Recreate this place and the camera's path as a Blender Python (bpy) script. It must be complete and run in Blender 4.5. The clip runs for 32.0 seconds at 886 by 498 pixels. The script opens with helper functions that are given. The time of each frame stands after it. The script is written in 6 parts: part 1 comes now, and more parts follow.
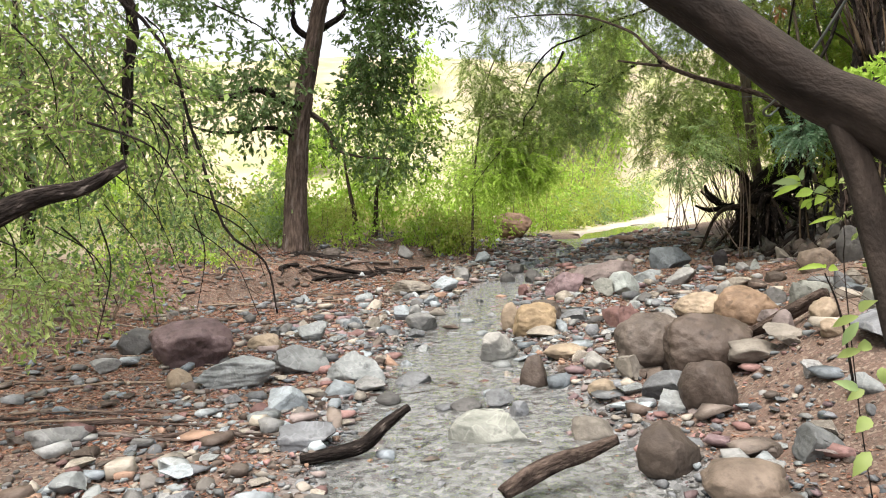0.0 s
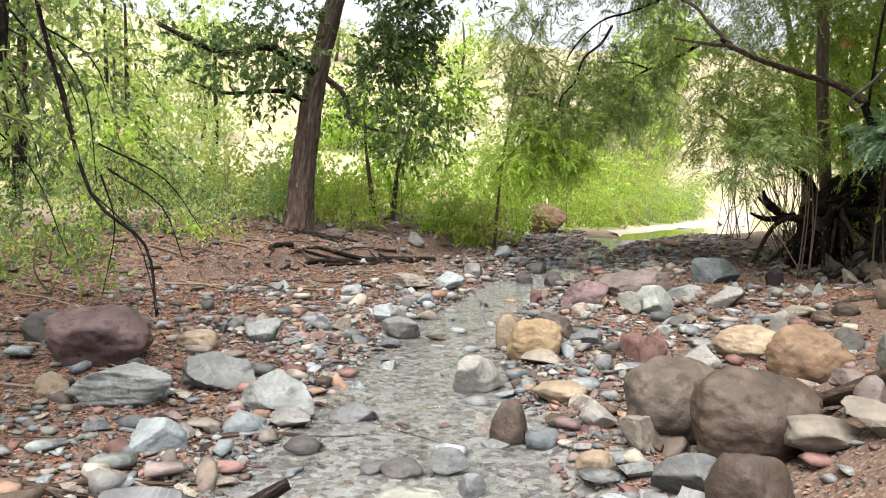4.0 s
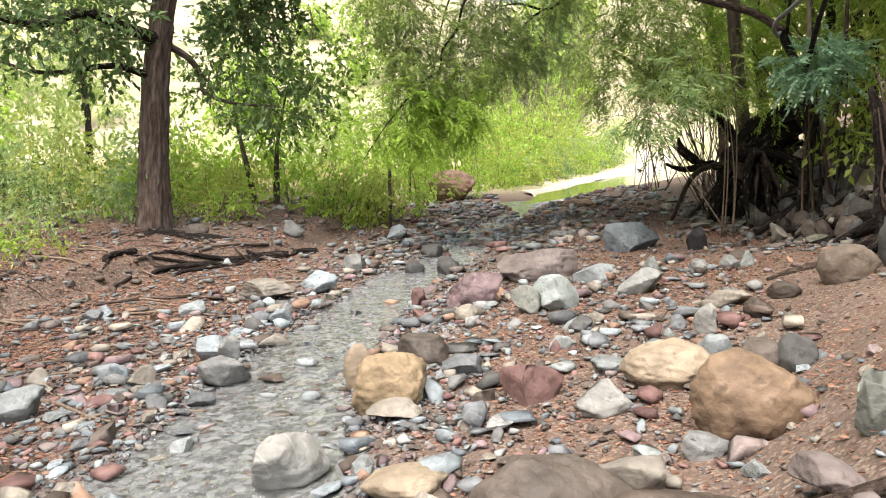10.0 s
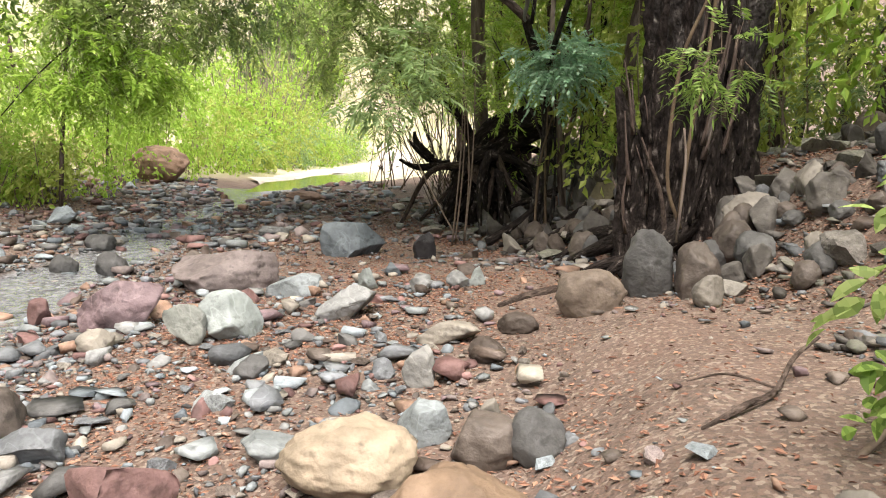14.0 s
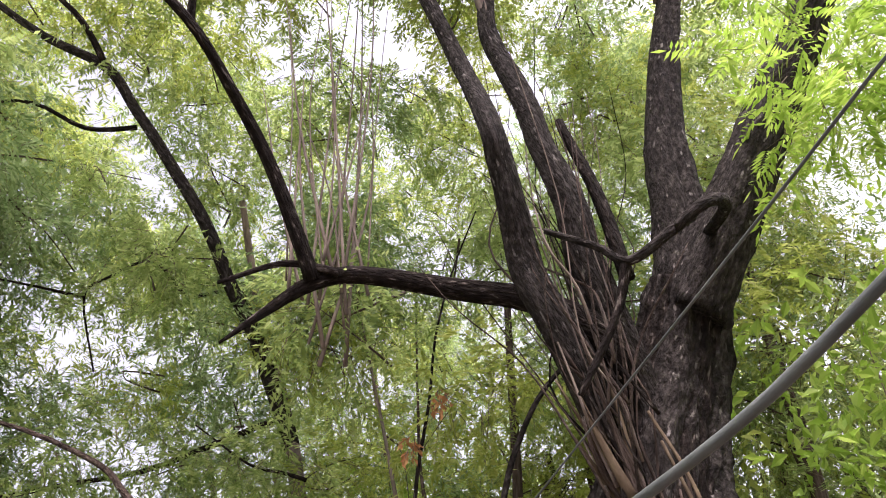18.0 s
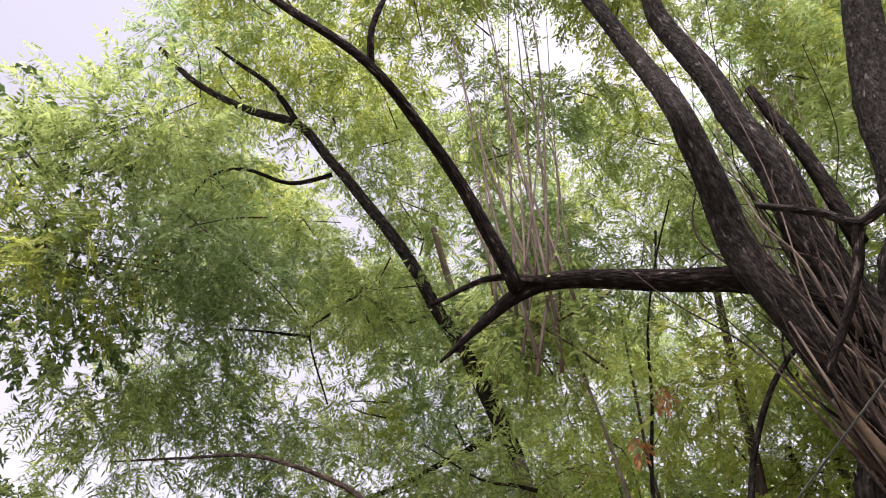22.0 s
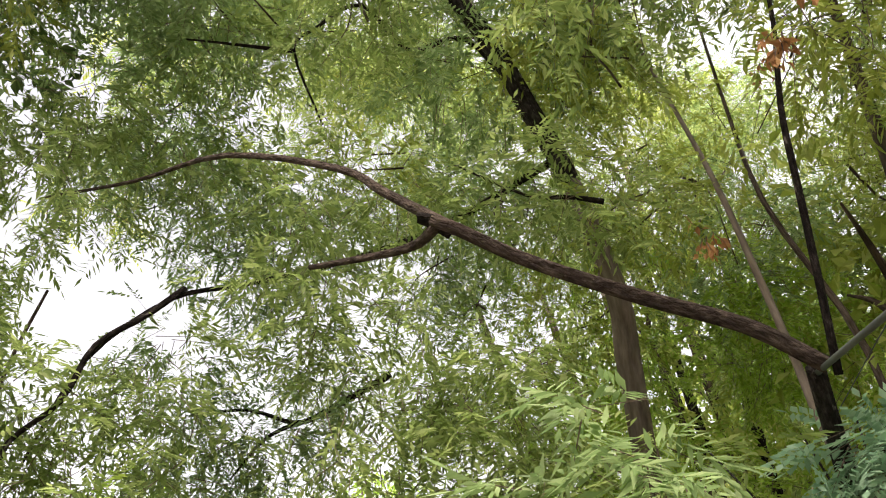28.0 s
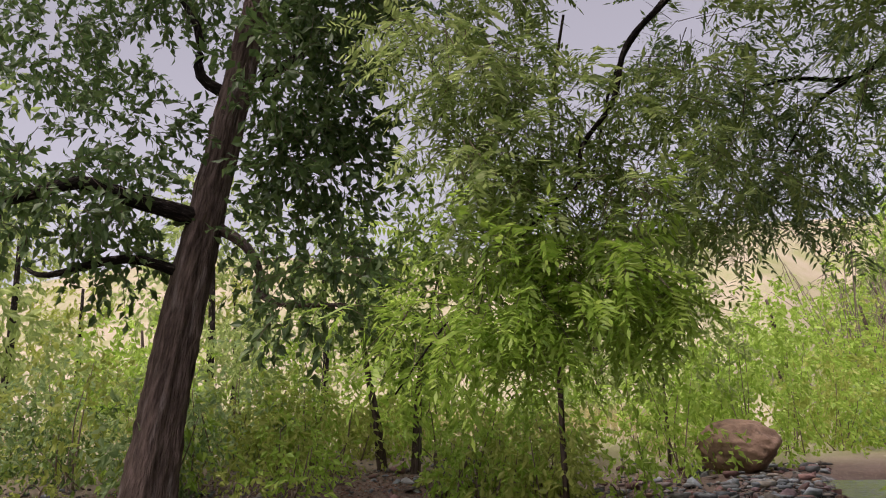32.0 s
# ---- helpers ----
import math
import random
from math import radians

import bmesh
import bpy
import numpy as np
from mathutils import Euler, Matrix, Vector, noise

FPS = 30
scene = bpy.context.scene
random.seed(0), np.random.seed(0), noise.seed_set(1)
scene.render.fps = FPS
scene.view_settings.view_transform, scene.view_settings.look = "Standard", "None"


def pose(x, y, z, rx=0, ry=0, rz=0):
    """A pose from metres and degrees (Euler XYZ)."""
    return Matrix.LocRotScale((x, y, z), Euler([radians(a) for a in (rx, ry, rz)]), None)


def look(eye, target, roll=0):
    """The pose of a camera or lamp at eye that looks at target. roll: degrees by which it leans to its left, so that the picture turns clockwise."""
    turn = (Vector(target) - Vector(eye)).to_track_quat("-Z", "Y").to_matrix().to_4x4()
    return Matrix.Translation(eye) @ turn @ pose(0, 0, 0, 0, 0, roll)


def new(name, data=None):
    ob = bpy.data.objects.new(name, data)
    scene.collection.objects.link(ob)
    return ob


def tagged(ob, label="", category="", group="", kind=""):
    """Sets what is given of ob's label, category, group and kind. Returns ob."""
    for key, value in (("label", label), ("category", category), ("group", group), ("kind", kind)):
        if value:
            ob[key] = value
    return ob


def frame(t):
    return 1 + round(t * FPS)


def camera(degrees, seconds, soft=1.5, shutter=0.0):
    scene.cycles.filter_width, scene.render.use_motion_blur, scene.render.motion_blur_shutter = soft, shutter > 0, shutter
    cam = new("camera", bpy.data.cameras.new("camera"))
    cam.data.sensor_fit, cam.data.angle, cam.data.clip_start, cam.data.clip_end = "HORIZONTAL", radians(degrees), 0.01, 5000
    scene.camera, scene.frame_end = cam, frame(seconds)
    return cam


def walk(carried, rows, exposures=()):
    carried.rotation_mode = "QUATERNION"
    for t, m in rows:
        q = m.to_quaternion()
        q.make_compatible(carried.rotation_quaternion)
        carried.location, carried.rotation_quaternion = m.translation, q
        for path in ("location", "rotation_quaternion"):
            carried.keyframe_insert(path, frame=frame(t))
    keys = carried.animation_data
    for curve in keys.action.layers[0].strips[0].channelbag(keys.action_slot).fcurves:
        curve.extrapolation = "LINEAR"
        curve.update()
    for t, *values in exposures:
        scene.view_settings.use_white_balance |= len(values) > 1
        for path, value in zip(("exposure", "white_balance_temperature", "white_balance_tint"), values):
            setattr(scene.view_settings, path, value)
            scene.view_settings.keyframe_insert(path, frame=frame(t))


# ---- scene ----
cam = camera(62.14, 32.0, 1.1)
SKY, SUN = 0.125, 2.9
EXPOSURES = [(0, 1.42, 6500, 13), (6, 1.42, 6500, 13), (13, 1.65, 6450, 14), (16, 1.62, 6500, 14), (17, 1.78, 6500, 18), (18.5, 1.62, 6150, 32), (20, 1.40, 6100, 37), (22, 1.48, 6350, 29), (24, 1.78, 6600, 23),
             (26, 2.05, 6750, 18), (27, 1.95, 6850, 16), (28, 1.78, 6850, 16), (29, 1.62, 6800, 17), (30, 1.3, 6700, 18), (31, 0.92, 6600, 23), (32, 0.5, 6450, 27)]
PATH = [
    (0, (-0.041, 0.227, 1.407), (86.91, 2.53, 0.11)),
    (0.5, (0.024, 0.335, 1.389), (87.11, 2.05, -2.40)),
    (1, (0.015, 0.515, 1.394), (87.86, 0.95, -4.90)),
    (1.5, (0.021, 0.603, 1.376), (88.37, 0.22, -6.32)),
    (2, (0.108, 0.895, 1.358), (90.97, -0.60, -3.69)),
    (2.5, (0.195, 1.098, 1.366), (89.37, -0.50, -2.26)),
    (4.5, (0.613, 2.145, 1.419), (85.36, -2.12, 4.66)),
    (5, (0.711, 2.277, 1.444), (85.18, -2.22, -4.81)),
    (5.5, (0.789, 2.422, 1.442), (85.34, -1.88, -12.53)),
    (6, (0.821, 2.525, 1.456), (85.80, -1.91, -14.53)),
    (6.5, (0.892, 2.743, 1.457), (87.80, -2.76, -11.14)),
    (7, (0.968, 2.930, 1.496), (89.42, -3.77, -8.00)),
    (7.5, (1.048, 3.103, 1.492), (89.10, -3.59, -8.10)),
    (8, (1.143, 3.308, 1.465), (86.95, -2.49, -9.57)),
    (8.5, (1.262, 3.549, 1.526), (86.46, -2.00, -9.83)),
    (9, (1.283, 3.648, 1.561), (85.42, -1.27, -9.12)),
    (9.5, (1.263, 3.723, 1.571), (83.12, 0.03, -8.51)),
    (10, (1.248, 3.824, 1.592), (82.78, 2.95, -1.83)),
    (10.5, (1.359, 4.057, 1.575), (86.18, -0.11, -0.02)),
    (11, (1.524, 4.354, 1.511), (86.89, -5.29, -9.22)),
    (11.5, (1.661, 4.593, 1.520), (86.37, -4.87, -14.17)),
    (12, (1.867, 4.803, 1.543), (86.18, -3.82, -16.99)),
    (12.5, (1.913, 4.938, 1.516), (84.75, -3.58, -18.83)),
    (13, (1.928, 5.219, 1.541), (82.74, -2.86, -20.54)),
    (13.5, (1.947, 5.364, 1.502), (81.34, -2.55, -21.52)),
    (15.5, (2.328, 6.567, 1.368), (89.52, -3.22, -18.46)),
    (16, (2.366, 6.903, 1.353), (92.06, -2.59, -22.52)),
    (16.4, (2.384, 7.128, 1.384), (95.42, -2.21, -26.08)),
    (16.5, (2.377, 7.207, 1.375), (96.69, -2.33, -26.97)),
    (16.8, (2.357, 7.403, 1.452), (103.29, -0.80, -29.67)),
    (17, (2.349, 7.510, 1.520), (109.22, 0.53, -31.71)),
    (17.2, (2.312, 7.578, 1.586), (116.01, 0.93, -33.75)),
    (17.5, (2.290, 7.744, 1.706), (122.68, 5.58, -34.64)),
    (18, (2.246, 7.857, 1.765), (129.70, 5.24, -36.15)),
    (18.5, (2.228, 7.858, 1.748), (133.69, 2.67, -37.79)),
    (19, (2.213, 7.859, 1.756), (135.19, -0.12, -37.49)),
    (19.5, (2.212, 7.844, 1.751), (136.85, -0.63, -35.76)),
    (20, (2.211, 7.841, 1.766), (138.87, -0.16, -33.22)),
    (20.5, (2.215, 7.853, 1.749), (137.97, 0.76, -30.49)),
    (21, (2.218, 7.882, 1.729), (135.20, 1.47, -24.24)),
    (21.5, (2.188, 7.900, 1.729), (134.08, 1.98, -21.39)),
    (22, (2.140, 7.917, 1.725), (131.76, 2.34, -19.77)),
    (22.5, (2.160, 8.029, 1.694), (129.58, 1.32, -22.65)),
    (23, (2.220, 8.225, 1.698), (130.74, 0.77, -29.49)),
    (23.5, (2.183, 8.417, 1.695), (131.23, 0.83, -33.14)),
    (24, (2.183, 8.562, 1.701), (130.99, 1.67, -36.73)),
    (24.5, (2.257, 8.702, 1.696), (130.84, 2.41, -36.05)),
    (26.5, (2.860, 9.828, 1.629), (124.18, 1.06, -37.71)),
    (27, (2.934, 10.101, 1.602), (124.75, 3.27, -31.66)),
    (27.5, (2.943, 10.364, 1.564), (123.66, 6.06, -23.29)),
    (28, (2.993, 10.483, 1.557), (122.70, 4.22, -15.67)),
    (28.5, (3.026, 10.550, 1.557), (122.34, 3.31, -9.68)),
    (29, (2.989, 10.545, 1.532), (119.39, 2.72, -5.44)),
    (29.5, (2.976, 10.545, 1.527), (117.62, 2.97, -2.45)),
    (30, (2.968, 10.547, 1.525), (116.98, 3.48, 0.43)),
    (30.5, (2.955, 10.540, 1.519), (116.82, 3.86, 2.43)),
    (31, (2.958, 10.530, 1.516), (115.87, 3.85, 4.78)),
    (31.5, (2.824, 10.571, 1.478), (110.09, 3.05, 12.71)),
    (32, (2.701, 10.673, 1.379), (103.34, 2.89, 23.97)),
]
walk(cam, [(t, pose(*eye, *turn)) for t, eye, turn in PATH], EXPOSURES)

# world: bright overcast sky, soft sun
world = bpy.data.worlds.new("overcast_sky")
scene.world = world
world.use_nodes = True
wn, wl = world.node_tree.nodes, world.node_tree.links
wn.clear()
sky = wn.new("ShaderNodeTexSky")
sky.sky_type = "NISHITA"
sky.sun_disc = False
sky.sun_elevation, sky.sun_rotation = radians(62), radians(142)
sky.dust_density, sky.air_density = 4.0, 1.0
grey = wn.new("ShaderNodeHueSaturation")
grey.inputs["Saturation"].default_value = 0.2
bgn = wn.new("ShaderNodeBackground")
bgn.inputs["Strength"].default_value = SKY
wout = wn.new("ShaderNodeOutputWorld")
wl.new(sky.outputs[0], grey.inputs["Color"])
wl.new(grey.outputs[0], bgn.inputs["Color"])
wl.new(bgn.outputs[0], wout.inputs["Surface"])
sun = new("sun", bpy.data.lights.new("sun", "SUN"))
sun.data.energy, sun.data.angle, sun.data.color = SUN, radians(38), (1.0, 0.91, 0.79)
sun.matrix_world = look((0, 0, 0), (0.28, 0.36, -0.89))


# ---------- materials ----------
def material(name, stops, rough=0.8, scale=6.0, bump=0.3, bump_scale=40.0, metal=0.0, detail=6.0,
             spots=None, spot_scale=3.0, spot_at=(0.55, 0.65), per_object=0.0, stretch=None, translucent=0.0, island=False, spec=0.4, depth=0.018, grain=False, vary=0.0, veins=None):
    """Procedural surface: colour ramp over noise, larger stains, fine relief."""
    m = bpy.data.materials.new(name)
    m.use_nodes = True
    nt = m.node_tree
    n, l = nt.nodes, nt.links
    b = n["Principled BSDF"]
    b.inputs["Roughness"].default_value = rough
    b.inputs["Metallic"].default_value = metal
    b.inputs["Specular IOR Level"].default_value = spec
    co = n.new("ShaderNodeTexCoord")
    src = co.outputs["Object"]
    if grain:
        ga = n.new("ShaderNodeAttribute")
        ga.attribute_name = "grain"
        src = ga.outputs["Vector"]
    if stretch:
        mp = n.new("ShaderNodeMapping")
        mp.inputs["Scale"].default_value = stretch
        l.new(src, mp.inputs["Vector"])
        src = mp.outputs["Vector"]
    no = n.new("ShaderNodeTexNoise")
    no.inputs["Scale"].default_value, no.inputs["Detail"].default_value, no.inputs["Roughness"].default_value = scale, detail, 0.62
    l.new(src, no.inputs["Vector"])
    rp = n.new("ShaderNodeValToRGB")
    cr = rp.color_ramp
    while len(cr.elements) < len(stops):
        cr.elements.new(0.5)
    for e, (p, c) in zip(cr.elements, stops):
        e.position, e.color = p, (*c, 1)
    fac = no.outputs["Fac"]
    if island:
        ge = n.new("ShaderNodeNewGeometry")
        fac = ge.outputs["Random Per Island"]
    l.new(fac, rp.inputs["Fac"])
    col = rp.outputs["Color"]
    if spots:
        n2 = n.new("ShaderNodeTexNoise")
        n2.inputs["Scale"].default_value, n2.inputs["Detail"].default_value = spot_scale, 5
        l.new(src, n2.inputs["Vector"])
        r2 = n.new("ShaderNodeMapRange")
        r2.inputs["From Min"].default_value, r2.inputs["From Max"].default_value = spot_at
        l.new(n2.outputs["Fac"], r2.inputs["Value"])
        mx = n.new("ShaderNodeMix")
        mx.data_type = "RGBA"
        l.new(r2.outputs["Result"], mx.inputs["Factor"])
        l.new(col, mx.inputs["A"])
        mx.inputs["B"].default_value = (*spots, 1)
        col = mx.outputs["Result"]
    if veins:
        n4 = n.new("ShaderNodeTexNoise")
        n4.inputs["Scale"].default_value, n4.inputs["Detail"].default_value, n4.inputs["Distortion"].default_value = 3.1, 3, 0.6
        l.new(src, n4.inputs["Vector"])
        off = n.new("ShaderNodeMath")
        off.operation = "SUBTRACT"
        off.inputs[1].default_value = 0.5
        l.new(n4.outputs["Fac"], off.inputs[0])
        away = n.new("ShaderNodeMath")
        away.operation = "ABSOLUTE"
        l.new(off.outputs[0], away.inputs[0])
        r4 = n.new("ShaderNodeMapRange")
        r4.inputs["From Min"].default_value, r4.inputs["From Max"].default_value = 0.004, 0.014
        r4.inputs["To Min"].default_value, r4.inputs["To Max"].default_value = 0.24, 0.0
        l.new(away.outputs[0], r4.inputs["Value"])
        m4 = n.new("ShaderNodeMix")
        m4.data_type = "RGBA"
        l.new(r4.outputs["Result"], m4.inputs["Factor"])
        l.new(col, m4.inputs["A"])
        m4.inputs["B"].default_value = (*veins, 1)
        col = m4.outputs["Result"]
    if vary:
        gi = n.new("ShaderNodeNewGeometry")
        vr = n.new("ShaderNodeMapRange")
        vr.inputs["To Min"].default_value, vr.inputs["To Max"].default_value = 1 - vary, 1 + vary
        l.new(gi.outputs["Random Per Island"], vr.inputs["Value"])
        hv = n.new("ShaderNodeHueSaturation")
        l.new(vr.outputs["Result"], hv.inputs["Value"])
        l.new(col, hv.inputs["Color"])
        col = hv.outputs["Color"]
    if per_object:
        oi = n.new("ShaderNodeObjectInfo")
        mr = n.new("ShaderNodeMapRange")
        mr.inputs["To Min"].default_value, mr.inputs["To Max"].default_value = 1 - per_object, 1 + per_object
        l.new(oi.outputs["Random"], mr.inputs["Value"])
        hs = n.new("ShaderNodeHueSaturation")
        l.new(mr.outputs["Result"], hs.inputs["Value"])
        l.new(col, hs.inputs["Color"])
        col = hs.outputs["Color"]
    l.new(col, b.inputs["Base Color"])
    if bump:
        n3 = n.new("ShaderNodeTexNoise")
        n3.inputs["Scale"].default_value, n3.inputs["Detail"].default_value = bump_scale, 4
        l.new(src, n3.inputs["Vector"])
        bp = n.new("ShaderNodeBump")
        bp.inputs["Strength"].default_value, bp.inputs["Distance"].default_value = bump, depth
        l.new(n3.outputs["Fac"], bp.inputs["Height"])
        l.new(bp.outputs["Normal"], b.inputs["Normal"])
    if translucent:
        tr = n.new("ShaderNodeBsdfTranslucent")
        l.new(col, tr.inputs["Color"])
        ms = n.new("ShaderNodeMixShader")
        ms.inputs["Fac"].default_value = translucent
        l.new(b.outputs[0], ms.inputs[1])
        l.new(tr.outputs[0], ms.inputs[2])
        l.new(ms.outputs[0], n["Material Output"].inputs["Surface"])
    return m


def ramp3(a, b, c):
    return [(0.3, a), (0.5, b), (0.72, c)]


def leaf_material(name, a, b, c, tr=0.45, rough=0.45):
    return material(name, [(0.0, a), (0.5, b), (1.0, c)], rough=rough, bump=0, island=True, translucent=tr, spec=0.35)


LEAF = leaf_material("leaf_green", (0.18, 0.26, 0.075), (0.30, 0.40, 0.125), (0.46, 0.55, 0.21), tr=0.64)
LEAF_MID = leaf_material("leaf_midgreen", (0.09, 0.16, 0.03), (0.17, 0.27, 0.055), (0.29, 0.40, 0.10), tr=0.5)
LEAF_YELLOW = leaf_material("leaf_yellowgreen", (0.25, 0.32, 0.055), (0.36, 0.43, 0.09), (0.48, 0.53, 0.16), tr=0.6)
LEAF_COOL = leaf_material("leaf_cool", (0.15, 0.24, 0.085), (0.26, 0.375, 0.15), (0.40, 0.51, 0.25), tr=0.6)
LEAF_LIME = leaf_material("leaf_lime", (0.22, 0.37, 0.045), (0.32, 0.49, 0.07), (0.45, 0.60, 0.13), tr=0.55)
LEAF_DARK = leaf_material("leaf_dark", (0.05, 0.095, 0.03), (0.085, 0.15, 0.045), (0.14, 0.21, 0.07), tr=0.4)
LEAF_BLUE = leaf_material("leaf_bluegreen", (0.22, 0.39, 0.24), (0.32, 0.51, 0.33), (0.44, 0.61, 0.44), tr=0.5)
LEAF_DRY = leaf_material("leaf_dry", (0.30, 0.14, 0.05), (0.42, 0.20, 0.08), (0.5, 0.3, 0.12), tr=0.3, rough=0.8)
GRASS = leaf_material("grass_dry", (0.42, 0.36, 0.16), (0.5, 0.44, 0.22), (0.36, 0.42, 0.14), tr=0.3, rough=0.8)
LITTER = leaf_material("leaf_litter", (0.065, 0.034, 0.024), (0.165, 0.075, 0.048), (0.30, 0.18, 0.12), tr=0.0, rough=0.9)
BARK = material("bark_brown", ramp3((0.023, 0.0165, 0.013), (0.079, 0.058, 0.048), (0.16, 0.122, 0.104)), 0.95, 22, 1.0, 46, depth=0.05, grain=True, stretch=(1, 1, 0.16), spots=(0.17, 0.145, 0.13), spot_scale=9, spot_at=(0.58, 0.70), spec=0.15)
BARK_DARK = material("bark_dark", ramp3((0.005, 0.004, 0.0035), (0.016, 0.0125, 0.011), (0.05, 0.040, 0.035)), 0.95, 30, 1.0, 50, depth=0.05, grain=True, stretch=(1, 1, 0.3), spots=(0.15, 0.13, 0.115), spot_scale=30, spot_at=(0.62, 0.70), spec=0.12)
BARK_LIMB = material("bark_limb", ramp3((0.008, 0.007, 0.0065), (0.030, 0.026, 0.024), (0.085, 0.076, 0.070)), 0.95, 30, 1.0, 50, depth=0.05, grain=True, stretch=(1, 1, 0.36), spots=(0.20, 0.185, 0.17), spot_scale=26, spot_at=(0.63, 0.71), spec=0.12)
BARK_STICK = material("bark_stick", ramp3((0.018, 0.0135, 0.011), (0.058, 0.043, 0.035), (0.13, 0.10, 0.083)), 0.9, 28, 1.0, 50, depth=0.04, grain=True, stretch=(1, 1, 0.4), spots=(0.05, 0.035, 0.028), spot_scale=12, spot_at=(0.55, 0.68), spec=0.15)
BARK_PALE = material("bark_pale", ramp3((0.09, 0.068, 0.057), (0.17, 0.135, 0.11), (0.28, 0.23, 0.19)), 0.9, 16, 0.5, 40, grain=True, stretch=(1, 1, 0.2))
BARK_SMOOTH = material("bark_smooth_dark", ramp3((0.010, 0.0075, 0.006), (0.021, 0.016, 0.013), (0.042, 0.033, 0.027)), 0.85, 9, 0.5, 70, depth=0.02, grain=True, stretch=(1, 1, 0.5), spots=(0.065, 0.052, 0.043), spot_scale=7, spot_at=(0.6, 0.75), spec=0.2)
POLE = material("smooth_grey_stem", ramp3((0.055, 0.064, 0.062), (0.092, 0.106, 0.102), (0.135, 0.15, 0.142)), 0.6, 9, 0.25, 60, grain=True, stretch=(1, 1, 0.3), spec=0.35)
TWIG = material("twig_bark", ramp3((0.09, 0.07, 0.05), (0.16, 0.12, 0.09), (0.24, 0.19, 0.14)), 0.9, 20, 0)
VINE = material("vine_bark", ramp3((0.045, 0.030, 0.017), (0.09, 0.062, 0.036), (0.145, 0.107, 0.066)), 0.85, 16, 0.4, 40, grain=True, stretch=(1, 1, 0.3))

ROCK_COLOURS = {
    "purple": (0.27, 0.19, 0.20), "pinkgrey": (0.32, 0.265, 0.25), "mint": (0.42, 0.47, 0.45), "greenwhite": (0.34, 0.36, 0.32),
    "cream": (0.45, 0.41, 0.34), "paleblue": (0.38, 0.44, 0.47), "tangrey": (0.36, 0.33, 0.28), "yellow": (0.45, 0.335, 0.20),
    "tan": (0.43, 0.34, 0.24), "greybrown": (0.215, 0.175, 0.145), "slate": (0.20, 0.215, 0.225), "red": (0.38, 0.22, 0.20),
    "white": (0.46, 0.46, 0.43), "ochre": (0.47, 0.38, 0.27), "orange": (0.31, 0.21, 0.135), "darkgrey": (0.145, 0.145, 0.14),
    "bluewhite": (0.40, 0.45, 0.46), "darkbrown": (0.15, 0.115, 0.09), "brown": (0.155, 0.115, 0.09), "slateblue": (0.19, 0.225, 0.25),
    "black": (0.07, 0.065, 0.07), "greywhite": (0.36, 0.37, 0.36), "salmon": (0.42, 0.27, 0.19), "darkred": (0.2, 0.11, 0.1),
    "maroon": (0.22, 0.15, 0.15), "slatewhite": (0.31, 0.34, 0.34), "slategrey": (0.26, 0.28, 0.28), "greyblue": (0.27, 0.29, 0.31),
    "tanbrown": (0.28, 0.22, 0.17), "grey": (0.2, 0.185, 0.165), "pinkwhite": (0.42, 0.37, 0.34), "greygreen": (0.23, 0.23, 0.18),
    "pale": (0.38, 0.36, 0.31), "olive": (0.2, 0.17, 0.09), "dark": (0.11, 0.10, 0.085)}
ROCK_MATS = {}


def rock_material(name):
    if name not in ROCK_MATS:
        c = tuple((0.42 if name in ("brown", "greybrown", "darkbrown") else 0.53) * v for v in ROCK_COLOURS[name])
        lo, hi = tuple(v * 0.5 for v in c), tuple(min(0.8, v * 1.35 + 0.02) for v in c)
        ROCK_MATS[name] = material("rock_" + name, [(0.28, lo), (0.5, c), (0.7, hi)], 0.66 if name in ("brown", "greybrown", "purple", "maroon") else 0.74, 5.0, 0.6, 26, detail=10,
                                   spots=tuple(v * 0.5 for v in c), spot_scale=9, spot_at=(0.58, 0.70), per_object=0.14, vary=0.28,
                                   veins=tuple(min(0.6, v * 1.9 + 0.03) for v in c) if name in ("mint", "paleblue", "bluewhite", "white", "greywhite", "slatewhite", "slate", "slateblue", "greenwhite", "slategrey", "greyblue", "purple") else None)
    return ROCK_MATS[name]


# ---------- mesh helpers ----------
def mesh_from(name, verts, faces, mats, smooth=True, index=None):
    me = bpy.data.meshes.new(name)
    me.from_pydata(np.asarray(verts, float).tolist() if not isinstance(verts, list) else verts, [], faces)
    for m in mats:
        me.materials.append(m)
    if smooth:
        me.polygons.foreach_set("use_smooth", np.ones(len(me.polygons), bool))
    if index is not None:
        me.polygons.foreach_set("material_index", index)
    me.update()
    return me


def quads_mesh(name, verts, mat):
    """A mesh of loose quads from an array (n, 4, 3)."""
    q = np.ascontiguousarray(verts.reshape(-1, 3), dtype=np.float32)
    k = len(q) // 4
    me = bpy.data.meshes.new(name)
    me.vertices.add(4 * k)
    me.vertices.foreach_set("co", q.ravel())
    me.loops.add(4 * k)
    me.loops.foreach_set("vertex_index", np.arange(4 * k, dtype=np.int32))
    me.polygons.add(k)
    me.polygons.foreach_set("loop_start", np.arange(0, 4 * k, 4, dtype=np.int32))
    me.update(calc_edges=True)
    me.materials.append(mat)
    return me


def thing(name, label, category, group="", at=(0, 0, 0)):
    ob = new(name)
    ob.location = at
    ob.empty_display_size = 0.1
    return tagged(ob, label, category, group)


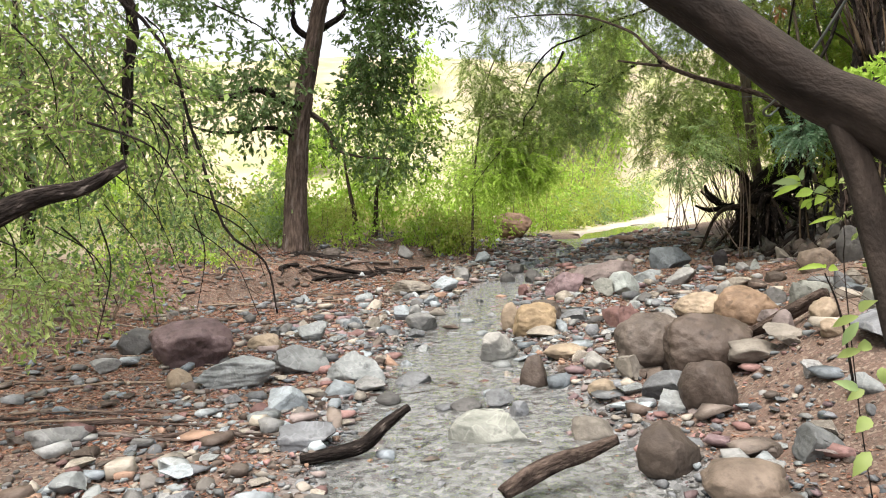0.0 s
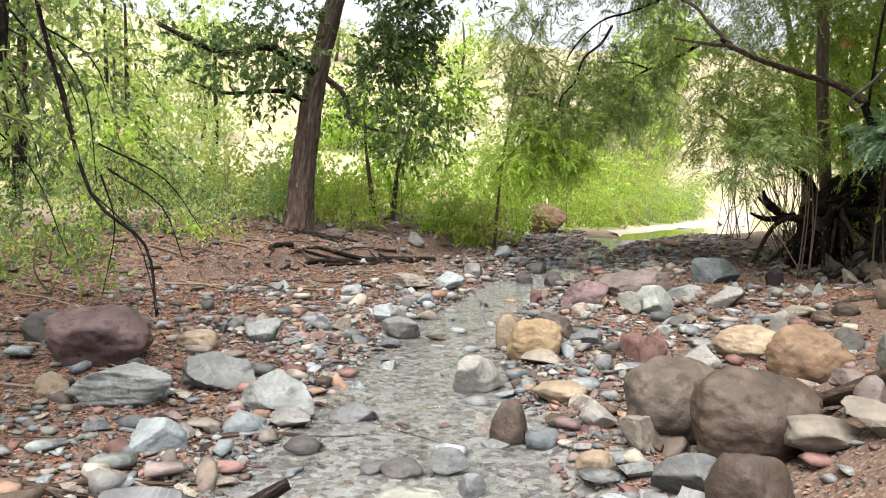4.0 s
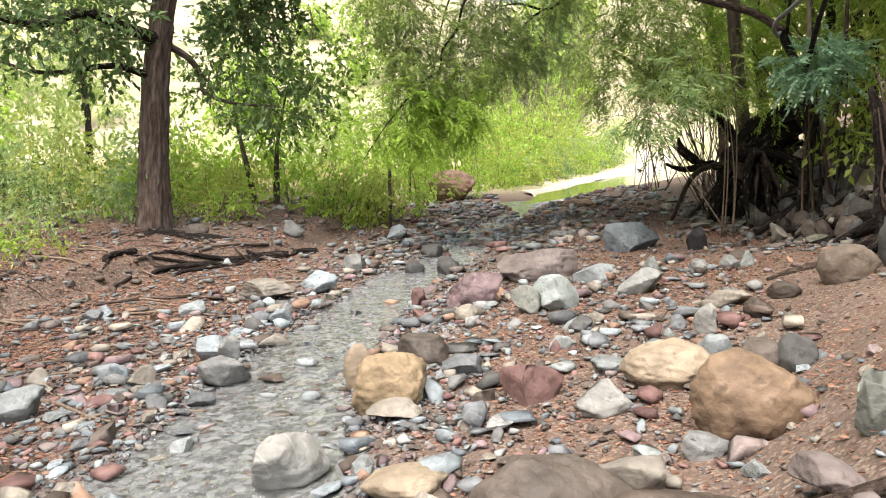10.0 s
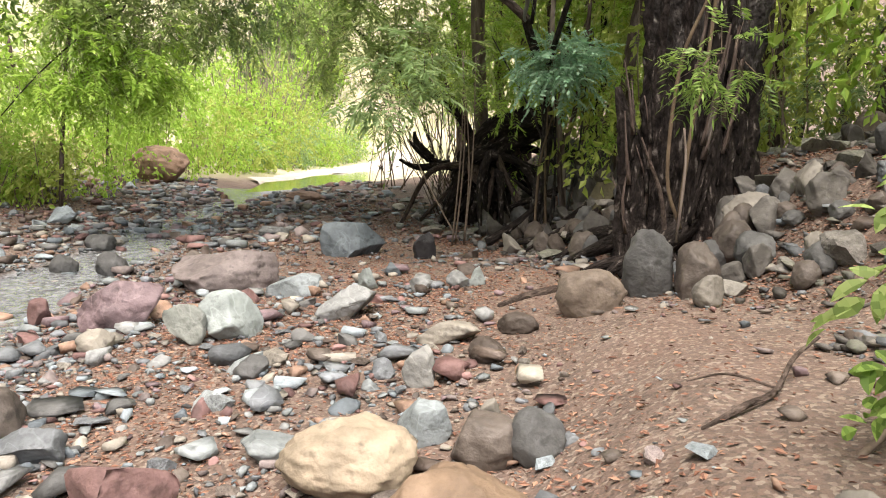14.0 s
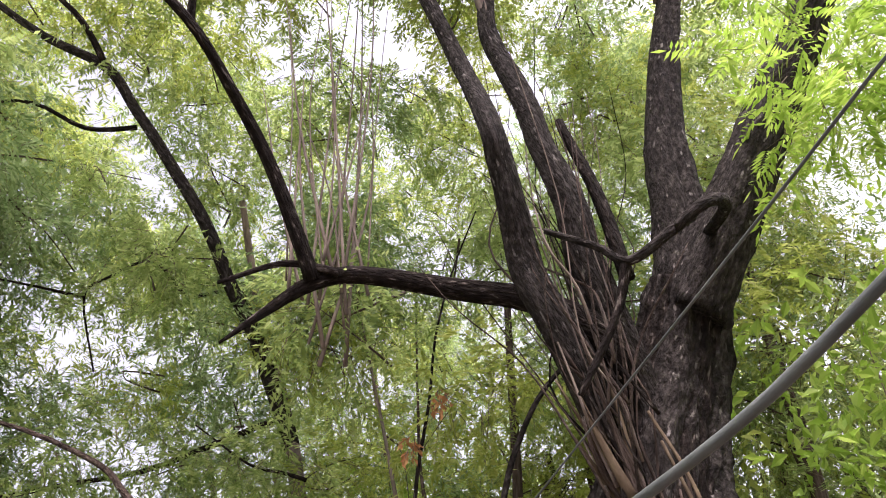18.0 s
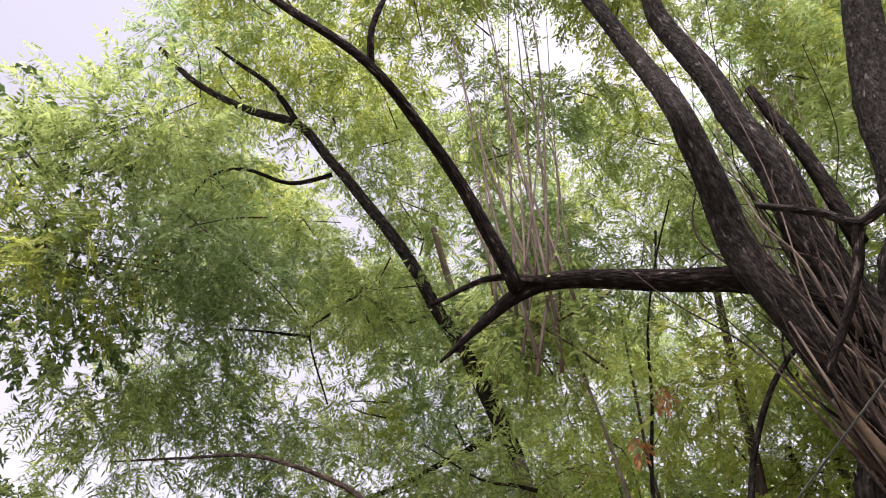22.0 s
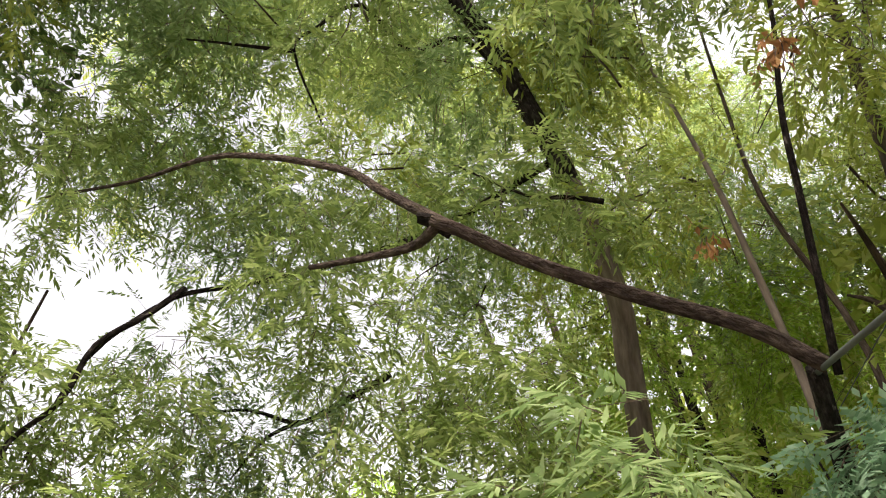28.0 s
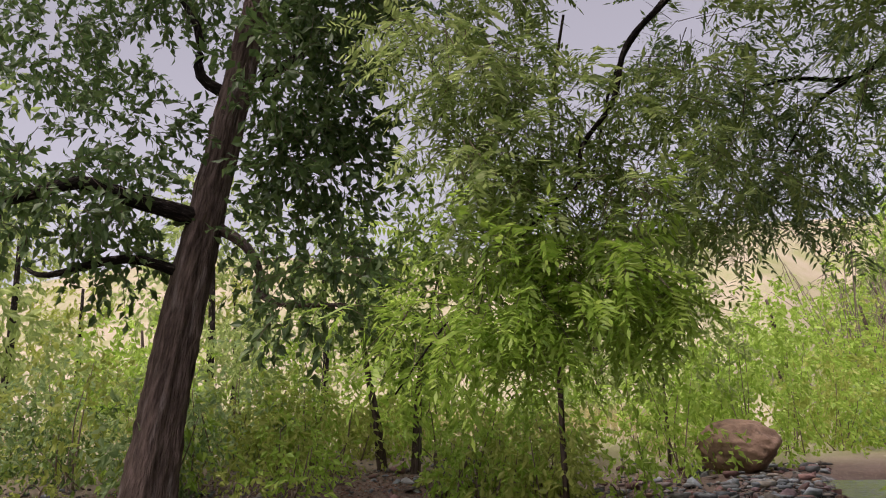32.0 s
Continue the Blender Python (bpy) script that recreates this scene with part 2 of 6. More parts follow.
def part(name, me, parent, label=""):
    ob = new(name, me)
    ob.parent = parent
    ob.matrix_parent_inverse = Matrix.Translation(-parent.location)
    if label:
        ob["label"] = label
    return ob


def smooth_line(pts, steps=4):
    """A Catmull-Rom curve through points with radii."""
    p = np.array(pts, float)
    p = np.vstack([2 * p[0] - p[1], p, 2 * p[-1] - p[-2]])
    out = []
    for i in range(1, len(p) - 2):
        for s in range(steps):
            t = s / steps
            out.append(0.5 * (2 * p[i] + (p[i + 1] - p[i - 1]) * t + (2 * p[i - 1] - 5 * p[i] + 4 * p[i + 1] - p[i + 2]) * t * t
                              + (3 * p[i] - p[i - 1] - 3 * p[i + 1] + p[i + 2]) * t ** 3))
    out.append(p[-2])
    return np.array(out)




def tube_arrays(pts, radii, sides=8, steps=4, rough=0.12, seed=0, ridge=0.0):
    """A tapered, slightly crooked limb with ridged bark: vertices and faces."""
    line = smooth_line([(*p, r) for p, r in zip(pts, radii)], steps)
    c, r = line[:, :3].copy(), np.maximum(line[:, 3], 0.002)
    rng = np.random.default_rng(seed + int(abs(pts[0][0]) * 100))
    for i in range(1, len(c) - 1):
        w = noise.noise_vector((c[i][0] * 1.3, c[i][1] * 1.3, c[i][2] * 1.3))
        c[i] += np.array(w) * (min(0.04, r[i] * 0.35) if r[i] < 0.2 else 0.0)
    d = np.gradient(c, axis=0)
    d /= np.linalg.norm(d, axis=1, keepdims=True) + 1e-9
    ref = np.array([0.0, 0, 1]) if abs(d[0][2]) < 0.8 else np.array([1.0, 0, 0])
    a = np.cross(d, ref)
    a /= np.linalg.norm(a, axis=1, keepdims=True) + 1e-9
    b = np.cross(d, a)
    ang = np.linspace(0, 2 * math.pi, sides, endpoint=False)
    lobes = np.sin(ang * 3 + rng.uniform(0, 6)) * rough * 0.5 + np.sin(ang * 5 + rng.uniform(0, 6)) * rough * 0.4
    ca, sa = np.cos(ang), np.sin(ang)
    length = np.concatenate([[0], np.cumsum(np.linalg.norm(np.diff(c, axis=0), axis=1))])
    v = np.empty((len(c), sides, 3))
    for i in range(len(c)):
        for j in range(sides):
            k = 1 + lobes[j] + rough * 0.4 * noise.noise((ca[j] * 1.8 + seed, sa[j] * 1.8, length[i] * 0.5)) + rough * 0.8 * noise.noise((ca[j] * 5, sa[j] * 5 + seed, length[i] * 0.7))
            if ridge:
                k += ridge * (0.35 - abs(noise.noise((ca[j] * 8, sa[j] * 8, length[i] * 2.2)))) + ridge * 0.6 * noise.noise((ca[j] * 19, sa[j] * 19, length[i] * 6))
            v[i, j] = c[i] + r[i] * k * (ca[j] * a[i] + sa[j] * b[i])
    v = v.reshape(-1, 3)
    n = len(c)
    f = [(i * sides + j, i * sides + (j + 1) % sides, (i + 1) * sides + (j + 1) % sides, (i + 1) * sides + j) for i in range(n - 1) for j in range(sides)]
    f.append(tuple(range(sides))[::-1])
    f.append(tuple((n - 1) * sides + j for j in range(sides)))
    g = np.empty((n, sides, 3))
    g[:, :, 0], g[:, :, 1], g[:, :, 2] = r[:, None] * ca[None, :] + seed, r[:, None] * sa[None, :] + pts[0][0], length[:, None] + pts[0][1]
    return v, f, g.reshape(-1, 3)


def tube_mesh(name, v, f, g, mat):
    """A limb's mesh with its bark grain running along it."""
    me = mesh_from(name, v, f, [mat])
    at = me.attributes.new("grain", "FLOAT_VECTOR", "POINT")
    at.data.foreach_set("vector", np.ascontiguousarray(g, dtype=np.float32).ravel())
    return me


def limb(name, pts, r0, r1, mat, parent, sides=8, steps=4, rough=0.12, label="", radii=None, ridge=0.0):
    rs = radii or [r0 + (r1 - r0) * i / (len(pts) - 1) for i in range(len(pts))]
    return part(name, tube_mesh(name, *tube_arrays(pts, rs, sides, steps, rough, 0, ridge), mat), parent, label)


# ---------- ground ----------
def smooth_step(a, b, v):
    t = np.clip((v - a) / (b - a), 0, 1)
    return t * t * (3 - 2 * t)


def stream_x(y):
    return np.interp(y, [-8, 0, 4.1, 5.3, 7.6, 9.2, 10.7, 12, 13.6, 14.8, 17, 20.5, 22, 30, 60], [0.6, 0.3, 0.2, 0.1, 0.02, 0.06, 0.26, 0.55, 1, 1.6, 2.2, 3.45, 4, 6.5, 16])


def bank_x(y):
    return np.interp(y, [-8, 2, 6, 9, 11, 14, 20, 28, 60], [2.6, 3.2, 4.4, 5.5, 5.9, 6.3, 8.3, 13, 30])


def stream_half(y):
    return np.interp(y, [-8, 3.5, 5, 7, 9, 11, 13, 15, 18, 21, 22.5, 60], [1.6, 1.2, 1.1, 0.9, 0.7, 0.6, 0.55, 0.5, 0.45, 0.55, 1.2, 1.2])


def lip_x(y):
    return np.interp(y, [8, 12, 13.8, 14.6, 15.2, 16.2, 18, 21], [-5.2, -3.7, -2.95, -2.55, -1.5, -0.55, -0.4, 0.1])


def shelf_z(x, y):
    """The low earth shelf on which the walked path runs."""
    edge = np.interp(y, [0, 3, 5.2, 6.3, 7, 8.5, 10], [1.7, 1.7, 1.75, 2.15, 2.5, 3.6, 4.2])
    return np.interp(y, [-4, 0, 3, 5, 7, 8.5, 10, 11], [0, 0.12, 0.28, 0.48, 0.4, 0.24, 0.08, 0]) * smooth_step(0, 1.0, x - edge)


def bed_z(y):
    return np.interp(y, [-8, 5, 9, 13, 17, 20, 23, 60], [-0.16, -0.13, -0.1, -0.03, 0.15, 0.28, 0.38, 0.38])


def ground_z(x, y):
    dx, b = x - stream_x(y), bed_z(y)
    k = 0.11 - 0.08 * smooth_step(10.5, 15, y)
    r = k * np.maximum(0, dx - 0.8) + shelf_z(x, y)
    e = np.maximum(0, x - bank_x(y))
    r = r + 0.9 * smooth_step(0, 1.6, e) + 0.06 * np.minimum(np.maximum(0, e - 1.6), 20)
    lft = 0.02 * np.minimum(np.maximum(0, -dx - 0.8), 10) + 0.24 * smooth_step(0.0, 0.3, lip_x(y) - x) * smooth_step(10.5, 13, y) + 0.24 * smooth_step(3.4, 7.0, -dx) + 0.04 * np.minimum(np.maximum(0, -dx - 6), 20)
    ch = 0.07 * (1 - smooth_step(0.55, 1.15, np.abs(dx) / stream_half(y)))
    hill = 17 * smooth_step(36 + 12 * smooth_step(2, 8, x) * (1 - smooth_step(20, 30, x)), 86, y) + 5 * smooth_step(20, 70, -x) + 4 * smooth_step(25, 80, x) + 4 * smooth_step(15, 60, -y)
    near, far = 20.6 + (x - 3.6) * 1.35, 24.2 + (x - 4.6) * 2.0
    s = (y - near) / np.maximum(far - near, 3.0)
    pool = smooth_step(-0.08, 0.08, s) * (1 - smooth_step(0.9, 1.05, s)) * smooth_step(3.0, 4.3, x) * (1 - smooth_step(16, 18, x))
    return b + r * (1 - pool) + lft - ch + hill - 0.3 * pool


def fine_z(x, y):
    z = ground_z(x, y)
    z = z + 0.022 * noise.noise((x * 1.7, y * 1.7, 3)) + 0.012 * noise.noise((x * 6, y * 6, 7))
    return float(z)


def axis(a, b, fine_a, fine_b, step, coarse):
    out = [a]
    while out[-1] < b:
        v = out[-1]
        s = step if fine_a <= v <= fine_b else min(coarse, step + 0.16 * (fine_a - v if v < fine_a else v - fine_b))
        out.append(v + max(step, s))
    return out


gx, gy = axis(-160, 160, -6.5, 8, 0.11, 9), axis(-120, 200, 0.5, 24, 0.11, 9)
gv = [(x, y, fine_z(x, y)) for y in gy for x in gx]
nx = len(gx)
gf = [(j * nx + i, j * nx + i + 1, (j + 1) * nx + i + 1, (j + 1) * nx + i) for j in range(len(gy) - 1) for i in range(nx - 1)]


def ground_material():
    """Bare brown soil with litter and gravel; drier grass towards the hills."""
    m = material("soil", ramp3((0.052, 0.040, 0.032), (0.098, 0.075, 0.061), (0.155, 0.124, 0.104)), 0.92, 2.2, 0.8, 55, detail=10,
                 spots=(0.115, 0.080, 0.063), spot_scale=1.3, spot_at=(0.48, 0.62))
    n, l = m.node_tree.nodes, m.node_tree.links
    b = n["Principled BSDF"]
    geo = n.new("ShaderNodeNewGeometry")
    sep = n.new("ShaderNodeSeparateXYZ")
    l.new(geo.outputs["Position"], sep.inputs[0])
    far = n.new("ShaderNodeMapRange")
    far.inputs["From Min"].default_value, far.inputs["From Max"].default_value = 21, 25
    back = n.new("ShaderNodeMath")
    back.operation = "SUBTRACT"
    l.new(sep.outputs["Y"], back.inputs[0])
    l.new(sep.outputs["X"], back.inputs[1])
    l.new(back.outputs[0], far.inputs["Value"])
    gn = n.new("ShaderNodeTexNoise")
    gn.inputs["Scale"].default_value, gn.inputs["Detail"].default_value = 0.35, 9
    l.new(geo.outputs["Position"], gn.inputs["Vector"])
    gr = n.new("ShaderNodeValToRGB")
    gr.color_ramp.elements[0].position, gr.color_ramp.elements[0].color = 0.35, (0.24, 0.25, 0.11, 1)
    gr.color_ramp.elements[1].position, gr.color_ramp.elements[1].color = 0.6, (0.36, 0.31, 0.22, 1)
    l.new(gn.outputs["Fac"], gr.inputs["Fac"])
    cells = n.new("ShaderNodeTexVoronoi")
    cells.inputs["Scale"].default_value = 55
    l.new(geo.outputs["Position"], cells.inputs["Vector"])
    cs = n.new("ShaderNodeSeparateColor")
    l.new(cells.outputs["Color"], cs.inputs[0])
    crumbs = n.new("ShaderNodeValToRGB")
    for p, q in ((0.0, (0.05, 0.035, 0.028, 1)), (1.0, (0.30, 0.25, 0.20, 1))):
        crumbs.color_ramp.elements[int(p)].position, crumbs.color_ramp.elements[int(p)].color = p, q
    e1, e2 = crumbs.color_ramp.elements.new(0.35), crumbs.color_ramp.elements.new(0.7)
    e1.color, e2.color = (0.12, 0.08, 0.06, 1), (0.14, 0.085, 0.063, 1)
    l.new(cs.outputs[0], crumbs.inputs["Fac"])
    mc = n.new("ShaderNodeMix")
    mc.data_type = "RGBA"
    mc.inputs["Factor"].default_value = 0.55
    l.new(b.inputs["Base Color"].links[0].from_socket, mc.inputs["A"])
    l.new(crumbs.outputs["Color"], mc.inputs["B"])
    mx = n.new("ShaderNodeMix")
    mx.data_type = "RGBA"
    l.new(far.outputs["Result"], mx.inputs["Factor"])
    l.new(mc.outputs["Result"], mx.inputs["A"])
    l.new(gr.outputs["Color"], mx.inputs["B"])
    at = n.new("ShaderNodeAttribute")
    at.attribute_name = "bed"
    gv2 = n.new("ShaderNodeTexVoronoi")
    gv2.inputs["Scale"].default_value = 22
    l.new(geo.outputs["Position"], gv2.inputs["Vector"])
    gr2 = n.new("ShaderNodeValToRGB")
    gr2.color_ramp.elements[0].color, gr2.color_ramp.elements[1].color = (0.05, 0.054, 0.054, 1), (0.21, 0.22, 0.225, 1)
    sp2 = n.new("ShaderNodeSeparateColor")
    l.new(gv2.outputs["Color"], sp2.inputs[0])
    l.new(sp2.outputs[0], gr2.inputs["Fac"])
    mb = n.new("ShaderNodeMix")
    mb.data_type = "RGBA"
    l.new(at.outputs["Fac"], mb.inputs["Factor"])
    l.new(mx.outputs["Result"], mb.inputs["A"])
    l.new(gr2.outputs["Color"], mb.inputs["B"])
    l.new(mb.outputs["Result"], b.inputs["Base Color"])
    return m


SOIL = ground_material()
ground_mesh = mesh_from("ground", gv, gf, [SOIL])
bed = ground_mesh.attributes.new("bed", "FLOAT", "POINT")
bed.data.foreach_set("value", [float((1 - smooth_step(0.85, 1.25, abs(x - stream_x(y)) / stream_half(y))) * (y < 23)) for x, y, _ in gv])
ground = tagged(new("ground", ground_mesh), "brown soil creek bed with leaf litter and gravel", "ground", kind="structure")


# ---------- water ----------
def water_material():
    m = bpy.data.materials.new("creek_water")
    m.use_nodes = True
    n, l = m.node_tree.nodes, m.node_tree.links
    b = n["Principled BSDF"]
    b.inputs["Base Color"].default_value = (0.93, 0.96, 0.96, 1)
    b.inputs["Roughness"].default_value = 0.02
    b.inputs["IOR"].default_value = 1.5
    b.inputs["Transmission Weight"].default_value = 1.0
    co = n.new("ShaderNodeTexCoord")
    n1 = n.new("ShaderNodeTexNoise")
    n1.inputs["Scale"].default_value, n1.inputs["Detail"].default_value, n1.inputs["Distortion"].default_value = 6.5, 3, 0.8
    l.new(co.outputs["Object"], n1.inputs["Vector"])
    bp = n.new("ShaderNodeBump")
    bp.inputs["Strength"].default_value, bp.inputs["Distance"].default_value = 0.9, 0.06
    l.new(n1.outputs["Fac"], bp.inputs["Height"])
    l.new(bp.outputs["Normal"], b.inputs["Normal"])
    return m


WATER = water_material()
wv, wf = [], []
wy = np.arange(1.0, 22.6, 0.15)
for y in wy:
    for s in np.linspace(-1.25, 1.25, 11):
        x = stream_x(y) + s * stream_half(y)
        wv.append((x, y, bed_z(y) - 0.028 + 0.006 * noise.noise((x * 3, y * 3, 1))))
wf = [(j * 11 + i, j * 11 + i + 1, (j + 1) * 11 + i + 1, (j + 1) * 11 + i) for j in range(len(wy) - 1) for i in range(10)]
creek = tagged(new("creek_water", mesh_from("creek_water", wv, wf, [WATER])), "shallow clear creek water with small ripples", "water", kind="structure")
creek.visible_shadow = False


# ---------- foliage ----------
def unit(v):
    return v / (np.linalg.norm(v, axis=-1, keepdims=True) + 1e-9)


def pinnate(base, d, length, pairs, ll, lw, rng):
    """Compound leaves: paired narrow leaflets along a drooping stalk; returns quads."""
    n = len(base)
    up = np.array([0, 0, 1.0])
    side = unit(np.cross(d, up) + rng.normal(0, 0.25, (n, 3)))
    tilt = rng.normal(0, 0.6, (n, 3))
    out = []
    for k in range(pairs):
        u = 0.25 + 0.75 * k / pairs
        p = base + d * (length * u)[:, None]
        p[:, 2] -= 0.25 * length * u * u
        sz = ll * (1.0 - 0.35 * abs(u - 0.55) / 0.5)
        for s in (-1, 1):
            q = unit(side * s * 0.95 + d * 0.42 - up * 0.14 + rng.normal(0, 0.14, (n, 3)))
            w = unit(np.cross(q, up) + tilt) * lw * 0.5
            L = sz * rng.uniform(0.8, 1.15, (n, 1))
            a, m, t = p, p + q * L * 0.45, p + q * L - up * L * 0.12
            out.append(np.stack([a, m + w, t, m - w], 1))
    p = base + d * length[:, None]
    p[:, 2] -= 0.25 * length
    q = unit(d - up * 0.35)
    w = unit(np.cross(q, up)) * lw * 0.5
    out.append(np.stack([p, p + q * ll * 0.45 + w, p + q * ll, p + q * ll * 0.45 - w], 1))
    return np.concatenate(out)


def broad(base, d, size, rng, fine=False):
    """Simple oval leaves, folded a little along the midrib."""
    n = len(base)
    up = np.array([0, 0, 1.0])
    d = unit(d - up * 0.12)
    nrm = unit(up * 0.7 + rng.normal(0, 0.75, (n, 3)))
    w = unit(np.cross(d, nrm)) * size[:, None]
    nrm = unit(np.cross(w, d)) * size[:, None]
    L = size[:, None]
    spot = lambda u, s: base + d * L * u + w * s + nrm * (abs(s) * 0.3 - 0.25 * u * u)
    if not fine:
        return np.concatenate([np.stack([spot(0, 0), spot(0.5, 0), spot(1, 0), spot(0.45, 0.26)], 1), np.stack([spot(0, 0), spot(0.45, -0.26), spot(1, 0), spot(0.5, 0)], 1)])
    out = []
    for s in (1, -1):
        for (u0, w0), (u1, w1) in (((0, 0.0), (0.15, 0.14)), ((0.15, 0.14), (0.4, 0.25)), ((0.4, 0.25), (0.65, 0.23)), ((0.65, 0.23), (0.86, 0.12)), ((0.86, 0.12), (1.0, 0.0))):
            q = [spot(u0, 0), spot(u1, 0), spot(u1, w1 * s), spot(u0, w0 * s)]
            out.append(np.stack(q if s > 0 else q[::-1], 1))
    return np.concatenate(out)


def twigs_in(clumps, per, length, droop, rng):
    """Twig starts and directions inside rounded clumps (x, y, z, rx, ry, rz, share)."""
    P, D = [], []
    for x, y, z, rx, ry, rz, share in clumps:
        k = max(3, int(per * share))
        v = unit(rng.normal(0, 1, (k, 3))) * rng.uniform(0.12, 1, (k, 1)) ** 0.5
        P.append(np.array([x, y, z]) + v * np.array([rx, ry, rz]))
        D.append(unit(v * 0.9 + rng.normal(0, 0.45, (k, 3)) + np.array([0, 0, -droop])))
    return np.concatenate(P), np.concatenate(D)


def foliage(parent, clumps, per, mat, kind="pinnate", length=0.55, leaves=6, leaf=0.17, pairs=4, ll=0.075, lw=0.02, droop=0.5, seed=1, twig=True, name="crown", label="", fine=False):
    rng = np.random.default_rng(seed)
    P, D = twigs_in(clumps, per, length, droop, rng)
    quads = []
    for k in range(leaves):
        u = (k + 0.6) / leaves
        b = P + D * (length * u) - np.array([0, 0, 0.12 * length * u * u])
        d = unit(D * 0.6 + rng.normal(0, 0.55, D.shape) - np.array([0, 0, droop * 0.3]))
        if kind == "pinnate":
            quads.append(pinnate(b, d, leaf * rng.uniform(0.7, 1.25, len(b)), pairs, ll, lw, rng))
        else:
            quads.append(broad(b, d, leaf * rng.uniform(0.6, 1.25, len(b)), rng, fine))
    part(name, quads_mesh(name, np.concatenate(quads), mat), parent, label)
    if twig:
        e = P + D * length - np.array([0, 0, 0.12 * length])
        s = unit(np.cross(D, np.array([0.3, 0.2, 1.0]))) * 0.004
        w = np.cross(unit(D), s)
        tagged(part("twig_mass", quads_mesh("twig_mass", np.concatenate([np.stack([P - s, P + s, e + s * 0.3, e - s * 0.3], 1), np.stack([P - w, P + w, e + w * 0.3, e - w * 0.3], 1)]), TWIG), parent), kind="stuff")


def fill(box, k, r, seed, keep=None, flat=0.75):
    """k clumps spread through a box, thinned by keep(x, y, z)."""
    rng = np.random.default_rng(seed)
    out = []
    while len(out) < k:
        x, y, z = (rng.uniform(a, b) for a, b in box)
        s = r * rng.uniform(0.65, 1.25)
        if keep is None or keep(x, y, z):
            out.append((x, y, z, s, s, s * flat, (s / r) ** 2))
    return out


# ---------- rocks ----------
def rock_mesh(name, w, d, h, seed, mat, level=3, angular=0.5):
    """A river stone: a ball cut by flat faces, worn and pitted."""
    bm = bmesh.new()
    bmesh.ops.create_icosphere(bm, subdivisions=level, radius=1.0)
    rng = random.Random(seed)
    off = Vector((rng.uniform(-50, 50), rng.uniform(-50, 50), rng.uniform(-50, 50)))
    cuts = []
    for _ in range(int(4 + 12 * angular)):
        nrm = Vector((rng.gauss(0, 1), rng.gauss(0, 1), rng.gauss(0, 0.7))).normalized()
        cuts.append((nrm, rng.uniform(0.32 if angular > 0.5 else 0.62, 0.9)))
    top = 0.0
    for v in bm.verts:
        p = v.co.normalized()
        p *= 1 + 0.16 * noise.noise(p * 1.1 + off)
        for nrm, lim in cuts:
            e = p.dot(nrm) - lim
            if e > 0:
                p -= nrm * e * (0.72 + 0.28 * angular)
        p *= 1 + 0.08 * noise.noise(p * 2.7 + off) + 0.05 * noise.noise(p * 6 + off) + 0.03 * noise.noise(p * 13 + off)
        v.co = p
        top = max(top, p.z)
    wx = max(abs(v.co.x) for v in bm.verts)
    wy = max(abs(v.co.y) for v in bm.verts)
    for v in bm.verts:
        v.co = Vector((v.co.x * w / 2 / wx, v.co.y * d / 2 / wy, v.co.z * h * 0.66 / top))
    me = bpy.data.meshes.new(name)
    bm.to_mesh(me)
    bm.free()
    me.materials.append(mat)
    me.polygons.foreach_set("use_smooth", np.ones(len(me.polygons), bool))
    return me


ROCK_WORDS = {"paleblue": "pale blue-grey", "greenwhite": "greenish white", "slatewhite": "pale slate-grey", "tangrey": "tan-grey", "greybrown": "grey-brown",
              "pinkgrey": "pinkish grey", "darkgrey": "dark grey", "bluewhite": "bluish white", "darkbrown": "dark brown", "slateblue": "slate-blue",
              "greywhite": "greyish white", "darkred": "dark red", "slategrey": "slate-grey", "greyblue": "grey-blue", "tanbrown": "tan-brown",
              "pinkwhite": "pinkish white", "greygreen": "grey-green", "mint": "pale mint-green", "pale": "pale grey"}
ROUND = {"orange", "brown", "greybrown", "maroon", "ochre", "darkgrey", "tanbrown", "darkbrown", "yellow", "tan", "salmon"}
rock_count = [0]


def rock(x, y, w, d, h, colour, turn=0, sink=0.3, tilt=0, z=None):
    rock_count[0] += 1
    big = max(w, d) > 0.42
    smooth_one = colour in ROUND
    me = rock_mesh("boulder" if big else "rock", w * 1.06, d * 1.06, h * 1.15, rock_count[0], rock_material(colour), 5 if max(w, d) > 0.5 else 4, 0.3 if smooth_one else 0.85)
    ob = new("boulder" if big else "rock", me)
    zz = fine_z(x, y) if z is None else z
    ob.matrix_world = pose(x, y, zz + h * (0.66 * 1.15 - sink), tilt, 0, turn)
    word = ROCK_WORDS.get(colour, colour)
    where = "in shallow water" if abs(x - stream_x(y)) < stream_half(y) else "on the creek bed"
    shape = "rounded" if smooth_one else "angular"
    tagged(ob, f"{word} {shape} river {'boulder' if big else 'stone'} half sunk {where}", "rock", "river stones")
    return ob


rock(1.72, 11.6, 0.65, 0.52, 0.31, "purple", -3)
rock(2.61, 12.72, 1.01, 0.8, 0.31, "pinkgrey", -9)
rock(2.48, 10.74, 0.43, 0.34, 0.27, "mint", -10)
rock(2.19, 10.71, 0.29, 0.23, 0.22, "greenwhite", -8)
rock(1.67, 10.82, 0.32, 0.26, 0.13, "cream", -3)
rock(-0.15, 13.02, 0.56, 0.45, 0.22, "paleblue", 9)
rock(-0.75, 12.69, 0.77, 0.62, 0.21, "tangrey", 13)
rock(0.95, 8.72, 0.53, 0.42, 0.31, "yellow", 4)
rock(0.72, 9.22, 0.25, 0.2, 0.28, "tan", 6)
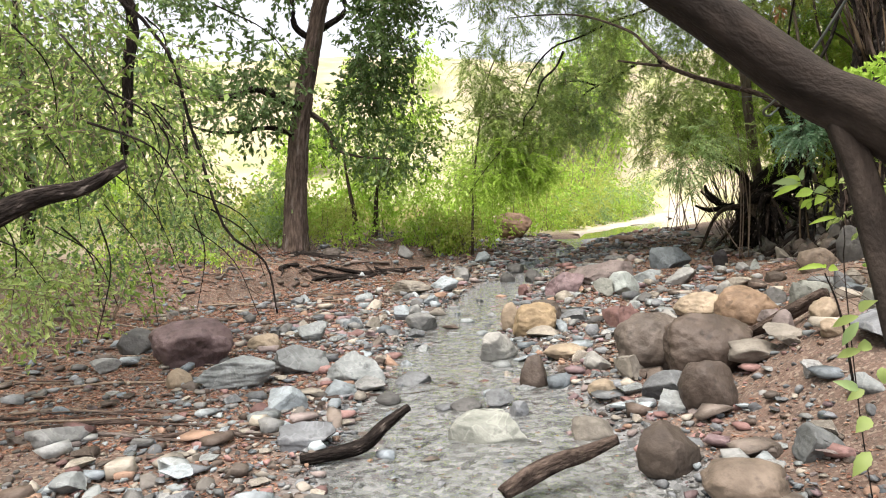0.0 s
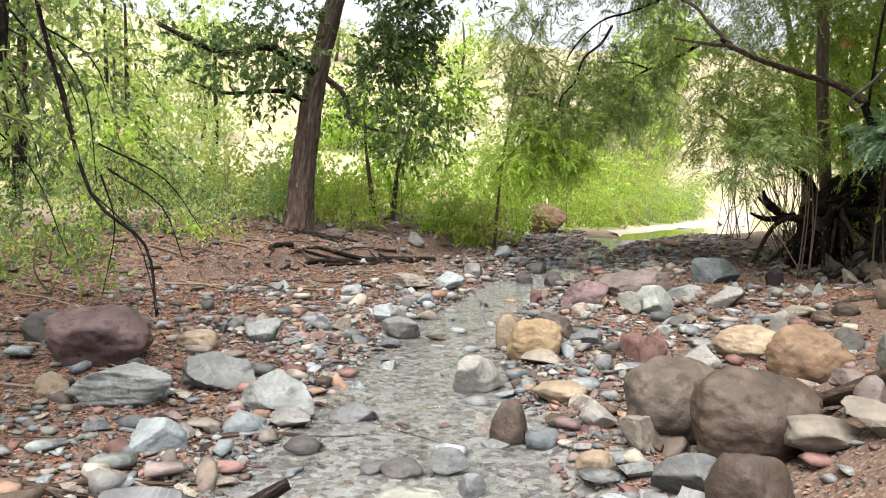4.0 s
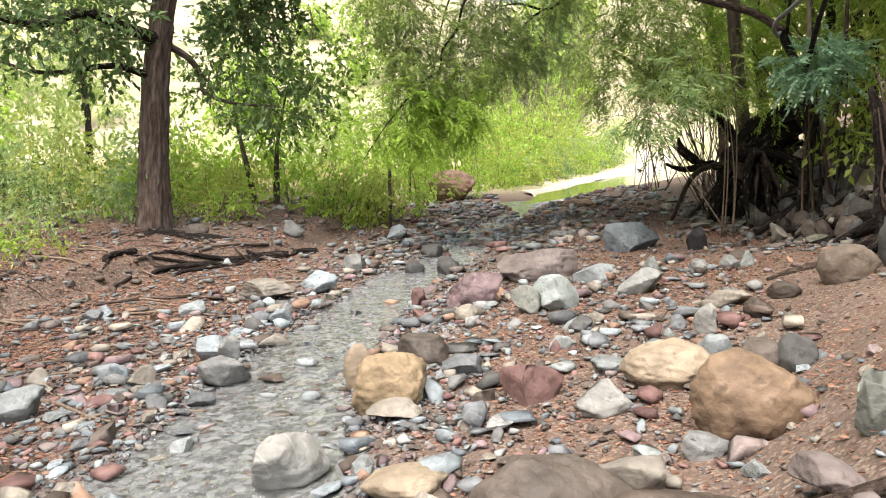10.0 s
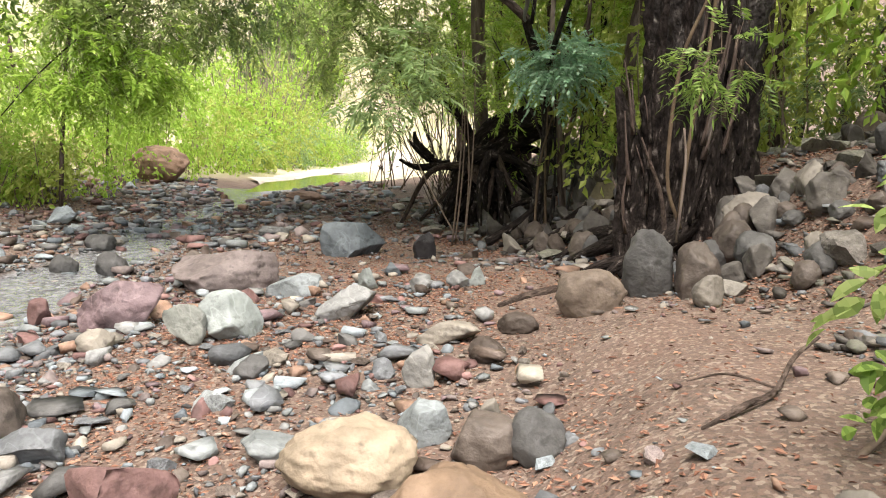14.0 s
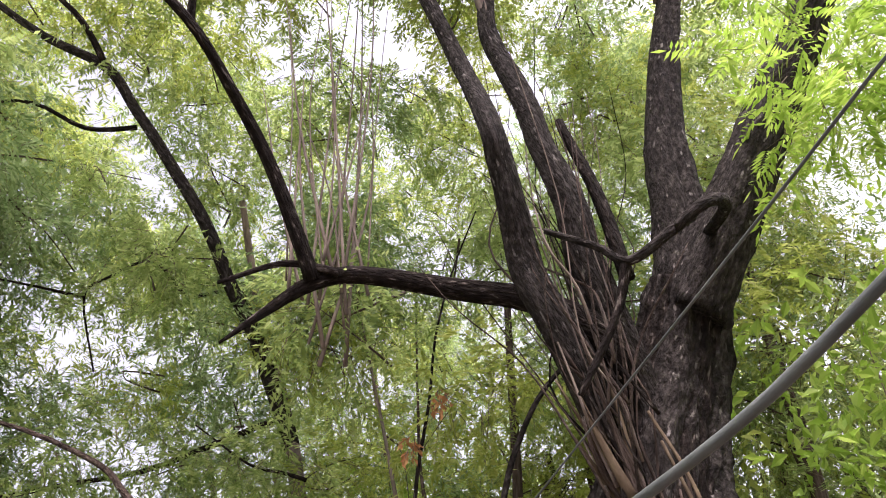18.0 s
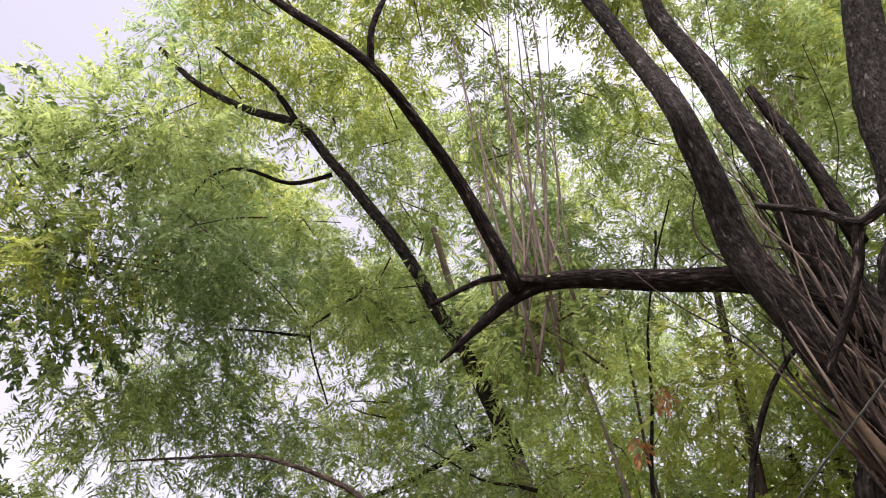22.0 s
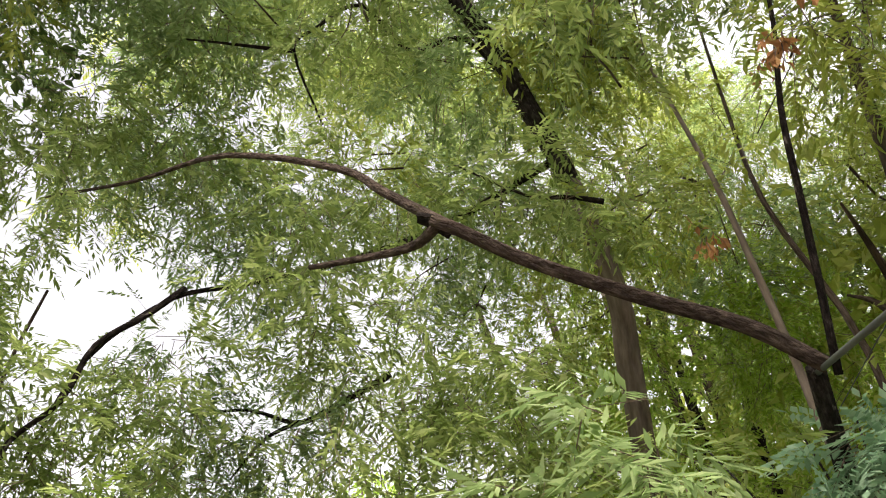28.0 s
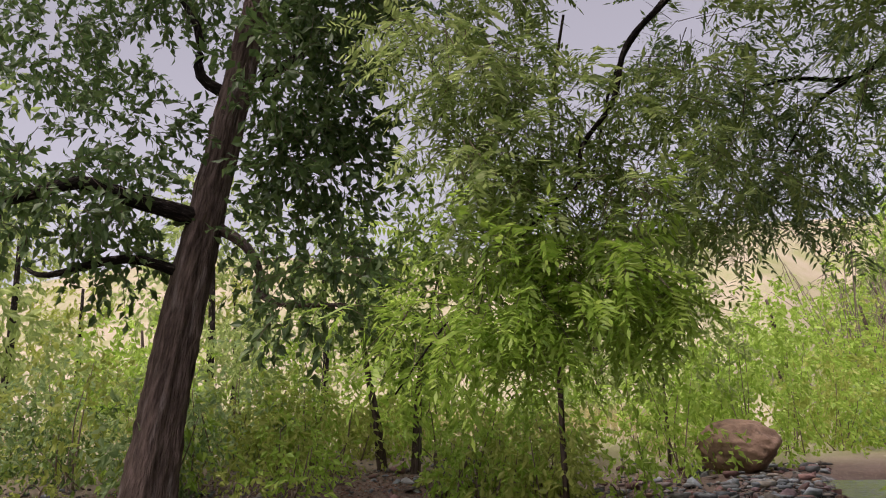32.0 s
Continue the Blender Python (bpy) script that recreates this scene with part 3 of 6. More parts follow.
rock(1.19, 9.54, 0.4, 0.32, 0.21, "greybrown", 1)
rock(1.46, 9.17, 0.33, 0.27, 0.14, "slate", -2)
rock(1, 8.46, 0.36, 0.29, 0.12, "cream", 3)
rock(1.87, 8.42, 0.43, 0.34, 0.21, "red", -8)
rock(2.27, 7.98, 0.33, 0.26, 0.16, "white", -14)
rock(2.73, 8.29, 0.55, 0.44, 0.22, "ochre", -18)
rock(2.87, 7.37, 0.59, 0.47, 0.35, "orange", -25)
rock(3.47, 8.11, 0.25, 0.2, 0.18, "darkgrey", -27)
rock(3.3, 8.23, 0.31, 0.25, 0.17, "greybrown", -25)
rock(3.15, 8.56, 0.26, 0.21, 0.15, "bluewhite", -22)
rock(3.72, 9.85, 0.47, 0.37, 0.12, "cream", -22)
rock(4.22, 9.79, 0.28, 0.22, 0.11, "darkbrown", -26)
rock(3.8, 9.34, 0.22, 0.17, 0.12, "darkbrown", -25)
rock(4.76, 9.76, 0.46, 0.34, 0.25, "tanbrown", -31)
rock(4.28, 14.35, 0.80, 0.62, 0.33, "slateblue", -16)
rock(4.96, 13.7, 0.28, 0.24, 0.26, "black", -21)
rock(3.29, 10.76, 0.45, 0.36, 0.21, "greywhite", -16)
rock(3.15, 11.92, 0.5, 0.4, 0.16, "bluewhite", -13)
rock(2.53, 9.84, 0.21, 0.17, 0.1, "darkgrey", -12)
rock(2.03, 23.5, 1.28, 1.02, 0.66, "salmon", -2)
rock(4.73, 20.03, 0.74, 0.59, 0.16, "salmon", -12)
rock(0.26, 14.14, 0.32, 0.25, 0.21, "greywhite", 5)
rock(1.1, 14.09, 0.28, 0.22, 0.18, "darkgrey", 1)
rock(1.57, 13.9, 0.33, 0.26, 0.22, "darkgrey", -2)
rock(1.14, 11.86, 0.19, 0.15, 0.18, "darkred", 1)
rock(0.79, 16.97, 0.4, 0.32, 0.21, "paleblue", 2)
rock(1.37, 15.3, 0.35, 0.28, 0.16, "darkgrey", -1)
rock(-0.4, 9.59, 0.4, 0.32, 0.21, "greywhite", 16)
rock(-0.69, 10.22, 0.27, 0.22, 0.17, "paleblue", 17)
rock(-0.5, 10.16, 0.2, 0.16, 0.17, "greywhite", 15)
rock(0.43, 7.7, 0.45, 0.36, 0.27, "white", 12)
rock(1.09, 7.36, 0.44, 0.35, 0.1, "ochre", 3)
rock(2.09, 6.93, 0.32, 0.26, 0.18, "tangrey", -15)
rock(2.56, 7.24, 0.24, 0.2, 0.1, "greywhite", -21)
rock(2.98, 6.52, 0.18, 0.14, 0.17, "greenwhite", -32)
rock(-1.44, 12.04, 0.35, 0.28, 0.12, "bluewhite", 18)
rock(-2.34, 12.01, 0.25, 0.2, 0.12, "paleblue", 24)
rock(-2.44, 11.89, 0.22, 0.17, 0.11, "slate", 25)
rock(-0.26, 10.7, 0.34, 0.27, 0.1, "tangrey", 12)
rock(-0.29, 11.44, 0.26, 0.21, 0.13, "paleblue", 11)
rock(-0.46, 9.11, 0.21, 0.16, 0.11, "slate", 18)
rock(-1.02, 9.51, 0.22, 0.18, 0.14, "cream", 22)
rock(-1.28, 9.6, 0.2, 0.16, 0.14, "paleblue", 24)
rock(3.59, 15.92, 0.51, 0.41, 0.12, "greywhite", -11)
rock(-2.54, 16.19, 0.38, 0.3, 0.16, "greybrown", 17)
rock(-0.95, 16.15, 0.38, 0.3, 0.22, "greywhite", 10)
rock(-0.2, 13.15, 0.22, 0.17, 0.13, "paleblue", 9)
rock(-2.69, 7.75, 0.82, 0.65, 0.4, "maroon", 19)
rock(-3.54, 8.38, 0.41, 0.32, 0.23, "darkgrey", 23)
rock(-1.93, 6.77, 0.78, 0.63, 0.21, "slatewhite", 16)
rock(-1.47, 7.34, 0.64, 0.51, 0.22, "slategrey", 11)
rock(-0.97, 6.85, 0.6, 0.48, 0.21, "slatewhite", 8)
rock(-1.02, 5.05, 0.37, 0.29, 0.13, "greyblue", 11)
rock(-1.36, 5.91, 0.35, 0.28, 0.15, "paleblue", 13)
rock(-1, 6.36, 0.28, 0.23, 0.12, "paleblue", 9)
rock(-0.74, 6.6, 0.29, 0.23, 0.1, "greywhite", 6)
rock(-0.38, 6.86, 0.35, 0.28, 0.1, "slate", 3)
rock(0.21, 5.15, 0.59, 0.47, 0.16, "greenwhite", -3)
rock(0.31, 5.98, 0.26, 0.21, 0.13, "slate", -3)
rock(0.06, 5.9, 0.24, 0.19, 0.1, "darkgrey", -1)
rock(0.46, 5.68, 0.15, 0.12, 0.12, "greyblue", -5)
rock(0.67, 6.54, 0.24, 0.19, 0.25, "brown", -6)
rock(1.26, 6.68, 0.25, 0.2, 0.14, "white", -11)
rock(1.66, 6.42, 0.60, 0.52, 0.39, "greybrown", -15, 0.24)
rock(2.03, 6.08, 0.78, 0.60, 0.41, "brown", 20, 0.34)
rock(1.7, 5.18, 0.38, 0.3, 0.29, "brown", -19)
rock(1.53, 5.58, 0.33, 0.26, 0.18, "slate", -16)
rock(1.46, 5.25, 0.27, 0.22, 0.13, "slatewhite", -17)
rock(1.13, 5.91, 0.22, 0.17, 0.11, "ochre", -12)
rock(1.17, 4.34, 0.34, 0.28, 0.24, "darkbrown", -16)
rock(1.42, 3.8, 0.46, 0.37, 0.18, "tanbrown", -22)
rock(1.91, 4.09, 0.27, 0.21, 0.15, "slategrey", -27)
rock(1.71, 4.34, 0.25, 0.2, 0.07, "greybrown", -23)
rock(0.9, 5.14, 0.34, 0.27, 0.14, "tangrey", -11)
rock(2.66, 6.29, 0.27, 0.22, 0.12, "pinkgrey", -24)
rock(2.31, 5.75, 0.45, 0.36, 0.13, "tangrey", -23)
rock(1.42, 6.2, 0.34, 0.28, 0.17, "tangrey", 20)
rock(-1.7, 8.92, 0.4, 0.32, 0.19, "slatewhite", 11)
rock(-2.13, 8.46, 0.38, 0.3, 0.15, "ochre", 14)
rock(-2.48, 6.74, 0.23, 0.18, 0.14, "tan", 20)
rock(-3.44, 7.4, 0.28, 0.22, 0.12, "greywhite", 25)
rock(-2.72, 5.16, 0.41, 0.33, 0.12, "greywhite", 29)
rock(-2.22, 4.31, 0.22, 0.18, 0.09, "slatewhite", 28)
rock(2.57, 5.88, 0.21, 0.16, 0.16, "pinkgrey", -28)
rock(2.63, 5.42, 0.21, 0.17, 0.15, "tan", -33)
rock(3.09, 6.56, 0.36, 0.28, 0.13, "greenwhite", -30)
rock(3.23, 6.33, 0.21, 0.17, 0.16, "slate", -33)
rock(3.23, 6.13, 0.18, 0.14, 0.08, "slateblue", -34)
rock(3.43, 6.11, 0.19, 0.16, 0.12, "ochre", -37)
rock(3.34, 6.71, 0.34, 0.27, 0.10, "slategrey", -32)
rock(3.52, 6.64, 0.24, 0.19, 0.12, "tangrey", -34)
rock(2.66, 4.71, 0.44, 0.36, 0.16, "greyblue", -40)
rock(2.52, 5.13, 0.19, 0.16, 0.09, "tan", -34)
rock(2.45, 5.56, 0.37, 0.30, 0.11, "tangrey", -28)
rock(2.97, 5.44, 0.16, 0.13, 0.13, "greenwhite", -37)
rock(2.96, 5.04, 0.25, 0.20, 0.19, "greyblue", -40)
rock(3.19, 5.10, 0.22, 0.17, 0.12, "slatewhite", -42)
rock(3.10, 6.03, 0.23, 0.18, 0.07, "cream", -34)
rock(5.24, 9.78, 0.36, 0.3, 0.42, "darkgrey", -36, 0.34, 12)
rock(5.4, 9.5, 0.31, 0.26, 0.32, "greybrown", -39, 0.34)
rock(5.27, 9.17, 0.26, 0.2, 0.17, "tangrey", -41)
rock(6.41, 10.17, 0.36, 0.30, 0.25, "tangrey", -42)
rock(6.78, 11.37, 0.31, 0.25, 0.22, "grey", -38)
rock(6.8, 10.8, 0.26, 0.21, 0.18, "grey", -41)
rock(3.37, 9.21, 0.23, 0.19, 0.18, "white", -20)
rock(3.41, 8.41, 0.11, 0.08, 0.15, "tangrey", -25)
rock(2.5, 8.7, 0.3, 0.24, 0.07, "slatewhite", -9)
rock(3.21, 9.42, 0.14, 0.11, 0.09, "slate", -17)
rock(4.34, 6.89, 0.30, 0.24, 0.33, "pale", -50)
rock(6.72, 10.48, 0.26, 0.21, 0.16, "grey", -51)
rock(6.46, 10.41, 0.25, 0.2, 0.23, "grey", -49)
rock(6.34, 10.14, 0.27, 0.22, 0.23, "tangrey", -51)
rock(6.33, 9.91, 0.29, 0.23, 0.25, "grey", -53)
rock(6.56, 10.85, 0.32, 0.25, 0.27, "grey", -47)
rock(5.81, 10.5, 0.24, 0.19, 0.16, "grey", -44)
rock(7.39, 15.21, 0.4, 0.32, 0.24, "grey", -31)
rock(7.24, 14.44, 0.2, 0.16, 0.26, "paleblue", -33)
rock(6.05, 13.59, 0.29, 0.23, 0.22, "tangrey", -29)
rock(7.17, 13.32, 0.42, 0.36, 0.22, "olive", -37)
rock(3.37, 12.31, 0.24, 0.19, 0.1, "greywhite", -10)
rock(3.74, 11.76, 0.19, 0.15, 0.16, "mint", -16)
rock(4.19, 12.49, 0.22, 0.18, 0.11, "slateblue", -18)
rock(4.46, 11.37, 0.22, 0.18, 0.12, "greywhite", -25)
rock(4.62, 11.32, 0.15, 0.12, 0.14, "mint", -27)
rock(4.07, 11.3, 0.21, 0.17, 0.11, "greywhite", -21)
rock(5.54, 9.34, 0.23, 0.19, 0.09, "pale", -52)
rock(4.81, 12.04, 0.21, 0.17, 0.09, "darkbrown", -25)
rock(9.05, 17.24, 0.55, 0.44, 0.45, "dark", -33)
rock(8.99, 16.36, 0.51, 0.41, 0.42, "dark", -35)
rock(8.48, 14.87, 0.51, 0.41, 0.32, "dark", -37)
rock(8.24, 15.15, 0.45, 0.36, 0.33, "dark", -35)
rock(6.50, 11.09, 0.29, 0.23, 0.27, "grey", -35, 0.25)
rock(6.50, 10.66, 0.19, 0.15, 0.19, "greybrown", -35, 0.25)
rock(6.1, 9.95, 0.32, 0.27, 0.24, "greybrown", 5, 0.25)
rock(6.66, 10.70, 0.23, 0.18, 0.15, "grey", -25, 0.25)
rock(6.60, 10.23, 0.19, 0.15, 0.16, "slate", 10, 0.25)
rock(6.69, 10.07, 0.26, 0.21, 0.18, "grey", -5, 0.25)
rock(6.69, 9.35, 0.20, 0.16, 0.14, "dark", 5, 0.25)
rock(6.76, 9.65, 0.15, 0.12, 0.09, "greybrown", -15, 0.25)
rock(6.91, 14.74, 0.29, 0.23, 0.20, "greybrown", -5, 0.25)
rock(6.58, 13.63, 0.20, 0.16, 0.22, "grey", -29, 0.25)
rock(8.31, 10.66, 0.45, 0.36, 0.23, "tanbrown", -25, 0.25)
rock(7.65, 10.29, 0.31, 0.25, 0.17, "dark", 25, 0.25)
rock(6.91, 10.01, 0.19, 0.15, 0.09, "grey", 15, 0.25)
rock(5.99, 9.31, 0.13, 0.11, 0.05, "pale", 35, 0.25)
rock(6.87, 10.63, 0.17, 0.13, 0.13, "dark", 15, 0.25)



def rubble_mesh(seed, points):
    """A broken stone: the hull of scattered points, flat and sharp-edged."""
    rng = np.random.default_rng(seed)
    p = rng.uniform(-1, 1, (points, 3))
    p = p / (np.abs(p) ** 3).sum(1, keepdims=True) ** (1 / 3) * np.array([0.5, rng.uniform(0.28, 0.42), rng.uniform(0.12, 0.28)])
    p[:, 2] += 0.08
    bm = bmesh.new()
    for q in p:
        bm.verts.new(q)
    hull = bmesh.ops.convex_hull(bm, input=bm.verts)
    bmesh.ops.delete(bm, geom=[v for v in hull["geom_interior"] if isinstance(v, bmesh.types.BMVert)], context="VERTS")
    bmesh.ops.triangulate(bm, faces=bm.faces)
    me = bpy.data.meshes.new("tmp")
    bm.to_mesh(me)
    bm.free()
    return me


def stones(name, count, boxes, smin, smax, seed, mats, label, keep=None, level=2, single=0):
    """Loose stones too many to count, as real geometry in one mesh."""
    rng = np.random.default_rng(seed)
    shapes = []
    for i in range(12):
        me = rubble_mesh(500 + seed * 20 + i, 9 if level < 2 else 13) if i % 6 else rock_mesh("tmp", 1, 0.8, 0.5, 500 + seed * 10 + i, mats[0], 2 if level < 2 else level, 0.8)
        v = np.empty(len(me.vertices) * 3)
        me.vertices.foreach_get("co", v)
        shapes.append((v.reshape(-1, 3), np.array([tuple(p.vertices) for p in me.polygons])))
        bpy.data.meshes.remove(me)
    vs, fs, mi, k = [], [], [], 0
    made = 0
    pile = None
    if single:
        pile = thing(name[:-1] + "_field", label, "stones", at=(0, 0, 0))
        bases = [mesh_from("stone", v, f.tolist(), [m], False) for v, f in shapes for m in mats[:9]]
    while made < count:
        (x0, x1), (y0, y1) = boxes[rng.integers(len(boxes))]
        x, y = rng.uniform(x0, x1), rng.uniform(y0, y1)
        if keep and rng.uniform() > keep(x, y):
            continue
        s = smin * (smax / smin) ** (rng.uniform() ** 2.2)
        v, f = shapes[rng.integers(12)]
        a = rng.uniform(0, 6.283)
        if made < single:
            ob = part("stone", bases[rng.integers(len(bases))], pile)
            ob.matrix_world = pose(x, y, fine_z(x, y) + s * 0.10, 0, 0, math.degrees(a)) @ Matrix.Diagonal((s, s * rng.uniform(0.7, 1.1), s * rng.uniform(0.7, 1.2), 1))
            made += 1
            continue
        ca, sa = math.cos(a), math.sin(a)
        q = v * s * np.array([1, rng.uniform(0.7, 1.1), rng.uniform(0.7, 1.2)])
        q = np.stack([q[:, 0] * ca - q[:, 1] * sa + x, q[:, 0] * sa + q[:, 1] * ca + y, q[:, 2] + fine_z(x, y) + s * 0.10], 1)
        vs.append(q)
        fs.append(f + k)
        mi.append(np.full(len(f), rng.integers(len(mats))))
        k += len(q)
        made += 1
    if not vs:
        return pile
    v, f = np.vstack(vs).astype(np.float32), np.vstack(fs).astype(np.int32)
    me = bpy.data.meshes.new(name)
    me.vertices.add(len(v))
    me.vertices.foreach_set("co", v.ravel())
    me.loops.add(f.size)
    me.loops.foreach_set("vertex_index", f.ravel())
    me.polygons.add(len(f))
    me.polygons.foreach_set("loop_start", np.arange(0, f.size, 3, dtype=np.int32))
    for m in mats:
        me.materials.append(m)
    me.polygons.foreach_set("material_index", np.concatenate(mi).astype(np.int32))
    me.update(calc_edges=True)
    return tagged(new(name, me), label, "stones", kind="stuff")


def stony(x, y):
    """How stony the ground is: most along the creek, least on the bare path by the bank."""
    d = abs(x - stream_x(y))
    if x > 3.3 and y > 20.7 + (x - 3.6) * 1.35:
        return 0.0
    s = 0.25 + 0.9 * math.exp(-((d - stream_half(y)) / 1.3) ** 2)
    path = math.exp(-((x - np.interp(y, [0, 5, 8, 11, 14], [1.6, 2.9, 4.3, 5.0, 5.6])) / 0.75) ** 2)
    s *= 1 - 0.92 * path * (y < 12)
    if d < 0.85 * stream_half(y) and y < 16:
        s *= 0.14
    return s * (0.35 + 0.9 * max(0, noise.noise((x * 0.8, y * 0.8, 11)) + 0.4))


MIX = [rock_material(c) for c in ("greywhite", "slate", "tangrey", "paleblue", "greybrown", "pinkgrey", "cream", "slatewhite", "brown", "bluewhite", "slate", "slateblue", "darkgrey", "red", "salmon", "darkred", "purple", "greyblue")]
stones("gravel", 40000, [((-4.5, 5.5), (1.0, 12)), ((-4, 6), (8, 22))], 0.02, 0.11, 3, MIX, "mixed grey, tan and bluish loose gravel", stony, 1)
stones("cobbles", 3200, [((-4.5, 5.0), (2.0, 12)), ((-3, 6.5), (9, 22)), ((0, 7.5), (15, 25))], 0.10, 0.30, 4, MIX, "mixed grey and tan cobbles scattered along the creek", stony)
stones("cobbles", 290, [((-2.5, 4.5), (4.0, 11))], 0.10, 0.26, 6, MIX, "loose grey and bluish cobbles on the creek bed", stony, 3, 290)
stones("bank_stones", 280, [((5.8, 9.0), (8.5, 16)), ((6, 10), (13, 20))], 0.14, 0.42, 5, [rock_material(c) for c in ("grey", "dark", "greygreen", "tangrey")], "dark lichen-stained stones piled on the bank", None, 3, 280)

stones("bank_gravel", 5000, [((5.4, 9), (8, 13)), ((6, 9.5), (12, 19)), ((4.8, 6.2), (3.5, 8))], 0.04, 0.2, 7, [rock_material(c) for c in ("grey", "dark", "greygreen", "tangrey", "brown", "slate")], "small dark stones and rubble on the bank", None, 1)


def litter(name, count, boxes, size, seed, mat, label, keep=None):
    rng = np.random.default_rng(seed)
    P = []
    while len(P) < count:
        (x0, x1), (y0, y1) = boxes[rng.integers(len(boxes))]
        x, y = rng.uniform(x0, x1), rng.uniform(y0, y1)
        if keep and rng.uniform() > keep(x, y):
            continue
        P.append((x, y, fine_z(x, y) + 0.006))
    P = np.array(P)
    a = rng.uniform(0, 6.283, len(P))
    d = np.stack([np.cos(a), np.sin(a), rng.uniform(-0.1, 0.35, len(P))], 1)
    q = broad(P, d, size * rng.uniform(0.5, 1.3, len(P)), rng)
    q[:, :, 2] = np.tile(P[:, 2], 2)[:, None] + (q[:, :, 2] - np.tile(P[:, 2], 2)[:, None]) * 0.6
    q[:, :, 2] = np.maximum(q[:, :, 2], np.tile(P[:, 2], 2)[:, None] - 0.004)
    return tagged(new(name, quads_mesh(name, q, mat)), label, "leaf litter", kind="stuff")


def littered(x, y):
    if x > 3.3 and y > 20.7 + (x - 3.6) * 1.35:
        return 0.0
    d = abs(x - stream_x(y)) / stream_half(y)
    path = math.exp(-((x - np.interp(y, [0, 5, 8, 11, 14], [1.9, 3.1, 4.5, 5.1, 5.6])) / 0.8) ** 2) * (3 < y < 10.5)
    return (1 - 0.9 * path) * (0.05 if d < 1.05 else 1) * (0.25 + 0.75 * max(0, min(1, noise.noise((x * 0.6, y * 0.6, 21)) * 1.6 + 0.5)))


litter("leaf_litter", 150000, [((-5, 5.5), (1.5, 12)), ((-4.5, 7), (9, 20)), ((5.5, 9), (8, 16))], 0.037, 8, LITTER, "fallen reddish-brown dry leaves", littered)


litter("leaf_litter", 42000, [((-6.5, -0.8), (5, 16.5))], 0.05, 18, LITTER, "dense fallen brown leaves on the shady bank", lambda x, y: 0.12 if abs(x - stream_x(y)) < 1.3 * stream_half(y) else 1.0)
stones("bank_cobbles", 1500, [((-6.0, -0.9), (4, 17.5))], 0.05, 0.2, 9, [rock_material(c) for c in ("darkgrey", "slate", "grey", "dark", "slateblue", "brown", "greybrown")], "dark grey cobbles among the leaf litter")


# ---------- dark stones heaped on the bank under the trees ----------
hs = random.Random(57)
for i in range(88):
    near = i < 24
    y = hs.uniform(8.9, 10.3) if near else hs.uniform(11.7, 16.2)
    x = hs.uniform(5.75, 7.0) if near else hs.uniform(6.15, 8.1) + 0.1 * (y - 14)
    w = hs.uniform(0.14, 0.30) if near else hs.uniform(0.16, 0.38)
    rock(x, y, w, w * hs.uniform(0.7, 0.95), w * hs.uniform(0.55, 0.85), hs.choice(("grey", "darkgrey", "greybrown", "slate", "tangrey") if near else ("dark", "darkgrey", "greybrown", "darkbrown", "dark", "grey")), hs.uniform(-80, 80), 0.25, hs.uniform(-12, 12))


# ---------- trees ----------
def tree(name, label, x, y):
    return thing(name, label, "tree", at=(x, y, fine_z(x, y)))


# tall brown tree on the far left bank
ta = tree("tall_tree", "tall brown-barked tree leaning slightly, with dark broad leaves", -3.25, 16.4)
limb("trunk", [(-3.45, 16.72, 0.25), (-3.42, 16.76, 0.75), (-3.40, 17.0, 2.0), (-3.25, 17.25, 3.6), (-2.92, 17.4, 5.2), (-2.5, 17.4, 6.8), (-1.7, 17.25, 8.3), (-0.9, 17.05, 9.7)], 0.3, 0.1, BARK, ta, 56, 26, 0.13, ridge=0.14,
     radii=[0.44, 0.29, 0.235, 0.21, 0.18, 0.15, 0.12, 0.07])
limb("limb", [(-2.35, 17.38, 7.0), (-2.1, 16.7, 7.4), (-1.3, 16.2, 7.6), (-0.8, 15.9, 8.3)], 0.08, 0.025, BARK, ta, 10, 6)
limb("limb", [(-2.0, 17.3, 7.7), (-2.5, 16.8, 8.6), (-2.6, 16.4, 9.6)], 0.07, 0.025, BARK_DARK, ta, 10, 6)
limb("limb", [(-3.17, 17.21, 3.85), (-3.57, 16.66, 4.0), (-3.97, 16.16, 4.15), (-4.57, 15.56, 3.9), (-5.57, 14.96, 4.3)], 0.12, 0.04, BARK_DARK, ta)
limb("limb", [(-2.91, 17.53, 5.45), (-3.27, 17.21, 5.72), (-3.32, 17.16, 6.4), (-3.87, 16.76, 7.6)], 0.09, 0.03, BARK_DARK, ta)
limb("limb", [(-2.72, 17.71, 5.75), (-2.20, 17.96, 6.2), (-2.27, 17.86, 6.8), (-1.87, 17.56, 7.8)], 0.08, 0.03, BARK_DARK, ta)
limb("limb", [(-3.09, 17.36, 3.8), (-2.75, 17.46, 3.55), (-2.59, 17.51, 3.2), (-2.57, 17.46, 2.95), (-1.97, 17.16, 2.7), (-1.17, 17.06, 2.6)], 0.07, 0.02, BARK, ta)
limb("limb", [(-3.27, 17.16, 3.2), (-3.87, 16.76, 3.4), (-4.87, 16.56, 3.3), (-5.87, 16.96, 3.6)], 0.07, 0.02, BARK_DARK, ta)
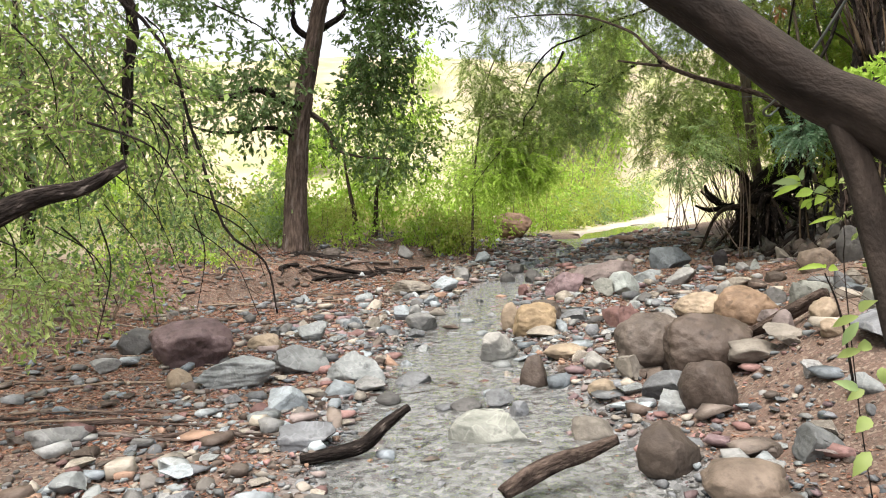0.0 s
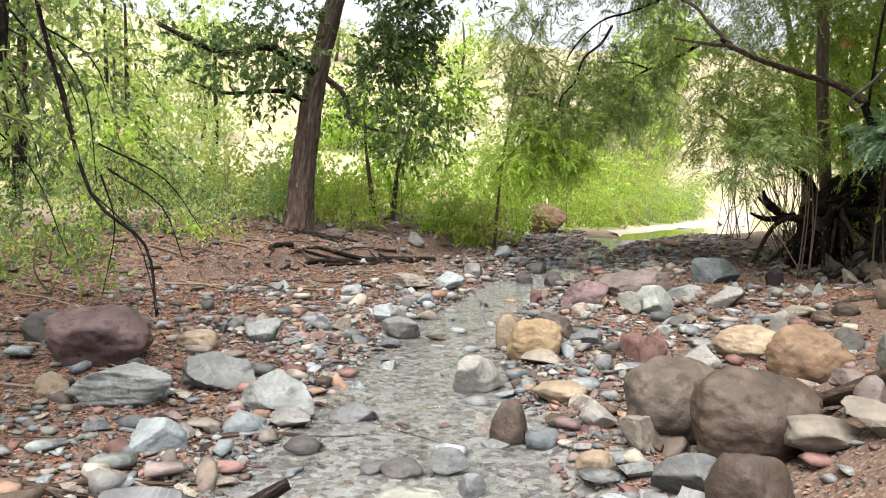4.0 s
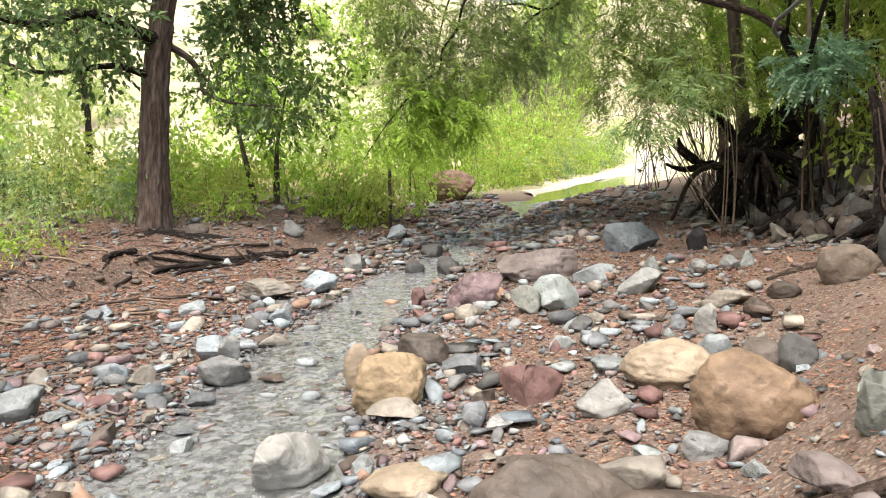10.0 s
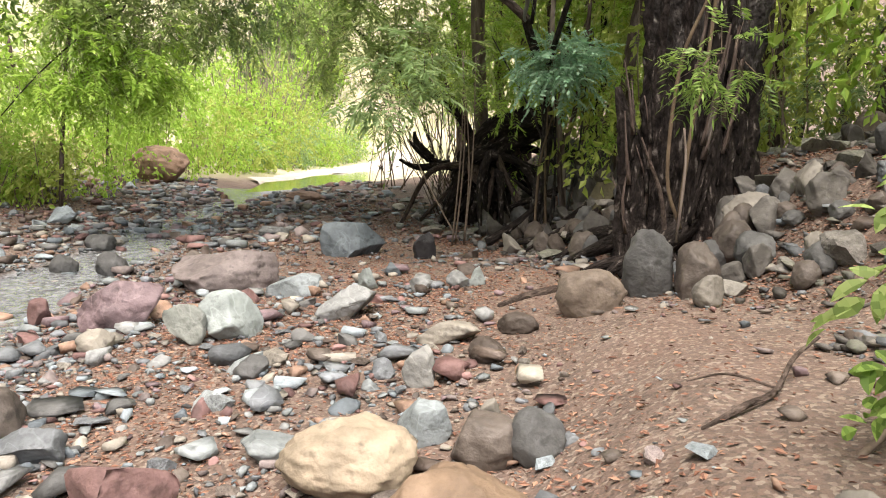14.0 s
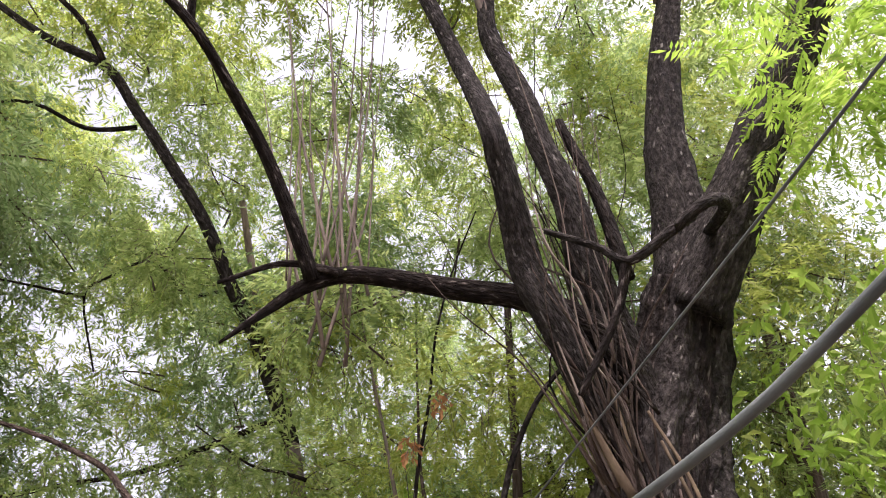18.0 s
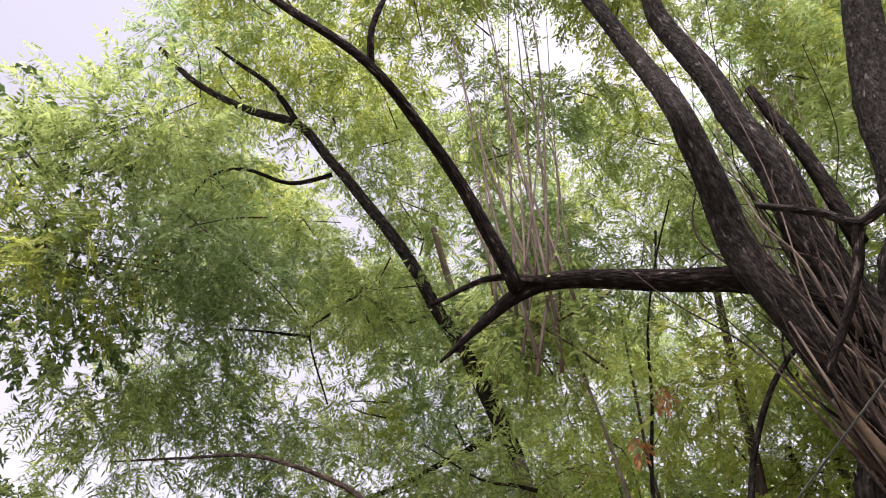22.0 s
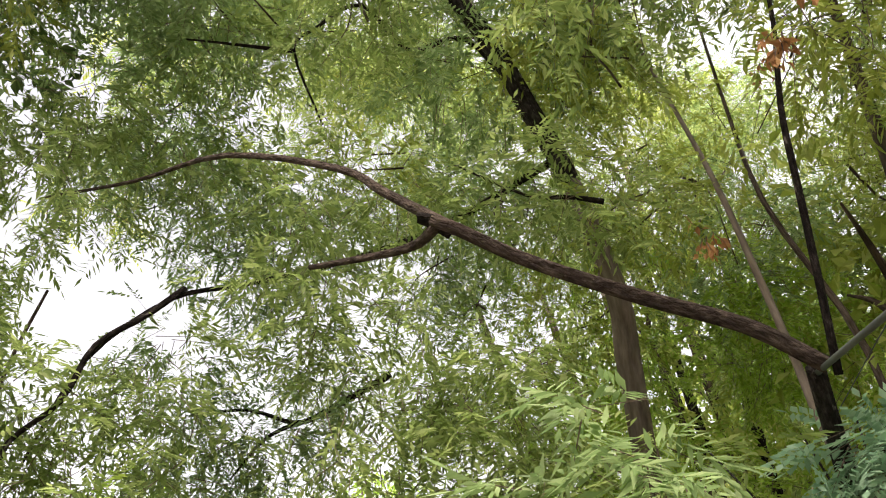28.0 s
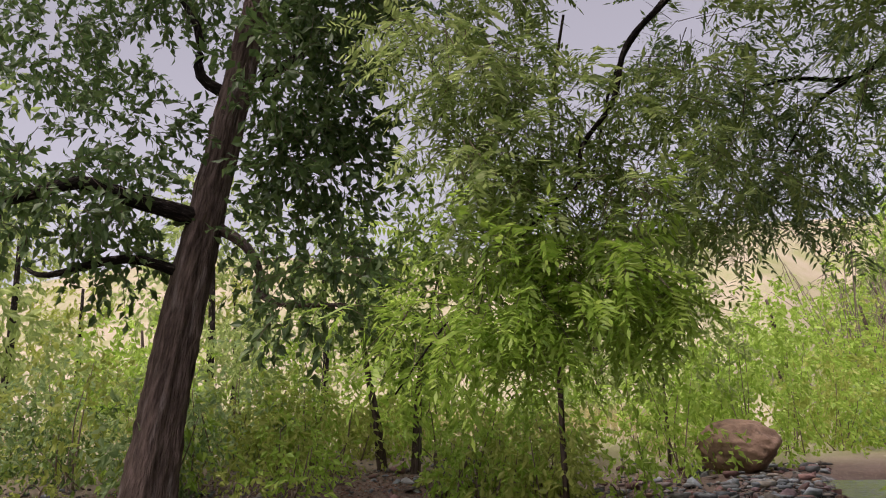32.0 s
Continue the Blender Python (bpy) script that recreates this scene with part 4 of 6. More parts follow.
for pts in ([(-3.2, 16.3, 0.5), (-2.6, 15.9, 0.42), (-1.9, 15.5, 0.3), (-1.4, 15.3, 0.2)], [(-3.3, 16.2, 0.5), (-3.3, 15.3, 0.35), (-3.25, 14.6, 0.24), (-3.8, 14.0, 0.2), (-4.6, 13.6, 0.25)],
            [(-3.1, 16.2, 0.5), (-2.2, 16.0, 0.4), (-1.2, 16.2, 0.26)], [(-3.4, 16.2, 0.45), (-4.0, 15.4, 0.45), (-4.6, 14.9, 0.5)]):
    limb("root", pts, 0.15, 0.04, BARK_DARK, ta, 8, 5, 0.25)
lr = np.random.default_rng(23)
for i in range(10):
    yy = lr.uniform(13.6, 16.2)
    s, off = lr.uniform(0.3, 1.1), lr.uniform(-0.5, 0.35)
    a = lr.uniform(-0.9, 0.9)
    q = []
    for k in range(5):
        yk = yy - s * (k / 4 - 0.3) + lr.normal(0, 0.04)
        xk = float(lip_x(yk)) + off + a * s * (k / 4 - 0.5) + lr.normal(0, 0.05)
        q.append((xk, yk, fine_z(xk, yk) + (0.0, 0.02, 0.03, 0.0, -0.06)[k]))
    limb("root", q, lr.uniform(0.02, 0.09), 0.015, BARK_DARK if i % 3 else BARK, ta, 7, 5, 0.35)
def off_trunk(x, y, z):
    return abs(x - np.interp(z, [0, 2, 3.6, 5.2, 8.8], [-3.45, -3.4, -3.25, -2.92, -1.4]) - 0.3 * (17.2 - y)) > 0.95 and (y > 17.6 or abs(x - np.interp(z, [0, 2, 3.6, 5.2, 8.8], [-3.45, -3.4, -3.25, -2.92, -1.4]) + 0.877 * (y - 17.4)) > 0.8)


foliage(ta, fill([(-6.5, 0.5), (14.8, 19), (5.0, 9.0)], 18, 0.9, 31, lambda x, y, z: z > 4.6 + 0.3 * abs(x + 2.8) and (off_trunk(x, y, z) or z > 8.4)) + fill([(-5.5, -3.2), (14.6, 17), (3.6, 5)], 6, 0.8, 32)
        + fill([(-3.4, -0.6), (15.8, 17.6), (3.6, 7.2)], 11, 0.6, 33, lambda x, y, z: z > 3.0 + 0.9 * abs(x + 2.8) and off_trunk(x, y, z)) + [(-1.2, 16.6, 2.7, 0.9, 0.6, 0.5, 1.0), (-1.9, 17.2, 3.4, 0.8, 0.6, 0.5, 0.8)],
        60, LEAF_DARK, "broad", 0.4, 9, 0.14, droop=0.15, seed=41)

# two young trees and a sapling behind the stream
for x, y, l1, cl in ((-2.35, 20.0, [(-2.35, 20.0, 0.5), (-2.47, 20.0, 1.5), (-2.62, 19.97, 2.5), (-2.7, 19.95, 3.6)], [(-2.9, 19.6, 3.4, 1.1, 0.9, 0.8, 1.2), (-2.2, 19.8, 4.2, 1.0, 0.9, 0.8, 1)]),
                     (-1.95, 20.1, [(-1.98, 20.1, 0.4), (-1.88, 20.13, 1.5), (-1.8, 20.14, 2.2), (-1.4, 20.1, 3.6)], [(-1.3, 19.7, 3.0, 1.0, 0.9, 0.8, 1.2), (-0.7, 19.6, 3.8, 1.0, 0.8, 0.8, 1), (-1.7, 19.5, 2.5, 0.7, 0.6, 0.4, 0.5)]),
                     (0.93, 23.9, [(0.93, 23.9, 0.35), (0.98, 23.9, 2.0), (0.93, 23.9, 3.6)], [(0.93, 23.9, 3.4, 1.0, 0.8, 0.9, 1), (0.5, 23.9, 2.5, 0.8, 0.7, 0.7, 0.7), (1.5, 23.8, 2.4, 0.9, 0.7, 0.8, 0.8)])):
    tb = tree("young_tree", "slim young tree with a leafy green crown beside the creek", x, y)
    limb("trunk", l1, 0.035 if x > 0 else 0.085, 0.012, BARK, tb)
    foliage(tb, cl, 84, LEAF if x > 0 else LEAF_MID, "broad", 0.45, 9, 0.13, droop=0.3, seed=int(50 + x * 10), twig=False)

# great dark tree on the right bank
tc = tree("great_tree", "great dark-barked tree with several trunks and long limbs", 6.5, 11.0)
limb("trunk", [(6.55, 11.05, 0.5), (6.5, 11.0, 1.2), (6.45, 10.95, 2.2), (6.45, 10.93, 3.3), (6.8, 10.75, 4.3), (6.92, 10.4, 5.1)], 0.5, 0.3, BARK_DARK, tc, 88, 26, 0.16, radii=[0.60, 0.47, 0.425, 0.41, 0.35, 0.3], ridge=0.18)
limb("trunk", [(6.46, 10.96, 1.9), (6.45, 10.95, 2.4), (6.45, 10.93, 3.3), (6.8, 10.75, 4.3), (6.92, 10.4, 5.1)], 0.45, 0.3, BARK_LIMB, tc, 88, 22, 0.16, radii=[0.36, 0.418, 0.43, 0.366, 0.31], ridge=0.2, label="greyer upper trunk")
limb("limb", [(6.85, 10.45, 4.8), (6.95, 10.23, 5.76), (7.02, 10.09, 6.8), (7.15, 9.79, 7.9), (7.28, 9.45, 8.9)], 0.25, 0.10, BARK_LIMB, tc, 44, 18, 0.14, ridge=0.14)
limb("limb", [(7.2, 9.6, 8.6), (7.36, 9.11, 10.6), (7.0, 8.8, 12.2)], 0.105, 0.03, BARK_PALE, tc)
limb("limb", [(6.8, 10.35, 4.8), (7.12, 9.59, 5.89), (7.3, 8.96, 6.72), (7.41, 8.13, 7.68), (7.5, 7.0, 9.2)], 0.26, 0.12, BARK_LIMB, tc, 44, 18, 0.14, ridge=0.14)
limb("limb", [(6.5, 10.75, 4.0), (6.0, 10.56, 5.05), (5.84, 10.45, 5.62), (5.68, 10.48, 6.32), (5.59, 10.53, 7.15), (5.48, 10.61, 7.92), (5.55, 10.44, 8.79), (5.75, 10.14, 9.71), (6.1, 9.8, 11.2)], 0.15, 0.05, BARK_LIMB, tc, 20, 8, 0.16, ridge=0.1)
limb("limb", [(5.5, 10.6, 7.85), (5.30, 10.5, 8.9), (5.15, 10.3, 10.4)], 0.06, 0.035, BARK_PALE, tc, 12, 6, 0.16)
limb("stub", [(6.1, 10.35, 4.9), (5.98, 10.3, 5.7), (5.80, 10.33, 6.46)], 0.055, 0.035, BARK_DARK, tc, 10, 6, 0.3, label="dark broken stub")
limb("limb", [(6.25, 10.85, 3.7), (5.75, 10.8, 4.6), (5.53, 10.8, 5.18), (5.25, 10.58, 5.74), (5.10, 10.49, 6.11), (5.09, 10.72, 7.33), (4.48, 10.78, 9.30), (4.0, 10.9, 10.8)], 0.15, 0.05, BARK_LIMB, tc, 20, 8, 0.16, ridge=0.1)
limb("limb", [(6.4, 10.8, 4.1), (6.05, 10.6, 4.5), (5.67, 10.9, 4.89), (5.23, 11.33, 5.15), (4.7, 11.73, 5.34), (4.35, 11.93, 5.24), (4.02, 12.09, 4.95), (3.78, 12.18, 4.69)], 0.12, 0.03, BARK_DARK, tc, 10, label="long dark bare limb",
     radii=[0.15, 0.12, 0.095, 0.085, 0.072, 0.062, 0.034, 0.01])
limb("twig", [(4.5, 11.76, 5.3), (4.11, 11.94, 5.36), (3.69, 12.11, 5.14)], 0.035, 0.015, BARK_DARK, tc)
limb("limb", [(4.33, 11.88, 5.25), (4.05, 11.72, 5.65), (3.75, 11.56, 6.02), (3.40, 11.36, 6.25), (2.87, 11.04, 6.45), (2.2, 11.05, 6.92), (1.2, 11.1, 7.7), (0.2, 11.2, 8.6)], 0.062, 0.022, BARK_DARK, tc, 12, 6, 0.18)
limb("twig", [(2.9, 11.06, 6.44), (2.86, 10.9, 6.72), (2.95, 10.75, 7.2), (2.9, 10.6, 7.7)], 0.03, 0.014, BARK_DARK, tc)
limb("branch", [(5.9, 9.6, 4.85), (5.69, 9.64, 4.67), (5.53, 9.92, 4.54), (5.43, 10.06, 4.72), (5.25, 10.3, 4.96)], 0.038, 0.018, BARK_LIMB, tc, 10, 6, 0.2)
limb("branch", [(6.7, 9.9, 5.3), (6.2, 9.5, 5.0), (5.79, 9.41, 4.77), (5.69, 9.64, 4.67)], 0.05, 0.034, BARK_LIMB, tc, 10, 6, 0.2)
limb("branch", [(5.53, 9.95, 4.56), (5.51, 10.12, 4.24), (5.32, 10.38, 3.77)], 0.036, 0.022, BARK_DARK, tc, 10, 6, 0.2)
rs = np.random.default_rng(5)
for i in range(64):
    a = np.array([6.12, 10.68, 3.8]) + rs.normal(0, 0.10, 3) + np.array([-0.08, 0.0, rs.uniform(-0.6, 0.7)])
    b = a + np.array([rs.uniform(-0.38, 0.22), rs.uniform(-0.25, 0.3), rs.uniform(0.5, 1.3)])
    c = b + np.array([rs.uniform(-0.6, 0.5), rs.uniform(-0.45, 0.45), rs.uniform(0.5, 2.6)])
    limb("dead_stem", [a, (a + b) / 2 + rs.normal(0, 0.05, 3), b, (b + c) / 2 + rs.normal(0, 0.12, 3), c], rs.uniform(0.006, 0.016), 0.003, (BARK_PALE, BARK, BARK_STICK, BARK_DARK)[i % 4], tc, 6, 4, 0.25)
for i in range(16):
    a = np.array([6.02, 10.72, 3.3]) + rs.normal(0, 0.09, 3)
    c = a + np.array([rs.uniform(-0.4, 0.0), rs.uniform(-0.12, 0.1), rs.uniform(0.5, 1.3)])
    limb("bark_strip", [a, (a + c) / 2 + rs.normal(0, 0.04, 3), c], rs.uniform(0.02, 0.04), 0.006, (BARK, VINE, BARK_DARK)[i % 3], tc, 6, 4, 0.4)
for i in range(18):
    a = np.array([4.6, 12.2, 5.3]) + rs.normal(0, 0.2, 3)
    c = a + np.array([rs.uniform(-0.6, 0.8), rs.uniform(-0.1, 0.3), rs.uniform(2.5, 6.5)])
    limb("dead_stem", [a, (a + c) / 2 + rs.normal(0, 0.1, 3), c], rs.uniform(0.008, 0.02), 0.004, BARK_PALE, tc, 6, 4, 0.25)
for i in range(46):
    ang, z0 = rs.uniform(2.6, 5.9), rs.uniform(0.7, 3.2)
    L, rr = rs.uniform(0.5, 1.6), rs.uniform(0.435, 0.462)
    q = [(6.47 + (rr + 0.16 * (z < 1.3) * (1.3 - z)) * math.cos(ang + 0.1 * k), 10.96 + (rr + 0.16 * (z < 1.3) * (1.3 - z)) * math.sin(ang + 0.1 * k), z) for k, z in enumerate(np.linspace(z0, min(3.6, z0 + L), 4))]
    limb("bark_strip", q, rs.uniform(0.012, 0.035), 0.008, (BARK_DARK, BARK, BARK_DARK)[i % 3], tc, 5, 3, 0.3)
for pts, r in (([(6.3, 10.75, 0.9), (5.9, 10.55, 0.75), (5.5, 10.5, 0.5)], 0.16), ([(6.2, 11.0, 0.8), (6.0, 11.5, 0.6), (5.87, 12.0, 0.36)], 0.12), ([(6.7, 10.6, 1.0), (6.9, 10.0, 1.1), (7.3, 9.4, 1.15), (8.2, 9.2, 1.5)], 0.12),
               ([(6.2, 11.2, 0.8), (6.3, 12.2, 0.6), (6.5, 13.0, 0.5), (6.3, 14.4, 0.2)], 0.1)):
    limb("root", pts, r, 0.03, BARK_DARK, tc, 8, 5, 0.25)
for pts in ([(5.93, 10.35, 0.9), (5.8, 10.4, 1.32), (5.82, 10.38, 2.2), (5.95, 10.24, 2.79), (6.01, 10.28, 3.3), (6.1, 10.5, 3.9)], [(5.9, 10.35, 0.95), (5.91, 10.29, 1.75), (5.95, 10.24, 2.16), (6.03, 10.3, 3.0), (6.15, 10.5, 3.7)]):
    limb("vine", pts, 0.016, 0.011, VINE, tc, 8, 5, label="pale brown woody vine")
limb("vine", [(5.86, 10.3, 0.8), (5.87, 10.28, 1.4), (5.84, 10.3, 1.7)], 0.012, 0.008, BARK_PALE, tc)

# small many-stemmed tree with the forked stick
te = tree("small_tree", "small many-stemmed tree with a long forked limb", 6.9, 14.3)
limb("trunk", [(6.8, 14.4, 0.3), (6.8, 14.39, 0.75), (6.88, 14.34, 1.66), (6.6, 14.1, 2.4), (5.97, 13.4, 2.98)], 0.1, 0.05, BARK_LIMB, te)
limb("trunk", [(7.12, 14.2, 0.3), (7.05, 14.24, 1.47), (6.88, 14.34, 2.46), (6.9, 14.5, 4.0), (6.72, 14.45, 5.2), (6.6, 14.6, 6.5), (6.4, 14.8, 8.5)], 0.045, 0.012, BARK_PALE, te)
limb("trunk", [(7.2, 14.2, 0.3), (7.0, 14.2, 1.34), (7.15, 14.15, 2.0), (7.3, 14.2, 3.5), (7.15, 14.45, 5.0), (7.3, 14.6, 6.5), (7.5, 14.7, 8.5)], 0.04, 0.012, BARK, te)
cs = np.random.default_rng(17)
for i in range(7):
    q = np.array([6.9 + cs.normal(0, 0.12), 14.25 + cs.normal(0, 0.1), 0.35])
    limb("stem", [q, q + np.array([cs.normal(0, 0.1), 0, 1.2]), q + np.array([cs.normal(0, 0.3), cs.normal(0, 0.2), 2.6])], cs.uniform(0.012, 0.024), 0.007, VINE if i % 2 else BARK_LIMB, te, 6, 4, 0.2)
limb("limb", [(5.95, 13.3, 2.95), (5.6, 13.4, 3.2), (5.1, 13.5, 3.4), (4.5, 13.55, 3.6), (4.1, 13.55, 3.76), (3.98, 13.6, 3.84)], 0.045, 0.036, BARK_STICK, te, 12, 6, 0.2, label="forked bare limb")
limb("knot", [(4.08, 13.56, 3.77), (4.01, 13.63, 3.86), (3.94, 13.7, 3.93)], 0.042, 0.028, BARK_DARK, te, 9, 5, 0.45, label="dark broken stub")
limb("limb", [(4.02, 13.6, 3.82), (3.92, 14.0, 3.9), (3.45, 14.66, 4.13)], 0.036, 0.018, BARK_STICK, te)
limb("limb", [(4.1, 13.56, 3.76), (3.79, 13.89, 4.22), (3.56, 14.14, 4.56), (2.84, 14.68, 5.01), (2.17, 15.42, 5.26), (1.45, 15.87, 5.34)], 0.035, 0.01, BARK_STICK, te)
limb("limb", [(5.97, 13.4, 2.95), (5.2, 11.9, 2.7), (4.4, 10.27, 2.47), (3.9, 9.28, 2.43), (3.72, 8.4, 2.52), (3.7, 7.4, 2.95), (4.2, 6.4, 4.2), (6.0, 6.0, 6.4), (8.4, 6.1, 6.9)], 0.016, 0.013, POLE, te, 12, 6, 0.04, label="smooth grey-green leaning pole-like stem")
limb("vine", [(6.6, 14.1, 2.9), (5.2, 11.8, 2.85), (4.23, 10.05, 2.69), (3.62, 8.96, 2.57), (3.07, 7.96, 2.47), (2.95, 7.2, 2.7), (3.3, 6.3, 4.0), (6.0, 6.05, 6.42)], 0.0032, 0.0024, POLE, te, 7, 6, 0.1, label="thin grey vine")

limb("twig", [(6.0, 13.3, 2.9), (5.98, 13.07, 3.92), (6.04, 13.01, 4.51), (6.15, 12.9, 5.16), (6.23, 12.81, 5.85), (6.39, 12.62, 6.61), (6.61, 12.32, 7.4)], 0.022, 0.008, BARK_DARK, te)
limb("twig", [(6.6, 14.1, 2.3), (6.14, 12.61, 3.25), (6.35, 12.35, 3.89), (6.45, 12.2, 4.33), (6.61, 11.93, 4.81), (6.77, 11.61, 5.08), (6.89, 11.32, 5.17)], 0.035, 0.018, BARK_LIMB, te)
limb("twig", [(5.8, 14.7, 5.0), (5.55, 14.78, 5.07), (5.24, 14.95, 5.18), (4.7, 15.18, 5.62)], 0.025, 0.008, BARK_DARK, te)
tb2 = tree("brown_tree", "brown-barked tree with a bending trunk in the grove", 7.5, 17.6)
limb("trunk", [(7.5, 17.6, 0.4), (7.1, 17.0, 1.8), (6.55, 16.1, 3.3), (6.14, 15.38, 4.5), (5.97, 15.33, 5.5), (5.92, 15.6, 6.3), (5.98, 16.0, 7.05), (5.6, 16.0, 8.2), (5.2, 15.9, 9.8)], 0.12, 0.045, BARK_PALE, tb2, 16, 8, 0.16, ridge=0.1)
limb("limb", [(5.9, 16.0, 7.4), (5.2, 15.7, 7.9), (4.6, 15.9, 7.8), (3.98, 15.39, 7.77), (3.53, 15.45, 7.39), (3.33, 15.47, 7.04), (3.61, 15.45, 6.13)], 0.03, 0.01, BARK_DARK, tb2)
limb("limb", [(3.33, 15.47, 7.04), (2.86, 15.48, 7.02), (2.36, 15.44, 6.94)], 0.022, 0.008, BARK_DARK, tb2)
limb("limb", [(5.95, 15.6, 6.2), (5.3, 16.2, 5.95), (4.5, 16.3, 5.5), (3.8, 16.6, 5.35), (3.05, 16.48, 5.01), (2.45, 16.46, 4.8), (1.89, 16.38, 4.16), (1.6, 16.3, 3.2)], 0.04, 0.01, BARK_DARK, tb2)

limb("limb", [(5.95, 15.4, 5.7), (5.4, 15.0, 6.4), (4.78, 14.66, 7.06), (4.23, 14.41, 7.75), (3.64, 14.32, 8.43), (3.19, 14.27, 8.97), (2.72, 14.23, 9.45), (1.98, 14.44, 9.81), (1.30, 14.60, 10.28), (0.72, 14.66, 10.91)], 0.10, 0.035, BARK_LIMB, tb2, 12, 6, 0.2)
limb("branch", [(2.72, 14.23, 9.45), (2.29, 14.04, 9.87), (1.81, 14.12, 10.3), (1.47, 14.24, 10.69)], 0.045, 0.015, BARK_DARK, tb2)
limb("branch", [(3.25, 14.4, 8.85), (2.74, 14.66, 8.79), (2.16, 14.77, 8.98), (1.72, 15.07, 8.95), (1.45, 15.52, 8.45)], 0.032, 0.01, BARK_DARK, tb2)

# grove of thin trunks behind
gr = np.random.default_rng(9)
for pts, r in (([(9.36, 23.23, 0.14), (9.32, 23.32, 1.88), (9.08, 23.43, 4.63), (8.67, 23.57, 6.41), (7.93, 23.80, 9.57)], 0.2), ([(10.28, 22.88, 0.26), (10.24, 22.90, 2.06), (10.05, 22.99, 4.40), (9.89, 23.06, 6.19), (9.31, 23.23, 9.57)], 0.22),
               ([(10.97, 22.80, -0.08), (10.85, 22.78, 2.64), (10.74, 22.83, 5.43), (10.79, 22.81, 7.39), (10.52, 22.95, 12.82)], 0.24), ([(11.91, 21.40, 0.70), (11.88, 21.47, 2.00), (11.75, 21.56, 5.97), (11.58, 21.66, 8.00), (11.26, 21.83, 12.44)], 0.24),
               ([(8.1, 14.5, 0.9), (8.13, 14.45, 1.59), (8.19, 14.41, 3.37), (8.37, 14.26, 4.65), (8.6, 14.0, 8)], 0.17),
               ([(10.5, 14.0, 1.5), (10.4, 14.0, 4), (10.6, 13.8, 8)], 0.18), ([(9.4, 11.5, 1.6), (9.6, 11.3, 4), (9.9, 11.0, 8)], 0.16), ([(10.2, 19.6, 0.4), (10.0, 19.8, 2.6), (9.6, 20.0, 6.5)], 0.15), ([(12, 16, 2), (12, 16, 5), (11.7, 16, 9)], 0.2),
               ([(10, 8.5, 2), (10.1, 8.4, 5), (10.4, 8, 9)], 0.17), ([(8.4, 6.5, 2), (8.5, 6.3, 4), (8.6, 6, 7)], 0.15)):
    tg = tree("grove_tree", "thin brown tree trunk in the shady grove", pts[0][0], pts[0][1])
    pts = [(pts[0][0], pts[0][1], fine_z(pts[0][0], pts[0][1]) - 0.1)] + list(pts[1:])
    limb("trunk", pts, r * 0.72, r * 0.3, BARK, tg, 9)
    for i in range(3):
        q = np.array(pts[2 if i else 1]) + np.array([0, 0, gr.uniform(-0.3, 0.5)])
        e = q + np.array([gr.uniform(-1.4, 0.6), gr.uniform(-0.8, 0.8), gr.uniform(0.5, 1.6)])
        limb("branch", [q, (q + e) / 2 + np.array([0, 0, 0.15]), e], r * 0.3, 0.01, BARK, tg, 6)

# dead fibrous trunk in front of the great tree
tdead = thing("dead_trunk", "dead fibrous dark trunk leaning by the great tree", "dead tree", at=(5.82, 10.65, fine_z(5.82, 10.65)))
limb("trunk", [(5.80, 10.62, 0.25), (5.84, 10.78, 0.5), (5.88, 10.92, 0.8), (5.88, 10.97, 1.15), (5.82, 11.05, 1.65), (5.74, 11.1, 2.05)], 0.16, 0.04, BARK_DARK, tdead, 40, 14, 0.3, ridge=0.5, radii=[0.20, 0.14, 0.12, 0.105, 0.07, 0.02])
for k in range(18):
    q = np.array([5.86 + 0.1 * math.sin(k * 2.1), 10.9 + 0.1 * math.cos(k * 2.1), 0.45 + 0.07 * k])
    limb("splinter", [q, q + np.array([0.03 * math.sin(k) - 0.01, 0.03, 0.3]), q + np.array([0.09 * math.sin(k * 1.7) - 0.05, 0.06, 0.62])], 0.022, 0.004, BARK if k % 2 else BARK_DARK, tdead, 6, 3, 0.4)
limb("limb", [(5.95, 10.55, 0.5), (5.98, 10.62, 0.9), (5.93, 10.66, 1.2), (5.84, 10.72, 1.45), (5.80, 10.78, 1.62)], 0.026, 0.008, BARK_STICK, tdead)
for a, far in ((3.4, 0.5), (4.1, 0.7), (4.9, 0.45), (2.8, 0.6)):
    ex, ey = 5.8 + far * math.cos(a), 10.65 + far * math.sin(a)
    limb("root", [(5.82, 10.7, 0.6), (5.8 + 0.5 * far * math.cos(a), 10.65 + 0.5 * far * math.sin(a), fine_z(ex, ey) + 0.16), (ex, ey, fine_z(ex, ey))], 0.08, 0.025, BARK_DARK, tdead, 9, 5, 0.35)

